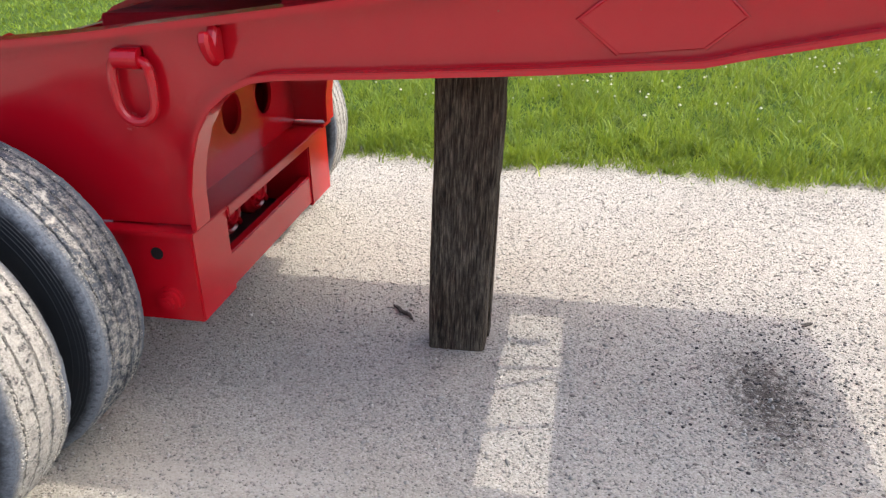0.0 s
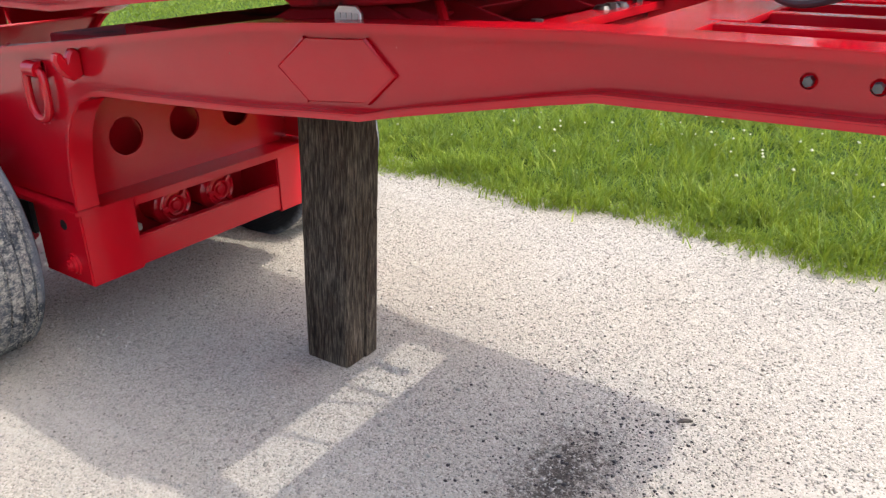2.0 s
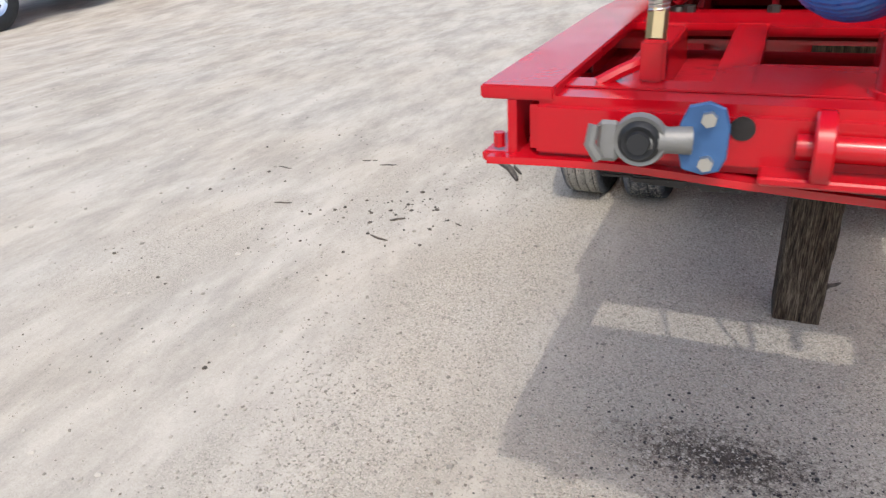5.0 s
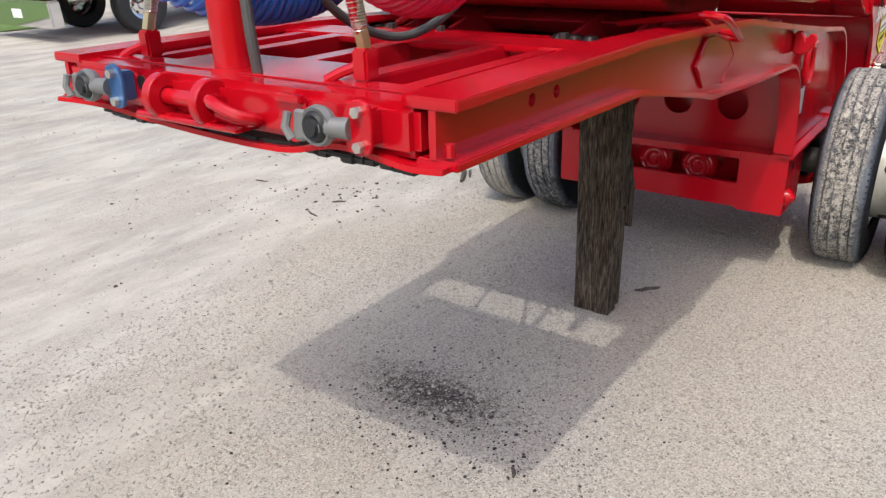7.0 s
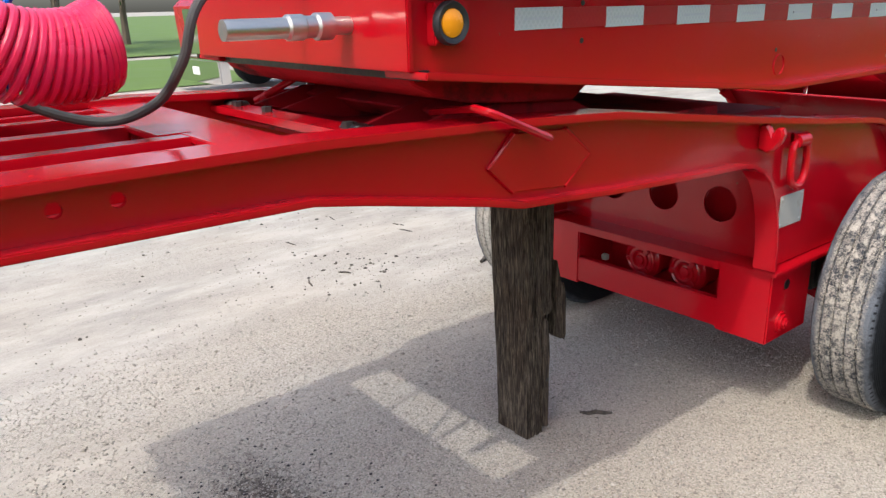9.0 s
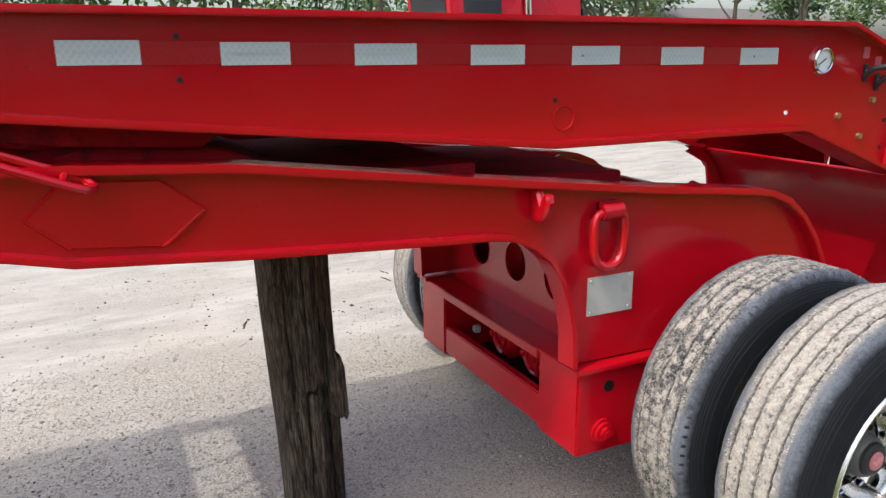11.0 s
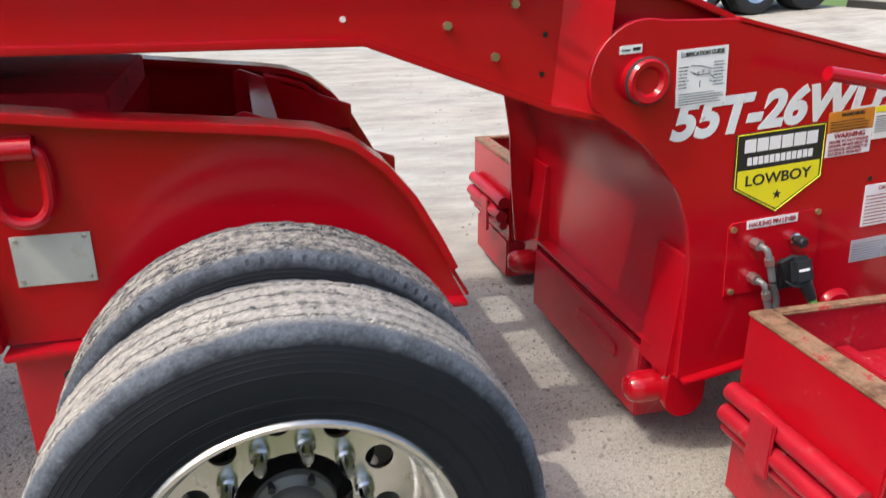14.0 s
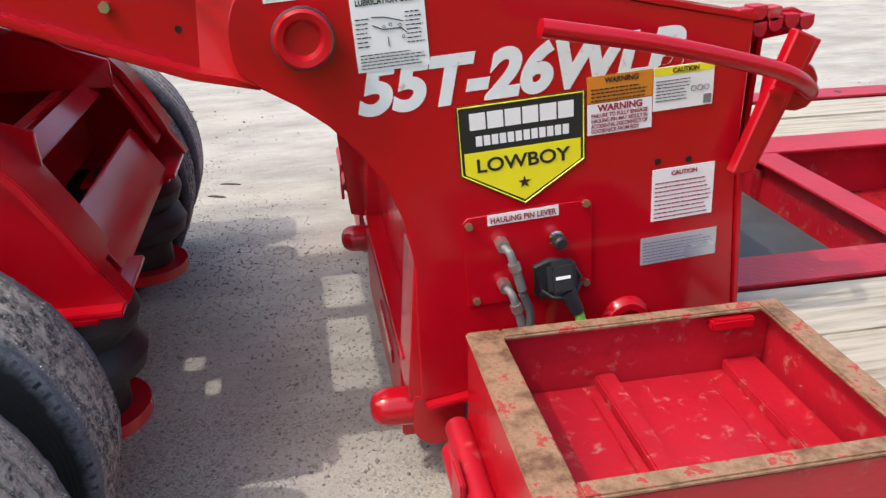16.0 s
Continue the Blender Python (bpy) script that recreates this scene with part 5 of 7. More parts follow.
# ---- lowboy deck ----
deck = thing("lowboy_deck", "red lowboy trailer deck with decals, hoses and grey timber planks", "trailer deck")
HY = 0.612
HEAD = ([(2.30, 1.095)] + [(2.36, 1.06), (2.42, 1.015), (2.48, 0.95), (2.53, 0.88), (2.565, 0.79), (2.585, 0.68), (2.59, 0.31), (3.388, 0.44), (3.336, 0.85), (3.325, 1.185),
         (3.06, 1.235), (2.64, 1.335)] + circle(2.395, 1.19, 0.15, 14, 75, 205))
for s in (1, -1):
    ya, yb = sorted((s * (HY - 0.022), s * HY))
    part("head_plate", plate(HEAD, [], ya, yb, w=0.003), RED, deck)
    b = lathe([(0.0, -0.030), (0.03, -0.030), (0.038, -0.042), (0.05, -0.044), (0.056, -0.036), (0.058, 0.0)], 36)
    p = part("pivot_pin", b, RED, deck, "thick red pivot pin")
    part("pin_band", lathe([(0.0565, -0.036), (0.0595, -0.034), (0.0595, -0.026), (0.058, -0.024)], 36), DARK, p)
    p.matrix_basis = pose(2.385, s * HY, 1.193, 0, 0, 0 if s < 0 else 180)
    part("head_top_flange", strip([(2.64, 1.325), (3.06, 1.23), (3.33, 1.18)], min(s * 0.5, s * 0.615), max(s * 0.5, s * 0.615), 0.014), RED, deck)
    part("head_bottom_flange", strip([(2.60, 0.312), (3.40, 0.442)], min(s * 0.5, s * 0.64), max(s * 0.5, s * 0.64), -0.014), RED, deck)
    part("head_rear_flange", plate([(3.388, 0.44), (3.40, 0.44), (3.348, 0.86), (3.336, 0.86)], [], min(s * 0.55, s * 0.622), max(s * 0.55, s * 0.622), w=0.002), RED, deck)
    b = plate([(3.295, 0.86), (3.34, 0.86), (3.445, 1.15), (3.395, 1.17)], [], min(s * 0.634, s * 0.664), max(s * 0.634, s * 0.664), w=0.004)
    part("ramp_arm", b, RED, deck)
    part("arm_flange", plate([(3.335, 0.86), (3.35, 0.86), (3.458, 1.145), (3.442, 1.15)], [], min(s * 0.60, s * 0.662), max(s * 0.60, s * 0.662), w=0.003), RED, deck)
    part("arm_bolt", cyl((3.362, s * 0.664, 1.045), (3.362, s * 0.674, 1.045), 0.011, 6, 0.002), RED, deck)
    part("arm_boss", plate([(3.36, 1.10), (3.36, 0.995), (3.45, 0.985), (3.475, 0.992), (3.492, 1.012), (3.490, 1.055), (3.475, 1.08), (3.445, 1.10)], [], min(s * 0.615, s * 0.632), max(s * 0.615, s * 0.632), w=0.004), RED, deck)
    # lower knuckle and locking stub
    ya, yb = sorted((s * 0.50, s * 0.60))
    part("knuckle", plate([(2.575, 0.32), (2.70, 0.32)] + circle(2.635, 0.232, 0.066, 18, 0, -180), [], ya, yb, w=0.006), RED, deck)
    part("lock_stub", tube([(2.63, s * 0.53, 0.245), (2.515, s * 0.53, 0.248), (2.495, s * 0.53, 0.249), (2.478, s * 0.53, 0.25), (2.470, s * 0.53, 0.25)], 0.05, 24, rs=[0.050, 0.050, 0.046, 0.034, 0.015]), RED, deck, "round red locking stub")
    part("front_post", plate([(2.585, 0.69), (2.60, 0.69), (2.66, 0.31), (2.56, 0.31)], [], min(s * 0.44, s * 0.595), max(s * 0.44, s * 0.595), w=0.003), RED, deck)
part("edge_plate", plate([(2.30, 1.06), (2.44, 0.99), (2.475, 0.80), (2.485, 0.62), (2.515, 0.33), (2.60, 0.31), (2.60, 1.0), (2.4, 1.1)], [], 0.572, 0.588, w=0.003), RED, deck)
CURVE = [(2.40, 1.07), (2.47, 1.01), (2.53, 0.93), (2.575, 0.84), (2.60, 0.74), (2.61, 0.6), (2.615, 0.30)]
part("bulkhead", strip(CURVE, -0.588, 0.588, 0.012), RED, deck, "curved red bulkhead between the head plates")
part("bulkhead_ledge", box(2.56, 2.62, -0.5, 0.5, 0.36, 0.375, 0.003), RED, deck)
part("sill", box(2.56, 2.72, -0.45, 0.45, 0.08, 0.33, 0.006), RED_OLD, deck)
part("sill_slot", box(2.553, 2.56, -0.30, 0.0, 0.22, 0.27, 0.003), RED, deck)
part("head_top_plate", plate([(2.45, 1.30), (2.64, 1.315), (3.06, 1.22), (3.3, 1.17), (3.3, 1.16), (2.64, 1.30)], [], -0.58, 0.58), RED, deck)
part("head_rear_wall", box(3.36, 3.372, -0.58, 0.58, 0.40, 1.16), RED, deck)
part("pin_boss", moved(lathe([(0.0, -0.012), (0.03, -0.012), (0.034, -0.022), (0.05, -0.02), (0.06, -0.008), (0.062, 0.0)], 32), pose(3.10, -HY, 0.485)), RED, deck, "round red boss")

# decals on the near head plate; they climb a little to the rear
TILT = radians(4.3)
HM = Matrix.Translation((2.48, -HY - 0.002, 1.035)) @ Euler((0, -TILT, 0)).to_matrix().to_4x4()


def on_head(u, v, d=0.0):
    """Pose whose x runs along the lettering and z up, at u, v from the first letter's foot."""
    return HM @ pose(u, -d, v)


def label_rect(name, u0, u1, v0, v1, material, parent=deck, d=0.0, label=""):
    return part(name, moved(box(u0, u1, -0.0006, 0.0012, v0, v1), HM @ pose(0, -d, 0)), material, parent, label)


def bars(name, u0, u1, v0, v1, n, material, parent, d, seed=1, fill=0.55, ragged=0.25):
    rr = random.Random(seed)
    step = (v1 - v0) / n
    for i in range(n):
        b = None
        z0 = v0 + i * step
        u = u0
        end = u1 - rr.random() * ragged * (u1 - u0)
        while u < end:
            w = min(rr.uniform(0.004, 0.012), end - u)
            b = box(u, u + w, -0.0004, 0.0008, z0, z0 + step * fill * 0.62, bm=b)
            u += w + 0.0022
        part(name, moved(b, HM @ pose(0, -d, 0)), material, parent)


def head_text(name, body, u, v, size, width, material, parent, d, bold=0.0, shear=0.0):
    return text_mesh(name, body, size, on_head(u, v, d) @ pose(0, 0, 0, 90, 0, 0), material, parent, shear, bold, width)


E_ = 0.0012
split_letters(head_text("model_number", "55T-26WLB", 0.0, 0.0, 0.132, 0.70, LETTER, deck, -0.0009, 0.0062, 0.25), LETTER, deck)
lub = label_rect("lubrication_guide", 0.012, 0.155, 0.082, 0.226, WHITE, label="white lubrication guide sticker with a line drawing")
head_text("guide_title", "LUBRICATION GUIDE", 0.022, 0.208, 0.0155, 0.122, INK, lub, E_, 0.0004)
bars("guide_note", 0.020, 0.148, 0.088, 0.120, 5, INK, lub, E_, 3, 0.45)
bars("guide_callout", 0.115, 0.150, 0.13, 0.195, 8, INK, lub, E_, 4, 0.4)
bars("guide_callout", 0.018, 0.045, 0.13, 0.19, 7, INK, lub, E_, 5, 0.4)
b = tube([(0.05, 0, 0.185), (0.075, 0, 0.183), (0.11, 0, 0.172)], 0.0010, 5)
b = tube([(0.05, 0, 0.170), (0.07, 0, 0.160), (0.105, 0, 0.160), (0.115, 0, 0.150)], 0.0010, 5, bm=b)
b = tube([(0.078, 0, 0.145), (0.078, 0, 0.128)], 0.0010, 5, bm=b)
for u, v in ((0.072, 0.165), (0.085, 0.168), (0.103, 0.165), (0.108, 0.143)):
    b = tube([(u + p[0], 0, v + p[1]) for p in circle(0, 0, 0.003, 8)], 0.0006, 4, closed=True, bm=b)
part("guide_drawing", moved(b, HM @ pose(0, -0.0016, 0)), INK, lub)
gt = label_rect("grease_tag", -0.145, -0.085, 0.232, 0.252, WHITE, label="small white grease point tag")
head_text("tag_word", "Grease", -0.140, 0.238, 0.010, 0.022, INK, gt, E_)
part("tag_mark", moved(box(-0.110, -0.090, -0.0005, 0.0005, 0.238, 0.246, 0.0), HM @ pose(0, -E_, 0)), INK, gt)

# shield sticker: maker's words as plain bars
sh0 = [(0.197, -0.012), (0.478, -0.012), (0.478, -0.165), (0.3375, -0.250), (0.197, -0.165)]


def shrink(poly, k, cx=0.3375, cy=-0.11):
    return [(cx + (x - cx) * k, cy + (y - cy) * k) for x, y in poly]


shield = part("shield_sticker", moved(plate(sh0, [], -0.0006, 0.0012), HM), INK, deck, "black and yellow shield sticker")
inner = shrink(sh0, 0.94)
b = moved(tube([(x, -0.001, y) for x, y in shrink(sh0, 0.965)], 0.0018, 4, closed=True), HM)
part("shield_border", b, YELLOW, shield)
yel = [(0.209, -0.115), (0.466, -0.115), (0.466, -0.162), (0.3375, -0.238), (0.209, -0.162)]
part("shield_field", moved(plate(yel, [], -0.0014, 0.0), HM), YELLOW, shield)
b = None
for u, w in ((0.225, 0.034), (0.263, 0.034), (0.301, 0.034), (0.339, 0.034), (0.377, 0.036), (0.417, 0.034)):
    part("maker_bar", moved(box(u, u + w, -0.0016, 0.0, -0.066, -0.030), HM), WHITE, shield)
b = None
for k in range(12):
    part("maker_bar", moved(box(0.236 + 0.0173 * k, 0.236 + 0.0173 * k + 0.0135, -0.0016, 0.0, -0.102, -0.080), HM), WHITE, shield)
split_letters(head_text("shield_word", "LOWBOY", 0.232, -0.160, 0.042, 0.21, INK, shield, 0.0018, 0.0008), INK, shield)
star = [(0.3375 + (0.015 if k % 2 == 0 else 0.006) * math.sin(radians(36 * k)), -0.197 + (0.015 if k % 2 == 0 else 0.006) * math.cos(radians(36 * k))) for k in range(10)]
part("star", moved(plate(star, [], -0.0022, -0.0005), HM), INK, shield)

w1 = label_rect("orange_warning", 0.482, 0.628, -0.045, 0.012, ORANGE, label="orange warning sticker")
head_text("warning_word", "WARNING", 0.520, -0.004, 0.016, 0.075, INK, w1, E_, 0.0004)
bars("warning_print", 0.490, 0.620, -0.042, -0.010, 4, INK, w1, E_, 7)
w2 = label_rect("white_warning", 0.482, 0.628, -0.115, -0.047, WHITE, label="white warning sticker with red words")
MAROON = mat("red_ink", (0.28, 0.02, 0.03), 0.45)
head_text("warning_word", "WARNING", 0.505, -0.064, 0.020, 0.100, MAROON, w2, E_, 0.0006)
for k, line in enumerate(("FAILURE TO FULLY ENGAGE", "HAULING PIN MAY RESULT IN", "ACCIDENTAL DISCONNECT OF", "GOOSENECK FROM BED!")):
    head_text("warning_line", line, 0.490, -0.077 - 0.0115 * k, 0.0125, 0.128 - (0.02 if k == 3 else 0), MAROON, w2, E_, 0.0001)
w3 = label_rect("caution_sticker", 0.630, 0.768, -0.082, 0.012, WHITE, label="white caution sticker with a yellow header")
hd = label_rect("caution_header", 0.631, 0.767, -0.006, 0.011, YELLOW, w3, 0.0006)
head_text("caution_word", "CAUTION", 0.672, -0.002, 0.014, 0.06, INK, hd, E_ + 0.0006, 0.0004)
bars("caution_line", 0.636, 0.715, -0.062, -0.012, 7, INK, w3, E_, 9, 0.4)
b = None
for u in (0.722, 0.737, 0.752):
    b = tube([(u + p[0], 0, -0.042 + p[1]) for p in circle(0, 0, 0.006, 12)], 0.0006, 4, closed=True, bm=b)
part("caution_rings", moved(b, HM @ pose(0, -0.0016, 0)), INK, w3)
part("code_block", moved(box(0.746, 0.764, -0.0005, 0.0005, -0.078, -0.058), HM @ pose(0, -E_, 0)), mat("grey_ink", (0.2, 0.2, 0.2), 0.5), w3)
w4 = label_rect("caution_notice", 0.635, 0.785, -0.345, -0.218, WHITE, label="white caution notice with red lines")
head_text("caution_word", "CAUTION", 0.680, -0.236, 0.015, 0.062, MAROON, w4, E_, 0.0004)
bars("caution_line", 0.642, 0.780, -0.338, -0.243, 9, MAROON, w4, E_, 11, 0.45, 0.12)
w5 = label_rect("data_plate", 0.612, 0.802, -0.455, -0.385, SILVER_TAG, label="silver data plate with rows of print")
bars("plate_line", 0.618, 0.795, -0.448, -0.392, 7, mat("blue_grey_ink", (0.16, 0.18, 0.26), 0.5), w5, E_, 12, 0.4)
# two holes in the head, their shade laid on as black discs
for u in (0.66, 0.735):
    part("head_hole", cyl((2.48 + u, -HY + 0.002, 0.885), (2.48 + u, -HY - 0.0015, 0.885), 0.008, 12), GREASE_SHADE, deck)

# service panel
pan2 = part("service_panel", moved(plate([(0.19, -0.485), (0.49, -0.485), (0.49, -0.275), (0.476, -0.262), (0.204, -0.262), (0.19, -0.275)], [], -0.004, 0.001, w=0.001), HM), RED, deck, "red bolted service panel")
for u, v in ((0.205, -0.28), (0.475, -0.268), (0.21, -0.47), (0.475, -0.47)):
    part("panel_bolt", moved(cyl((u, -0.004, v), (u, -0.013, v), 0.009, 6, 0.002), HM), BRASS, pan2)
lb = label_rect("pin_lever_label", 0.248, 0.412, -0.287, -0.262, WHITE, pan2, 0.0045, "white label naming the hauling pin lever")
head_text("label_words", "HAULING PIN LEVER", 0.254, -0.282, 0.019, 0.152, MAROON, lb, 0.0062, 0.0003)
kb = part("push_knob", moved(lathe([(0.013, 0.0), (0.013, -0.03), (0.016, -0.03), (0.016, -0.05), (0.012, -0.055), (0.0, -0.055)], 18), on_head(0.40, -0.335, 0.004)), BLACK, pan2, "black push knob")
part("knob_collar", moved(lathe([(0.018, 0.0), (0.018, -0.018), (0.013, -0.02)], 12), on_head(0.40, -0.335, 0.004)), CHROME, kb)
for u, v, dz in ((0.275, -0.33, 0.0), (0.275, -0.435, 0.0)):
    ft = part("hose_fitting", moved(cyl((u, -0.004, v), (u, -0.034, v), 0.016, 6, 0.002), HM), STEEL, pan2, "steel hose elbow")
    part("elbow", moved(tube(curve_pts([(u, -0.035, v), (u + 0.008, -0.055, v - 0.008), (u + 0.018, -0.058, v - 0.05)], 5), 0.009, 10), HM), CAST, ft)
    part("hex_nut", moved(cyl((u + 0.013, -0.058, v - 0.030), (u + 0.018, -0.059, v - 0.050), 0.0135, 6, 0.002), HM), STEEL, ft)
    part("crimp_sleeve", moved(cyl((u + 0.018, -0.058, v - 0.048), (u + 0.030, -0.06, v - 0.10), 0.0105, 12, 0.002), HM), CAST, ft)
    end = [(u + 0.030, -0.06, v - 0.11), (u + 0.045, -0.065, v - 0.17), (u + 0.02, -0.08, v - 0.26), (u - 0.03, -0.09, v - 0.42), (u - 0.02, -0.07, -0.86)]
    part("hydraulic_hose", moved(tube(curve_pts(end, 6), 0.0098, 10), HM), HOSE, ft, "grey rubber hydraulic hose")
pg = part("plug_socket", moved(box(0.345, 0.435, -0.035, -0.004, -0.485, -0.39, 0.012), HM), BLACK, pan2, "black electric plug with a green cable")
part("plug_lid", moved(plate([(0.335, -0.385), (0.375, -0.372), (0.43, -0.385), (0.452, -0.43), (0.435, -0.465), (0.36, -0.455)], [], -0.048, -0.034, w=0.004), HM), BLACK, pg)
part("plug_cap", moved(moved(box(-0.034, 0.034, -0.028, 0.0, -0.042, 0.040, 0.012), pose(0.398, -0.046, -0.418, -14, 0, 0)), HM), BLACK, pg)
part("cap_bar", moved(moved(box(-0.018, 0.016, -0.0292, -0.0275, -0.002, 0.005), pose(0.398, -0.046, -0.418, -14, 0, 0)), HM), WHITE, pg)
part("cap_spring", moved(tube([(0.352, -0.052, -0.445), (0.372, -0.068, -0.458), (0.40, -0.074, -0.462), (0.43, -0.066, -0.456), (0.447, -0.05, -0.442)], 0.004, 6), HM), BLACK, pg)
part("plug_shroud", moved(cyl((0.408, -0.062, -0.45), (0.43, -0.075, -0.505), 0.021, 14, 0.004, r2=0.015), HM), BLACK, pg)
part("green_cable", moved(tube(curve_pts([(0.43, -0.075, -0.50), (0.437, -0.085, -0.55), (0.425, -0.09, -0.60), (0.39, -0.08, -0.70), (0.36, -0.06, -0.82)], 6), 0.012, 10), HM), GREEN, pg)

# locking lever rod and track-shoe clutter on the head
part("lever_rod", tube(curve_pts([(2.81, -0.75, 1.212), (3.05, -0.75, 1.17), (3.28, -0.745, 1.115), (3.36, -0.74, 1.085), (3.415, -0.71, 1.05), (3.44, -0.632, 1.045)], 5), 0.018, 14), RED, deck, "bent round red lever rod")
random.seed(9)
for x, z in ((3.307, 1.193), (3.341, 1.199), (3.375, 1.195), (3.309, 1.149), (3.346, 1.164), (3.382, 1.174), (3.42, 1.179), (3.456, 1.175)):
    tooth = [(-0.017, 0.011), (0.016, 0.013)] + circle(0, -0.002, 0.0165, 9, 0, -180)
    part("lock_tooth", moved(plate(tooth, [], -0.004, 0.035, w=0.002), pose(x, -0.60, z, 0, random.uniform(-4, 4), 0)), RED_OLD, deck)
part("tooth_backing", plate([(3.28, 1.12), (3.47, 1.15), (3.475, 1.185), (3.44, 1.20), (3.29, 1.185)], [], -0.575, -0.56, w=0.002), RED, deck)
for i in range(7):
    x, y = 2.99 + 0.022 * i, 0.02 * math.sin(i * 2.1)
    part("valve_knob", moved(lathe([(0.0, -0.022), (0.010, -0.02), (0.013, -0.008), (0.008, 0.002), (0.009, 0.035)], 10), pose(x, y, 1.262 - 0.2 * (x - 2.99), 90, 0, 0)), RED_OLD, deck)
part("valve_body", box(2.97, 3.14, -0.05, 0.05, 1.20, 1.238, 0.006), RED_OLD, deck)
part("grab_loop", tube(curve_pts([(3.11, 0.0, 1.20), (3.112, 0.0, 1.245), (3.125, 0.0, 1.258), (3.195, 0.0, 1.245), (3.209, 0.0, 1.23), (3.21, 0.0, 1.18)], 4), 0.007, 8), RED, deck, "small red loop handle")

# rails, cross members, planks
for s in (1, -1):
    ra, rb = (0.53, 0.72) if s > 0 else (0.32, 0.485)
    part("main_rail", box(3.42, 13.0, min(s * ra, s * rb), max(s * ra, s * rb), 0.448, 0.46, 0.003), RED_OLD, deck)
    part("rail_web", box(3.42, 13.0, s * (ra + rb) / 2 - 0.01, s * (ra + rb) / 2 + 0.01, 0.10, 0.448), RED_OLD, deck)
    b = box(3.42, 13.0, min(s * 1.36, s * 1.373), max(s * 1.36, s * 1.373), 0.16, 0.46, 0.003)
    b = box(3.42, 13.0, min(s * 1.25, s * 1.41), max(s * 1.25, s * 1.41), 0.455, 0.468, 0.003, bm=b)
    part("side_rail", b, RED_OLD, deck)
    # rail holes: black discs on top paint their shaded depth
    for k in range(30):
        part("rail_hole", cyl((3.6 + 0.3 * k, s * 1.33, 0.466), (3.6 + 0.3 * k, s * 1.33, 0.4695), 0.02, 10), GREASE_SHADE, deck)
    for k in range(2 if s > 0 else 3):
        y0 = s * ((0.728 if s > 0 else 0.495) + (0.258 if s > 0 else 0.25) * k)
        y1 = y0 + s * (0.251 if s > 0 else 0.243)
        a = 3.425 + 0.01 * k
        for x0, x1 in ((a, 6.6), (6.61, 9.8), (9.81, 13.0)):
            part("plank", box(x0, x1, min(y0, y1), max(y0, y1), 0.41, 0.452 + 0.004 * (k % 2), 0.006), PLANK, deck, "weathered grey timber plank")
for k in range(12):
    x = 4.12 + 0.75 * k
    part("cross_beam", box(x, x + 0.125, -0.33, 0.535, 0.446, 0.457, 0.003), RED_OLD, deck)
    part("beam_web", box(x + 0.05, x + 0.062, -0.40, 0.62, 0.24, 0.446), RED_OLD, deck)
    part("beam_foot", box(x, x + 0.125, -0.40, 0.62, 0.228, 0.24, 0.003), RED_OLD, deck)
    for s in (1, -1):
        part("outrigger", box(x, x + 0.05, min(s * 0.485, s * 1.36), max(s * 0.485, s * 1.36), 0.28, 0.408, 0.003), RED_OLD, deck)
part("deck_pan", box(3.39, 4.10, -0.31, 0.55, 0.30, 0.312), mat("dusty_dark_steel", (0.07, 0.075, 0.075), 0.6, 0.2, 0.4, 9, 0.3, 60), deck, "dusty dark steel pan")
part("belly_plate", box(4.13, 13.0, -0.31, 0.70, 0.205, 0.22), RED_GREASE_SHADE, deck)
part("pan_bar", box(3.60, 3.66, -0.31, 0.55, 0.32, 0.40, 0.004), RED_OLD, deck)


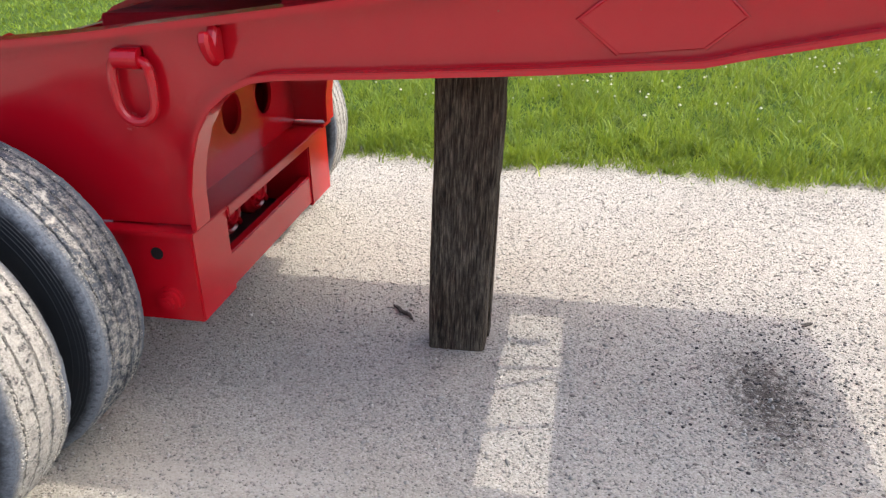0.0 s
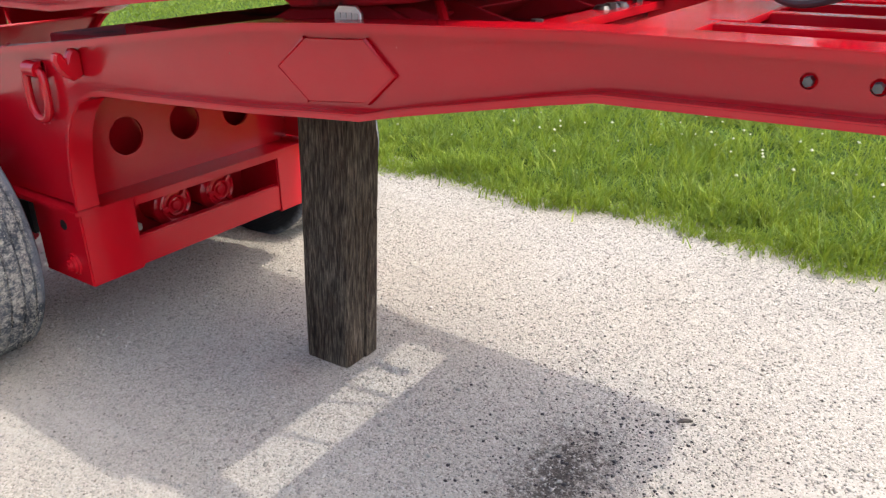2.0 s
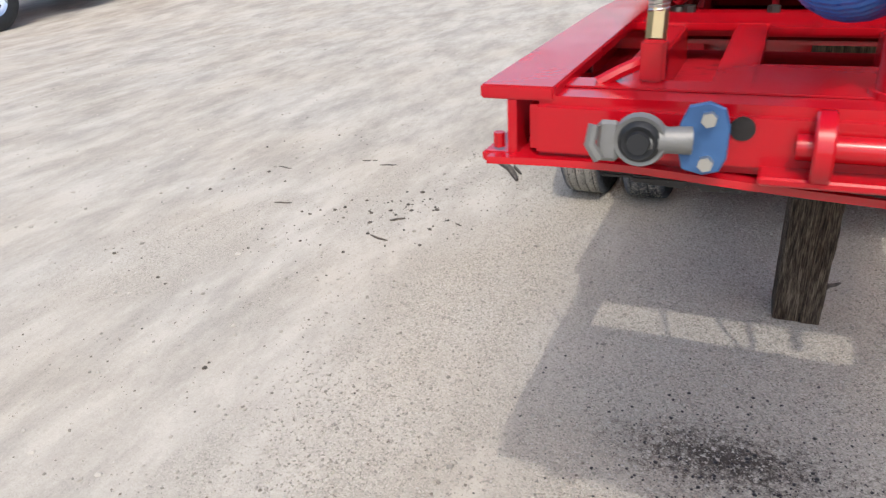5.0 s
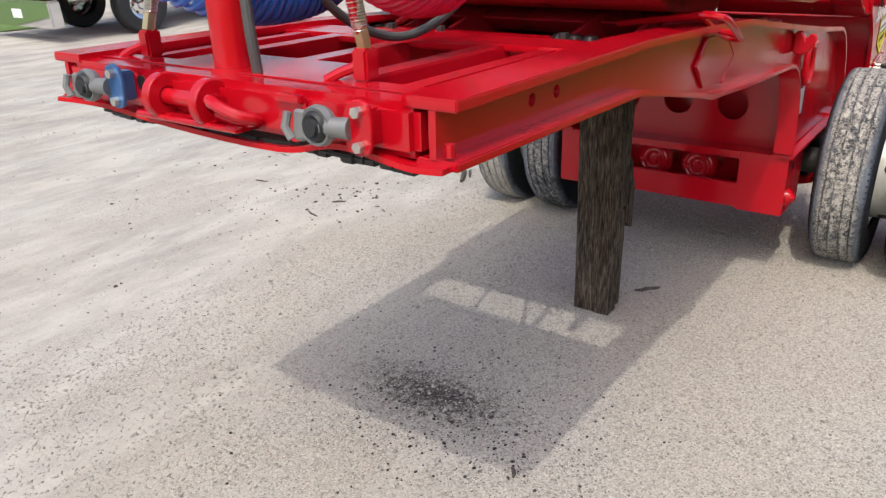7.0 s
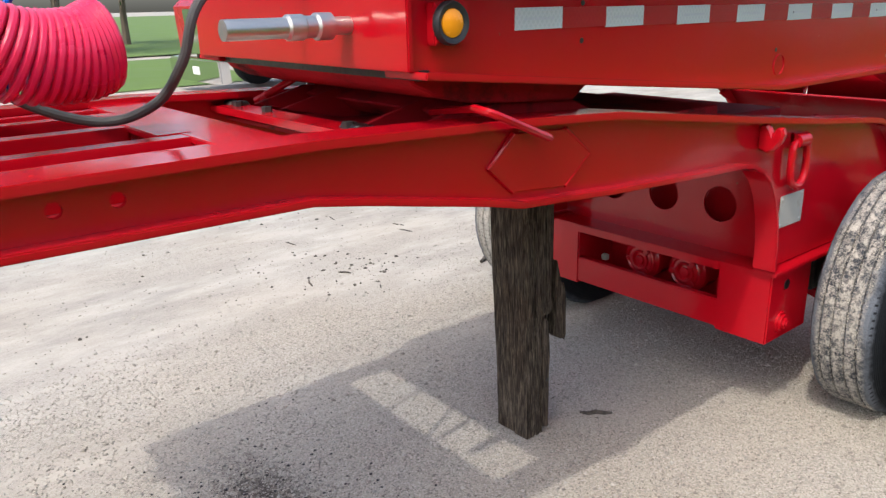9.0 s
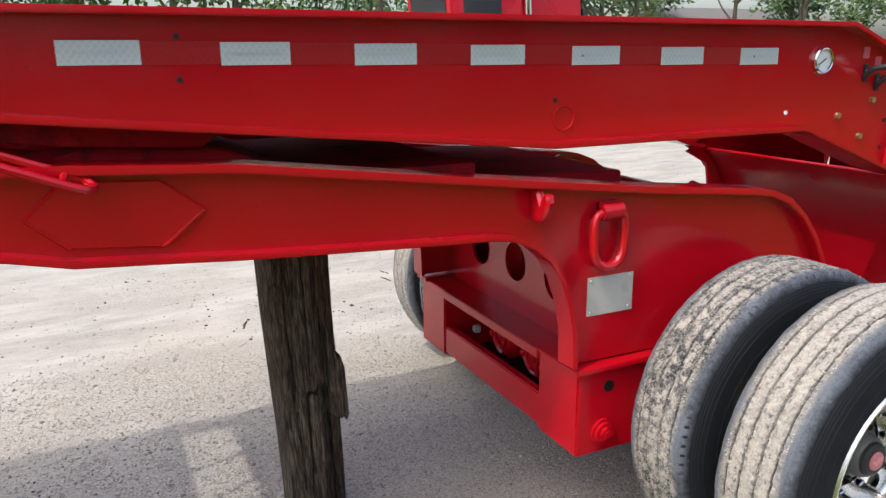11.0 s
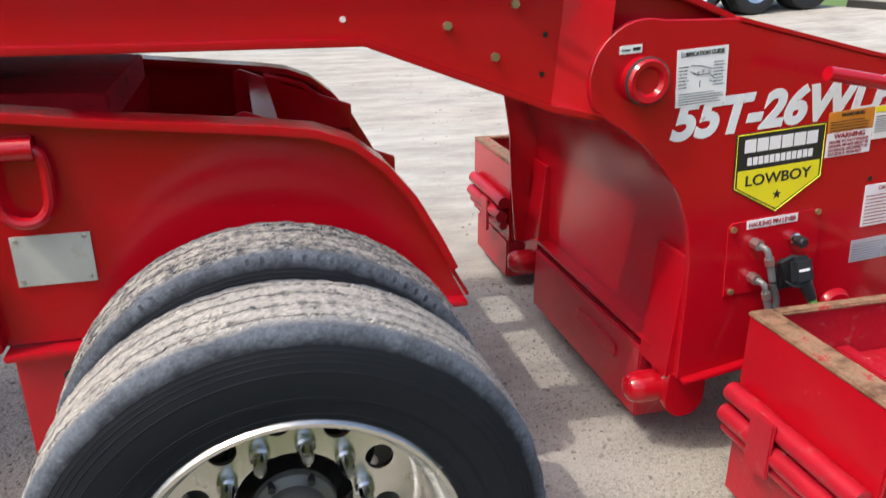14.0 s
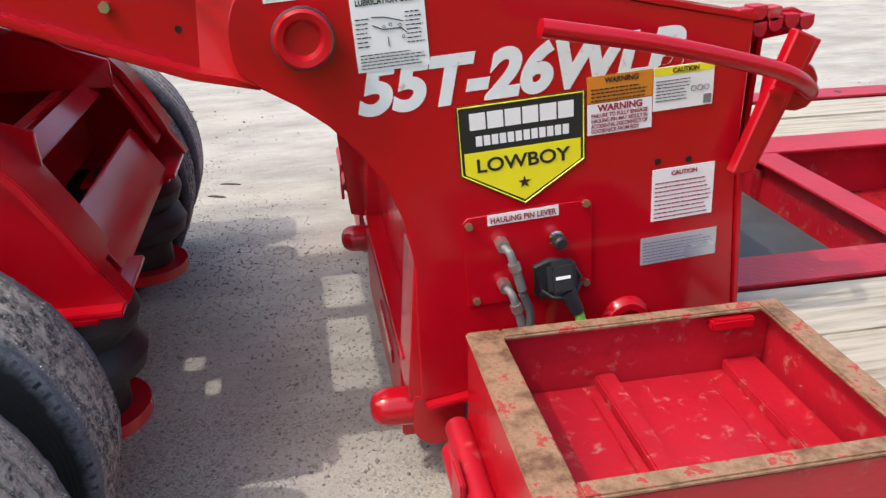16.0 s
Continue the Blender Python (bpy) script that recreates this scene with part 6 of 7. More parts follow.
# ---- open tool trays beside the head ----
def build_tray(s):
    t = thing("tool_tray", "open red steel tray with rusty rim beside the trailer head", "tool box", group="trays beside the trailer head")
    X0, X1, Y0, Y1, Z0, Z1 = (2.665, 3.37, 0.79, 1.285, 0.24, 0.60) if s < 0 else (2.565, 3.37, 0.79, 1.345, 0.24, 0.61)
    shift = X0 - 2.665

    def bx(name, x0, x1, y0, y1, z0, z1, m, w=0.004, label=""):
        return part(name, box(x0, x1, min(s * y0, s * y1), max(s * y0, s * y1), z0, z1, w), m, t, label)

    bx("front_wall", X0, X0 + 0.012, Y0, Y1, Z0, Z1 - 0.004, RED)
    bx("rear_wall", X1 - 0.012, X1, Y0, Y1, Z0, Z1 - 0.004, RED_OLD)
    bx("inner_wall", X0 + 0.012, X1 - 0.012, Y0, Y0 + 0.012, Z0, Z1 - 0.004, RED_OLD)
    bx("outer_wall", X0 + 0.012, X1 - 0.012, Y1 - 0.012, Y1, Z0, Z1 - 0.004, RED_OLD)
    bx("tray_floor", X0 + 0.012, X1 - 0.012, Y0 + 0.012, Y1 - 0.012, 0.43, 0.442, RED_OLD)
    bx("rim", X0 - 0.004, X0 + 0.07, Y0 - 0.004, Y1 + 0.004, Z1 - 0.006, Z1 + 0.006, RUST, label="rusty steel rim")
    bx("rim", X1 - 0.05, X1 + 0.004, Y0 - 0.004, Y1 + 0.004, Z1 - 0.006, Z1 + 0.006, RUST)
    bx("rim", X0 + 0.07, X1 - 0.05, Y0 - 0.004, Y0 + 0.03, Z1 - 0.006, Z1 + 0.006, RUST)
    bx("rim", X0 + 0.07, X1 - 0.05, Y1 - 0.035, Y1 + 0.004, Z1 - 0.006, Z1 + 0.006, RUST)
    bx("floor_rib", 2.95, 2.995, Y0 + 0.012, Y1 - 0.012, 0.442, 0.470, RED_OLD)
    bx("floor_strip", 2.925, 2.947, Y0 + 0.06, Y1 - 0.012, 0.442, 0.452, RED_OLD, 0.002)
    bx("floor_step", 3.255, 3.336, Y0 + 0.012, Y1 - 0.012, 0.442, 0.470, RED_OLD)
    bx("floor_seam", 3.205, 3.211, Y0 + 0.04, Y1 - 0.012, 0.442, 0.447, RED_OLD, 0.001)
    # drain hole shade painted as a black disc on the floor
    part("floor_hole", cyl((3.03, s * 1.15, 0.441), (3.03, s * 1.15, 0.4435), 0.010, 9), GREASE_SHADE, t)
    bx("latch", 3.20, 3.30, Y0 + 0.012, Y0 + 0.045, 0.565, 0.59, RED)
    # stacked round bars and a step at the front
    for k, (x, z) in enumerate(((2.64, 0.375), (2.63, 0.31), (2.64, 0.265))):
        part("round_bar", cyl((x + shift, s * 0.80, z - shift * 0.5), (x + shift, s * 1.27, z - shift * 0.5), 0.028 if k < 2 else 0.02, 14, 0.004), RED_OLD, t)
    bx("bar_strap", 2.60 + shift, 2.612 + shift, 0.93, 1.02, 0.25, 0.41, RED_OLD)
    bx("step_block", 2.66 + shift, 3.35, 0.80, 1.26, 0.055, 0.24, RED_OLD, 0.008)
    return t


build_tray(-1)
build_tray(1)

# ---- distance: lawn, trees, house, parked truck and trailer ----
LAWN = mat("mown_lawn", (0.10, 0.17, 0.035), 0.9, 0, 0.25, 0.6, 0.4, 30)
TRUCKRED = mat("truck_red_paint", (0.42, 0.006, 0.02), 0.3, 0, 0.06, 1, coat=0.4)
BARK = mat("tree_bark", (0.13, 0.10, 0.075), 0.9, 0, 0.3, 4, 0.5, 20)
FOLIAGE = mat("tree_foliage", (0.055, 0.105, 0.022), 0.75, 0, 0.5, 0.9)
WALLWHITE = mat("pale_house_wall", (0.55, 0.53, 0.48), 0.8, 0, 0.1, 0.5)
ROOFGREY = mat("grey_shingle_roof", (0.16, 0.15, 0.14), 0.9, 0, 0.2, 2)
GLASSDARK = mat("dark_window_glass", (0.03, 0.035, 0.04), 0.08, 0, 0.1, 2)


def build_lawn():
    b = bmesh.new()
    xs = [-200, -60, -30, -20, -12, -8, -4, 0, 3, 6, 10, 20, 40, 80, 200]
    grid = [[b.verts.new((x, y0 + (0.5 * noise.noise((x * 0.2, 2, 0)) if k == 0 else 0), z)) for x in xs] for k, (y0, z) in enumerate(((14.6, 0.02), (15.2, 0.05), (24, 0.06), (24.2, 0.055)))]
    for r, s in zip(grid, grid[1:]):
        for i in range(len(xs) - 1):
            b.faces.new((r[i], r[i + 1], s[i + 1], s[i]))
    grid = [[b.verts.new((x, y0, z)) for x in xs] for y0, z in ((26.5, 0.05), (40, 0.08), (200, 0.3))]
    for r, s in zip(grid, grid[1:]):
        for i in range(len(xs) - 1):
            b.faces.new((r[i], r[i + 1], s[i + 1], s[i]))
    tagged(part("lawn", b, LAWN), "mown green lawn beyond the gravel lot", "ground", kind="structure")


def build_tree(x, y, h, w, seed):
    rr = random.Random(seed)
    t = thing("tree", "leafy green tree with a slim grey trunk", "tree", pose(x, y, 0), group="trees beyond the lot")
    top = (rr.uniform(-0.4, 0.4), rr.uniform(-0.4, 0.4), h * 0.75)
    b = tube(curve_pts([(0, 0, 0), (0.1 * rr.random(), 0.1, h * 0.3), top], 4), 0.15, 7, rs=[0.20 - 0.015 * i for i in range(9)])
    tips = []
    for k in range(6):
        a, z = rr.uniform(0, 6.28), h * rr.uniform(0.28, 0.6)
        tip = (math.cos(a) * w * 0.7, math.sin(a) * w * 0.7, z + h * rr.uniform(0.1, 0.25))
        b = tube([(0.05, 0.05, z), ((tip[0]) * 0.5, tip[1] * 0.5, z + 0.2 * h * 0.5), tip], 0.05, 5, bm=b, rs=[0.08, 0.055, 0.02])
        tips.append(tip)
    part("trunk", b, BARK, t)
    vs, fs = [], []
    clumps = [(Vector(p), w * rr.uniform(0.35, 0.5)) for p in tips] + [(Vector((rr.uniform(-w, w) * 0.6, rr.uniform(-w, w) * 0.6, h * rr.uniform(0.4, 0.95))), w * rr.uniform(0.3, 0.5)) for _ in range(7)]
    for c, r in clumps:
        for _ in range(95):
            d = Vector((rr.gauss(0, 1), rr.gauss(0, 1), rr.gauss(0, 0.75))) * r * 0.6
            p = c + d
            if p.z < h * 0.2:
                continue
            s = rr.uniform(0.10, 0.22)
            u = Vector((rr.gauss(0, 1), rr.gauss(0, 1), rr.gauss(0, 1))).normalized() * s
            v = u.orthogonal().normalized() * s * 0.7
            i = len(vs)
            vs += [p - u, p + v, p + u, p - v]
            fs.append((i, i + 1, i + 2, i + 3))
    me = bpy.data.meshes.new("crown")
    me.from_pydata(vs, [], fs)
    me.materials.append(FOLIAGE)
    o = new("crown", me)
    o.parent = t


build_lawn()
rt = random.Random(21)
for i in range(20):
    build_tree(-6 + 3.1 * i + rt.uniform(-1, 1), 33 + rt.uniform(-3, 8), rt.uniform(7, 10), rt.uniform(2.0, 2.8), 100 + i)
for i in range(26):
    # unseen wood edge across the meadow, added to darken reflections in the red sides
    build_tree(-40 + 3.4 * i + rt.uniform(-1, 1), -34 + rt.uniform(-5, 3), rt.uniform(9, 13), rt.uniform(3.0, 3.8), 300 + i)
def build_reflection_hedge():
    # unseen hedge below the crowns, added to keep bright sky out of paint reflections
    rr = random.Random(61)
    vs, fs = [], []
    for _ in range(11000):
        x = rr.uniform(-48, 54)
        top = 3.2 + 1.6 * noise.noise((x * 0.35, 1, 4)) + 0.8 * noise.noise((x * 1.3, 2, 4))
        p = Vector((x, -33 + rr.gauss(0, 1.2), rr.uniform(0.05, top)))
        u = Vector((rr.gauss(0, 1), rr.gauss(0, 1), rr.gauss(0, 1))).normalized() * rr.uniform(0.18, 0.42)
        v = u.orthogonal().normalized() * u.length * 0.7
        i = len(vs)
        vs += [p - u, p + v, p + u, p - v]
        fs.append((i, i + 1, i + 2, i + 3))
    me = bpy.data.meshes.new("reflection_hedge")
    me.from_pydata(vs, [], fs)
    me.materials.append(FOLIAGE)
    tagged(new("reflection_hedge", me), "unseen dense green hedge added to block the low sky in reflections", "bushes", kind="stuff")


build_reflection_hedge()
for i in range(6):
    build_tree(-30 + 4.5 * i, 48 + rt.uniform(-3, 6), rt.uniform(7, 9), 2.6, 200 + i)


def build_house():
    h = thing("house", "pale single-storey house with white porch posts", "house", pose(44, 42, 0))
    part("wall", box(-7, 7, -3, 3, 0, 3.0), WALLWHITE, h)
    b = plate([(-3.6, 2.95), (3.6, 2.95), (0, 4.6)], [], -7.4, 7.4, axis="x")
    part("roof", b, ROOFGREY, h)
    for k in range(4):
        x = -5.2 + 3.4 * k
        w = part("window", box(x - 0.55, x + 0.55, -3.05, -2.98, 1.0, 2.2), WHITE, h)
        part("pane", box(x - 0.47, x + 0.47, -3.06, -3.04, 1.08, 2.12), GLASSDARK, w)
        part("porch_post", box(x - 1.75, x - 1.6, -4.1, -3.95, 0, 2.9), WHITE, h)
    part("porch_roof", box(-7.2, 7.2, -4.3, -3.0, 2.85, 2.98), ROOFGREY, h)


build_house()


def truck_wheel(parent, x, y, s, r=0.52, dual=False):
    w = part("wheel", moved(lathe([(0.0, -0.02), (0.06, -0.03), (0.10, -0.02), (0.12, 0.02), (0.2, 0.03), (0.24, 0.0), (0.27, -0.02), (0.30, -0.03), (0.30, 0.1)], 30), pose(0, 0, 0)), CHROME, parent, "chrome truck wheel")
    w.matrix_basis = pose(x, y, r, 0, 0, 0 if s < 0 else 180)
    wd = 0.58 if dual else 0.28
    part("tyre", lathe([(0.29, -0.03), (0.33, -0.045), (0.42, -0.05), (0.49, -0.03), (0.515, 0.0), (0.52, 0.03), (0.52, wd * 0.45), (0.49, wd * 0.48), (0.49, wd * 0.52), (0.52, wd * 0.55), (0.52, wd - 0.05), (0.49, wd), (0.3, wd)], 36), BLACK, w)
    # black discs paint the shade in the truck wheel's openings
    for k in range(8):
        a = radians(45 * k)
        part("hand_hole", cyl((0.2 * math.cos(a), 0.016, 0.2 * math.sin(a)), (0.2 * math.cos(a), 0.03, 0.2 * math.sin(a)), 0.03, 8), GREASE_SHADE, w)
    return w


def build_tractor():
    t = thing("tractor_truck", "parked red conventional tractor truck with chrome tank and bumper", "truck", pose(5.9, 11.75, 0) @ pose(0, 0, 0, 0, -3.5, 0) @ pose(-5.9, 0, 0))
    part("bumper", box(4.10, 4.32, 0.0, 2.45, 0.35, 0.80, 0.03), CHROME, t, "wide chrome bumper")
    part("number_plate", box(4.09, 4.10, 0.95, 1.25, 0.50, 0.65), WHITE, t)
    part("hood", plate([(4.35, 0.85), (4.35, 1.75), (4.6, 1.95), (6.7, 2.1), (6.7, 0.9), (6.55, 0.9), (6.45, 1.15), (6.2, 1.35), (5.9, 1.42), (5.6, 1.35), (5.35, 1.15), (5.25, 0.85)], [], 0.03, 2.4, w=0.03), TRUCKRED, t)
    part("fender_lip", tube([(5.2, 0.02, 0.8), (5.32, 0.0, 1.18), (5.58, 0.0, 1.40), (5.9, 0.0, 1.48), (6.22, 0.0, 1.40), (6.48, 0.0, 1.18), (6.6, 0.02, 0.8)], 0.05, 10), TRUCKRED, t)
    part("grille", box(4.31, 4.35, 0.6, 1.85, 0.85, 1.7, 0.01), CHROME, t)
    part("cab", box(6.72, 8.4, 0.1, 2.35, 0.75, 2.85, 0.06), TRUCKRED, t)
    part("door", box(6.85, 7.95, 0.08, 0.11, 0.95, 2.7, 0.01), TRUCKRED, t)
    part("door_window", box(6.98, 7.85, 0.07, 0.085, 1.85, 2.6), GLASSDARK, t)
    part("door_handle", box(7.75, 7.9, 0.04, 0.08, 1.5, 1.55, 0.01), CHROME, t)
    part("windscreen", box(6.70, 6.725, 0.35, 2.1, 2.1, 2.7), GLASSDARK, t)
    part("sleeper", box(8.4, 9.9, 0.15, 2.3, 0.85, 3.0, 0.06), TRUCKRED, t)
    part("air_cleaner", cyl((6.62, -0.02, 1.3), (6.62, -0.02, 2.1), 0.16, 18, 0.03), CHROME, t)
    part("exhaust_stack", cyl((8.42, -0.02, 0.75), (8.42, -0.02, 3.6), 0.075, 16), CHROME, t)
    part("battery_box", box(7.2, 8.05, -0.05, 0.4, 0.45, 0.85, 0.02), CHROME, t)
    sg = part("sign_panel", box(7.22, 8.03, -0.065, -0.052, 0.47, 0.80), WHITE, t, "white sign panel on the step box")
    b = box(7.28, 7.95, -0.068, -0.064, 0.62, 0.70)
    b = box(7.40, 7.85, -0.068, -0.064, 0.53, 0.57, bm=b)
    part("sign_bar", b, INK, sg)
    part("step", box(7.2, 8.05, -0.08, 0.1, 0.87, 0.91, 0.01), CHROME, t)
    part("mud_flap", box(7.9, 8.2, 0.05, 0.08, 0.12, 0.45), BLACK, t)
    tank = part("fuel_tank", cyl((8.52, 0.28, 0.78), (9.72, 0.28, 0.78), 0.33, 32, 0.03), CHROME, t, "chrome cylindrical fuel tank")
    for x in (8.72, 9.52):
        part("tank_strap", cyl((x, 0.28, 0.78), (x + 0.06, 0.28, 0.78), 0.337, 32), DARK, tank)
    part("tank_step", box(8.6, 9.65, -0.08, 0.05, 1.05, 1.10, 0.01), CHROME, t)
    part("frame_rail", box(4.4, 14.2, 0.75, 0.85, 0.72, 0.98), DARK, t)
    part("frame_rail", box(4.4, 14.2, 1.6, 1.7, 0.72, 0.98), DARK, t)
    part("undercarriage", box(8.3, 14.0, 0.35, 2.1, 0.45, 0.72), DARK, t)
    part("rear_deck", box(9.9, 14.2, 0.0, 2.4, 1.16, 1.24, 0.01), TRUCKRED, t)
    part("quarter_fender", plate([(9.72, 0.85), (9.92, 0.85), (10.15, 1.16), (14.2, 1.16), (14.2, 1.24), (10.1, 1.24)], [], -0.02, 0.6, w=0.01), TRUCKRED, t)
    part("headboard", box(9.95, 10.05, 0.2, 2.2, 1.24, 2.2), DARK, t)
    truck_wheel(t, 5.9, 0.05, -1)
    truck_wheel(t, 5.9, 2.35, 1)
    for x in (10.45, 11.84, 13.13):
        truck_wheel(t, x, 0.05, -1, dual=True)
        truck_wheel(t, x, 2.35, 1, dual=True)


build_tractor()


def build_black_trailer():
    t = thing("black_trailer", "parked black lowboy trailer with red and white tape", "trailer", pose(-3.65, 9.35, -0.15))
    part("deck_frame", box(17.6, 27.0, 0.05, 2.35, 0.42, 0.78, 0.02), DARK, t)
    part("deck_top", box(17.7, 27.0, 0.0, 2.4, 0.78, 0.83, 0.01), mat("pale_deck_boards", (0.42, 0.40, 0.36), 0.8, 0, 0.2, 3), t)
    for k in range(26):
        part("tape", box(17.75 + 0.36 * k, 17.93 + 0.36 * k, 0.035, 0.045, 0.47, 0.52), WHITE if k % 2 else TAPE_RED, t)
    for k in range(14):
        part("side_rib", box(17.8 + 0.65 * k, 17.87 + 0.65 * k, 0.02, 0.06, 0.5, 0.76), DARK, t)
    part("hand_rail", tube([(17.7, 0.1, 0.83), (17.7, 0.1, 1.5), (22.0, 0.1, 1.5), (22.0, 0.1, 0.83)], 0.03, 8), DARK, t)
    for x in (24.2, 25.5):
        truck_wheel(t, x, 0.0, -1, 0.48)


build_black_trailer()


def build_gate():
    g = thing("pipe_rail", "dark steel pipe rail standing on the lawn", "fence", pose(-0.35, 19.0, 0))
    part("post", cyl((0, 0, 0), (0, 0, 1.5), 0.045, 10), DARK, g)
    part("post", cyl((-3.2, 0, 0), (-3.2, 0, 1.5), 0.045, 10), DARK, g)
    part("rail", cyl((-3.25, 0, 1.52), (0.05, 0, 1.52), 0.04, 10), DARK, g)


build_gate()

# ---- hoses, pipe and cables at the front of the dolly ----
part("stand_pipe", cyl((-1.69, 0.035, 1.325), (-1.69, 0.045, 2.12), 0.039, 24, 0.004), RED, dolly, "upright red pipe")
part("pipe_collar", cyl((-1.69, 0.035, 1.33), (-1.69, 0.035, 1.342), 0.048, 24, 0.003), RED, dolly)


def build_riser(y, lean, label):
    """Elbow block, fitting and spring-guarded hose rising from the tray."""
    h = thing("air_hose", label, "air hose", pose(-1.66, y, 1.334), group="hoses at the dolly front")
    part("elbow_block", box(-0.02, 0.02, -0.018, 0.018, 0.0, 0.062, 0.005), RED, h)
    part("elbow_arm", tube([(0.0, 0.01, 0.03), (-0.02, 0.045, 0.016), (-0.03, 0.075, 0.0)], 0.010, 8), RED, h)
    part("fitting", cyl((0, 0, 0.06), (lean * 0.1, 0, 0.10), 0.015, 6, 0.002), BRASS, h)
    ring = [(lean * (0.1 + 0.002 * k / 2) + 0.013 * math.cos(k * 0.7), 0.013 * math.sin(k * 0.7), 0.098 + 0.0006 * k) for k in range(130)]
    b = tube(ring, 0.0032, 5)
    part("spring_guard", b, STEEL, h, "steel spring guard")
    pts = curve_pts([(lean * 0.1, 0, 0.09), (lean * 0.4, 0, 0.2), (lean * 0.9, 0.0, 0.42), (lean * 1.0, 0.02, 0.7), (lean * 0.6, 0.05, 1.1)], 6)
    part("hose_line", tube(pts, 0.0115, 10), RED, h)
    coil = []
    for k in range(260):
        f = k / 259 * 0.45
        i = min(int(f * (len(pts) - 1)), len(pts) - 2)
        p = pts[i].lerp(pts[i + 1], f * (len(pts) - 1) - i)
        a = k * 0.55
        coil.append((p[0] + 0.0125 * math.cos(a), p[1] + 0.0125 * math.sin(a), p[2]))
    part("wire_wrap", tube(coil, 0.0012, 4), STEEL, h)


build_riser(-0.305, -0.10, "red air hose in a steel spring on the dolly tray")
build_riser(0.36, 0.12, "red air hose on a bent elbow at the tray edge")


def build_coil(name, label, line, r, rh, turns, material, slant, tail):
    """A coiled air hose that hangs along a sagging line."""
    pts = curve_pts(line, 40)
    n = turns * 22
    out = []
    for k in range(n):
        f = k / (n - 1) * (len(pts) - 1)
        i = min(int(f), len(pts) - 2)
        c = pts[i].lerp(pts[i + 1], f - i)
        d = (pts[i + 1] - pts[i]).normalized()
        u = Vector((0, 0, 1))
        u = (u - d * u.dot(d)).normalized()
        s = d.cross(u)
        a = 6.28318 * k / 22
        out.append(c + u * r * math.cos(a) + s * r * math.sin(a) + d * slant * math.cos(a))
    h = thing(name, label, "air hose", group="coiled air hoses")
    part("hose_coil", tube(out, rh, 8), material, h)
    end = curve_pts([out[-1]] + [Vector(p) for p in tail], 6)
    part("hose_tail", tube(end, rh, 8), material, h)
    part("hose_fitting", cyl(end[-1], end[-1] + (end[-1] - end[-2]).normalized() * 0.06, 0.014, 8, 0.002), BRASS, h, "brass end fitting")


build_coil("coiled_air_hose", "blue coiled air hose hanging over the dolly tray", [(-2.0, 0.20, 1.78), (-1.80, 0.16, 1.60), (-1.60, 0.115, 1.505), (-1.46, 0.085, 1.497), (-1.36, 0.065, 1.525)], 0.083, 0.0085, 34, BLUE, 0.02, [(-1.325, 0.06, 1.68), (-1.31, 0.055, 1.85), (-1.29, 0.05, 2.1)])
build_coil("coiled_air_hose", "red coiled air hose hanging over the dolly tray", [(-1.72, -0.22, 1.70), (-1.57, -0.225, 1.585), (-1.43, -0.22, 1.518), (-1.32, -0.21, 1.507), (-1.255, -0.20, 1.525)], 0.083, 0.0088, 27, COILRED, 0.02, [(-1.24, -0.19, 1.68), (-1.24, -0.17, 1.85), (-1.24, -0.15, 2.1)])
ob = part("rubber_cable", tube(curve_pts([(-1.70, -0.05, 1.335), (-1.705, -0.045, 1.45), (-1.68, -0.02, 1.6), (-1.55, 0.02, 1.58), (-1.40, 0.0, 1.42), (-1.24, -0.03, 1.352), (-1.13, -0.09, 1.385), (-1.08, -0.16, 1.48), (-1.02, -0.18, 1.62), (-0.76, -0.15, 1.78)], 8), 0.0115, 10), HOSE)
tagged(ob, "dark grey rubber cable looping over the dolly tray", "cable")
ob = part("nose_coupling", moved(lathe([(0.0, -0.30), (0.022, -0.30), (0.022, -0.16), (0.028, -0.155), (0.028, -0.12), (0.024, -0.115), (0.024, -0.09), (0.030, -0.085), (0.030, -0.05), (0.020, -0.045), (0.020, 0.0)], 18), pose(-0.755, -0.33, 1.545, 0, 0, -90)), STEEL, neck, "greasy steel hose coupling")
# clutter on the cross bar in front of the fifth wheel
part("under_plate", box(-0.70, -0.48, -0.535, 0.535, 1.245, 1.255), RED_GREASE_SHADE, dolly)
part("cross_bar", box(-0.75, -0.66, -0.535, 0.535, 1.272, 1.296, 0.004), RED, dolly)
for y in (-0.42, -0.22, 0.22, 0.42):
    part("bar_bolt", cyl((-0.705, y, 1.296), (-0.705, y, 1.312), 0.016, 6, 0.003), DARK, dolly)
random.seed(5)
for k in range(5):
    y = -0.30 + 0.05 * k
    part("grease_lump", moved(lathe([(0.0, 0.012), (0.02, 0.008), (0.03, -0.004)], 9), pose(-0.705 + random.uniform(-0.03, 0.03), y + (0.6 if k > 2 else 0), 1.298, 90, 0, 0)), GREASE_SHADE, dolly)
jw = part("jaw_plate", plate([(-0.41, 1.318), (-0.33, 1.318), (-0.33, 1.336), (-0.345, 1.352), (-0.395, 1.352), (-0.41, 1.336)], [], 0.50, 0.512, w=0.002), STEEL, dolly, "grey cast plate with raised marks")
for k in range(4):
    part("jaw_mark", box(-0.402 + 0.017 * k, -0.392 + 0.017 * k, 0.512, 0.514, 1.324, 1.336), PLATE, jw)
part("pan_strut", tube([(-0.62, 0.47, 1.30), (-0.46, 0.30, 1.42)], 0.012, 8), RED, dolly)


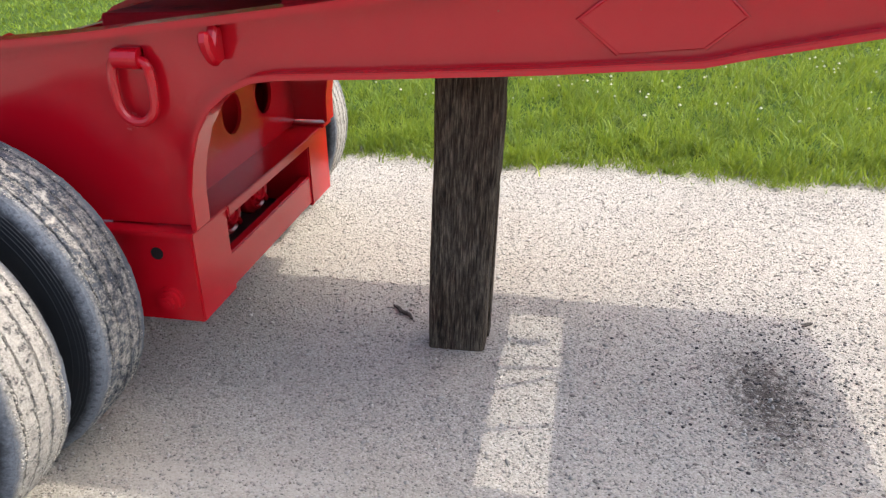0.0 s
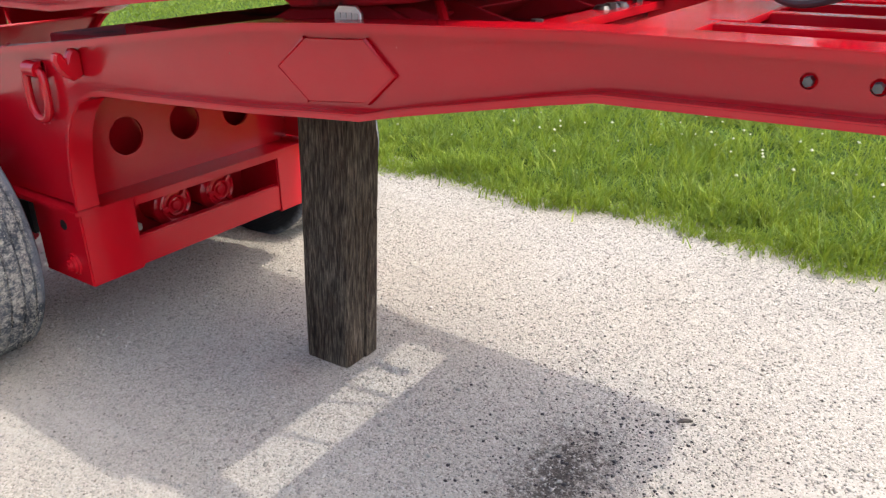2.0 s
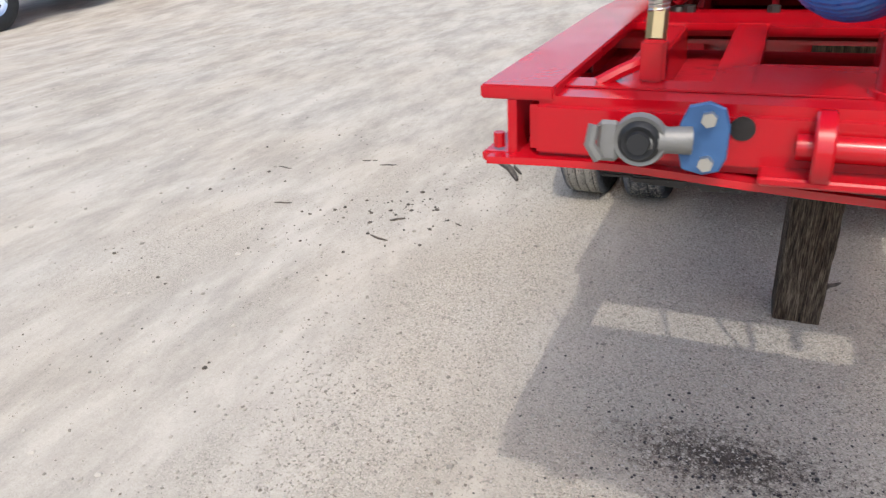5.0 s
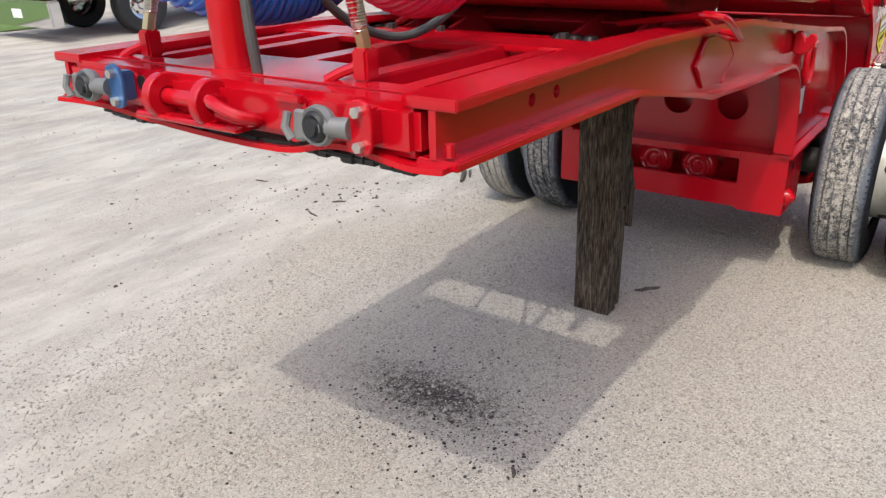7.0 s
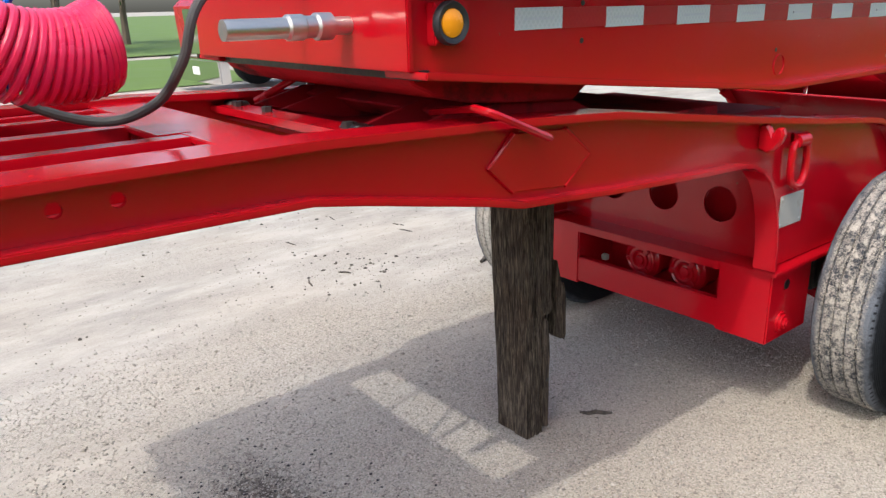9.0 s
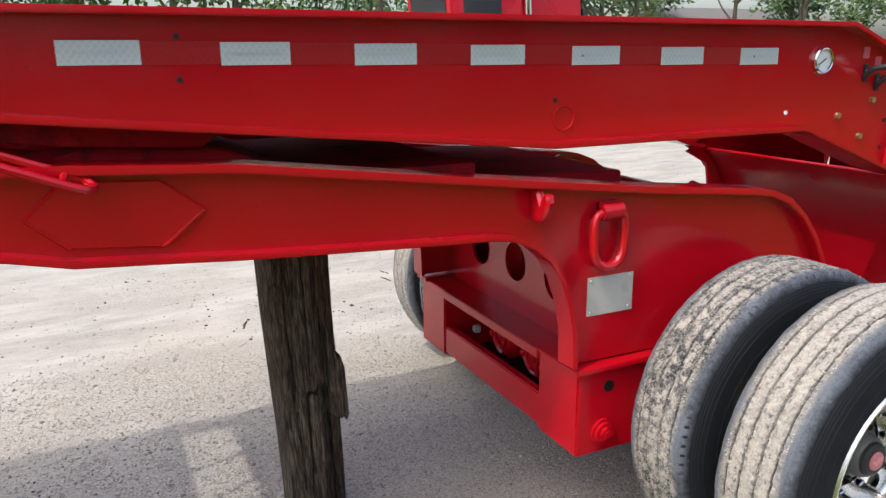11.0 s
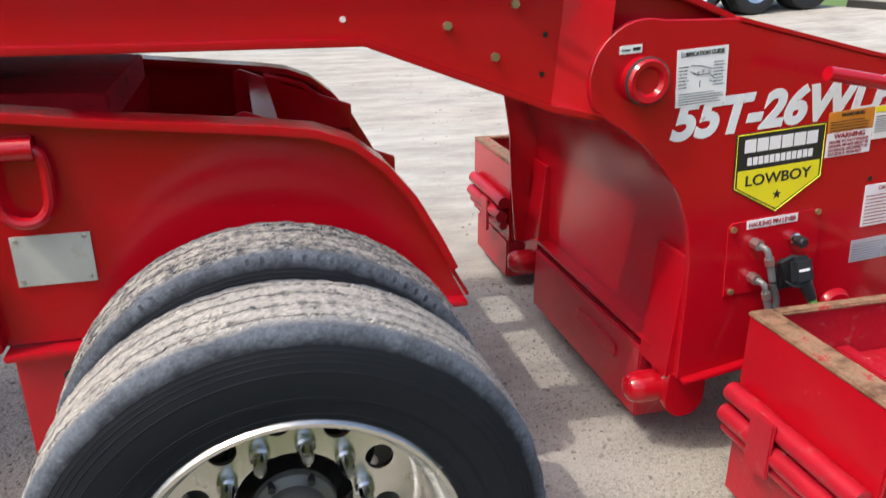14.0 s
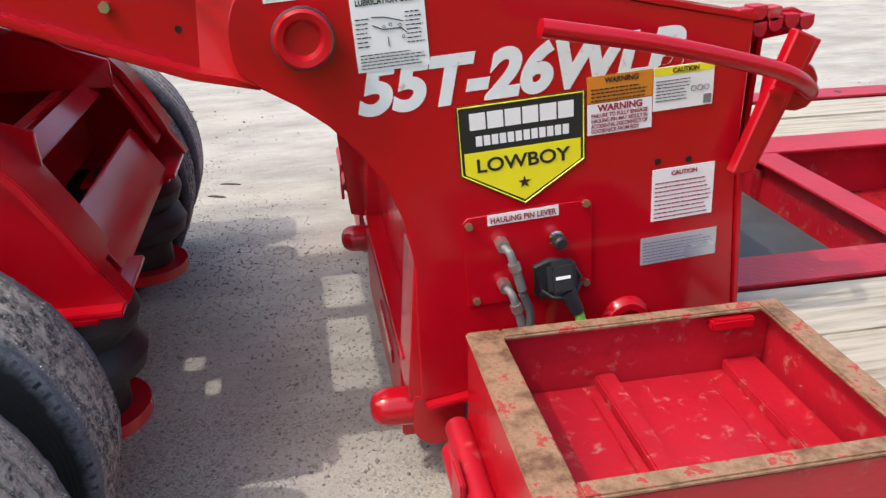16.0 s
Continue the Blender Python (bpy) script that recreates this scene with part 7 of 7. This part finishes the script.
# ---- sticks, stones and grass ----
def build_stick(x0, y0, x1, y1, r, seed, wide=1.0):
    rr = random.Random(seed)
    a, c = Vector((x0, y0, 0)), Vector((x1, y1, 0))
    n = 5
    pts, rs = [], []
    side = (c - a).cross(Vector((0, 0, 1))).normalized()
    for i in range(n):
        f = i / (n - 1)
        p = a.lerp(c, f) + side * rr.uniform(-1, 1) * 0.05 * (c - a).length
        pts.append((p.x, p.y, lot_height(p.x, p.y) + r * 0.6))
        rs.append(r * (0.5 + 1.2 * f * (1 - f) * 2))
    o = part("stick", tube(pts, r, 6, rs=rs), STICK)
    tagged(o, "dark dry stick lying on the gravel", "stick", group="sticks on the gravel")


for i, q in enumerate(((1.70, 1.84, 1.35, 1.56, 0.020), (1.62, 1.68, 1.47, 1.59, 0.010), (1.84, 1.78, 1.93, 1.74, 0.007), (0.39, -0.08, 0.49, -0.16, 0.009), (0.36, 2.06, 0.32, 1.94, 0.006),
                       (1.46, 2.71, 1.49, 2.61, 0.005), (1.41, 2.55, 1.44, 2.44, 0.005), (0.63, 2.85, 0.65, 2.74, 0.005), (0.64, 1.69, 0.61, 1.64, 0.004), (1.20, 3.21, 1.19, 3.10, 0.004),
                       (1.89, 1.95, 2.0, 1.92, 0.006), (-1.03, -0.26, -1.07, -0.29, 0.007), (0.57, 2.05, 0.62, 1.98, 0.007))):
    build_stick(*q[:5], 300 + i)


def stone_mesh(seed, n=10):
    rr = random.Random(seed)
    b = bmesh.new()
    bmesh.ops.create_icosphere(b, subdivisions=1, radius=1)
    for v in b.verts:
        v.co *= rr.uniform(0.65, 1.1)
        v.co.z *= 0.6
    return [tuple(v.co) for v in b.verts], [tuple(v.index for v in f.verts) for f in b.faces]


def scatter(name, count, area, sizes, material, label, seed, keep=None):
    rr = random.Random(seed)
    kinds = [stone_mesh(seed + k) for k in range(4)]
    vs, fs = [], []
    while count > 0:
        x, y = rr.uniform(area[0], area[1]), rr.uniform(area[2], area[3])
        count -= 1
        if keep and not keep(x, y, rr):
            continue
        r = sizes[0] + (sizes[1] - sizes[0]) * rr.random() ** 4
        ca, sa = math.cos(rr.uniform(0, 6.3)) * r, math.sin(rr.uniform(0, 6.3)) * r
        v0, f0 = rr.choice(kinds)
        i = len(vs)
        z0 = lot_height(x, y) + r * 0.15
        vs += [(x + v[0] * ca - v[1] * sa, y + v[0] * sa + v[1] * ca, z0 + v[2] * r) for v in v0]
        fs += [tuple(k + i for k in f) for f in f0]
    me = bpy.data.meshes.new(name)
    me.from_pydata(vs, [], fs)
    me.materials.append(material)
    tagged(new(name, me), label, "gravel", kind="stuff")


def clear_of_wheels(x, y, rr):
    return y > verge_edge(x) - 0.1


def gravel_bed(name, count, area, label, seed):
    """A close cover of small angular stones, thinning out where the lot is packed by wheels."""
    rs = np.random.RandomState(seed)
    x, y = rs.uniform(area[0], area[1], count), rs.uniform(area[2], area[3], count)
    thin = np.clip((y - 0.9) / 1.2, 0, 0.93) + np.clip((-1.7 - x) / 1.2, 0, 0.6) + np.clip((x - 1.5) / 0.8, 0, 0.45)
    patchy = np.array([noise.noise((p * 0.9, q * 1.7, 5)) for p, q in zip(x, y)])
    keep = rs.rand(count) > np.clip(thin, 0, 0.95) + np.clip(patchy * 0.7, -0.2, 0.5)
    keep &= np.array([q > verge_edge(p) - 0.1 for p, q in zip(x, y)])
    x, y = x[keep], y[keep]
    n = len(x)
    r = 0.0028 + 0.0046 * rs.rand(n) ** 2.4 + 0.007 * rs.rand(n) ** 18
    z = np.array([lot_height(p, q) for p, q in zip(x, y)]) + r * 0.08
    me = pebbles(name, np.stack([x, y, z], 1), r, rs, STONE)
    tagged(new(name, me), label, "gravel", kind="stuff")


gravel_bed("loose_gravel", 190000, (-3.2, 3.4, -2.3, 2.3), "loose pale limestone chips on the lot", 31)
scatter("scattered_stones", 5000, (-4, 7, 1.5, 8), (0.004, 0.014), STONE, "scattered pale stones on the packed lot", 37)
CHIP = mat("dark_chip", (0.15, 0.13, 0.105), 0.9, 0, 0.4, 30)
scatter("dark_chips", 5000, (-2.6, 2.2, -2.0, 3.5), (0.002, 0.006), CHIP, "small dark chips and bark crumbs on the gravel", 41, clear_of_wheels)
scatter("bark_crumbs", 4200, (-1.2, 2.0, 1.4, 3.6), (0.003, 0.015), STICK, "dark bark crumbs scattered beside the wheels", 47,
        lambda x, y, rr: rr.random() < 0.9 * math.exp(-((x - 0.75) ** 2 + (y - 2.05) ** 2) / 0.10) + 0.5 * math.exp(-((x - 0.2) ** 2 / 0.1 + (y - 2.42) ** 2 / 0.02)) + 0.04)
scatter("oily_crumbs", 14000, (-1.6, -0.3, -0.7, 0.9), (0.002, 0.008), GREASE_SHADE, "black oily crumbs under the front of the dolly", 43,
        lambda x, y, rr: rr.random() < math.exp(-((x + 0.92) ** 2 / 0.06 + (y - 0.06) ** 2 / 0.14)) * (0.4 + 1.4 * max(0, noise.noise((x * 9, y * 9, 2)))) + 0.11 * math.exp(-((x + 0.78) ** 2 / 0.16 + (y - 0.12) ** 2 / 0.30)) + 0.015)


def build_grass():
    rr = random.Random(51)
    vs, fs, heads, hf = [], [], [], []

    def blade(x, y, h, w, bend):
        a = rr.uniform(0, 6.283)
        dx, dy = math.cos(a), math.sin(a)
        b = rr.uniform(0, 6.283)
        bx, by = math.cos(b) * bend, math.sin(b) * bend
        i = len(vs)
        z = 0.01
        vs.extend([(x - dx * w, y - dy * w, z), (x + dx * w, y + dy * w, z), (x + bx * 0.35 + dx * w * 0.7, y + by * 0.35 + dy * w * 0.7, z + h * 0.6), (x + bx * 0.35 - dx * w * 0.7, y + by * 0.35 - dy * w * 0.7, z + h * 0.6), (x + bx, y + by, z + h)])
        fs.extend([(i, i + 1, i + 2, i + 3), (i + 3, i + 2, i + 4)])

    n = 0
    while n < 270000:
        d = rr.random() ** 1.9 * 9.0
        x = rr.uniform(-5.2, 3.2)
        y = verge_edge(x) - d + 0.10 * rr.gauss(0, 1) * (1 if d < 0.5 else 0)
        clump = noise.noise((x * 2.4, y * 2.4, 7))
        tuft = noise.noise((x * 8, y * 8, 3))
        n += 1
        near = min(1, max(0, d) / 0.22)
        if rr.random() > (0.58 + 0.6 * clump + 0.75 * tuft) * (0.55 + 0.45 * near):
            continue
        h = (0.045 + 0.06 * max(0, clump) + 0.10 * max(0, tuft) + 0.03 * rr.random()) * (0.6 + 0.4 * near)
        k = 1 + 0.14 * d
        blade(x, y, h * rr.choice((0.5, 0.75, 1.0, 1.6)), 0.0030 * k * rr.uniform(0.7, 1.9), h * rr.uniform(0.3, 1.7))
    for _ in range(90000):
        # coarser growth further along the border and out in the meadow
        x, d = rr.uniform(-11, 14), rr.random() ** 0.8 * 14
        if -5.2 < x < 3.2 and d < 8:
            continue
        h = 0.06 + 0.06 * max(0, noise.noise((x * 2, d * 2, 7))) + 0.03 * rr.random()
        blade(x, verge_edge(x) - d, h, 0.010 * rr.uniform(0.6, 1.5), h * rr.uniform(0.4, 1.5))
    for _ in range(46):
        # low ragged patches creeping out over the gravel
        x = rr.uniform(-3.6, 3.2)
        y = verge_edge(x) + rr.uniform(-0.05, 0.20)
        w, tall = rr.uniform(0.05, 0.16), rr.uniform(0.012, 0.04)
        for _ in range(int(5200 * w)):
            px, py = x + rr.gauss(0, w), y + rr.gauss(0, w * 0.45)
            if noise.noise((px * 22, py * 22, 8)) > -0.08:
                blade(px, py, tall * rr.uniform(0.4, 1.3), rr.uniform(0.0012, 0.003), 0.03)
    me = bpy.data.meshes.new("grass")
    me.from_pydata(vs, [], fs)
    me.materials.append(LEAF)
    tagged(new("grass", me), "green meadow grass along the lot", "grass", kind="stuff")
    for _ in range(900):
        x, d = rr.uniform(-6, 5), 0.5 + rr.random() * 8
        y, z, r = verge_edge(x) - d, rr.uniform(0.08, 0.15), rr.uniform(0.008, 0.014)
        i = len(heads)
        heads.extend([(x - r, y, z), (x, y - r, z), (x + r, y, z), (x, y + r, z), (x, y, z + r), (x, y, z - r * 0.6)])
        hf.extend([(i, i + 1, i + 4), (i + 1, i + 2, i + 4), (i + 2, i + 3, i + 4), (i + 3, i, i + 4), (i + 1, i, i + 5), (i + 2, i + 1, i + 5), (i + 3, i + 2, i + 5), (i, i + 3, i + 5)])
    me = bpy.data.meshes.new("flower_heads")
    me.from_pydata(heads, [], hf)
    me.materials.append(DRY)
    tagged(new("flower_heads", me), "small pale flower heads in the grass", "flowers", kind="stuff")


build_grass()
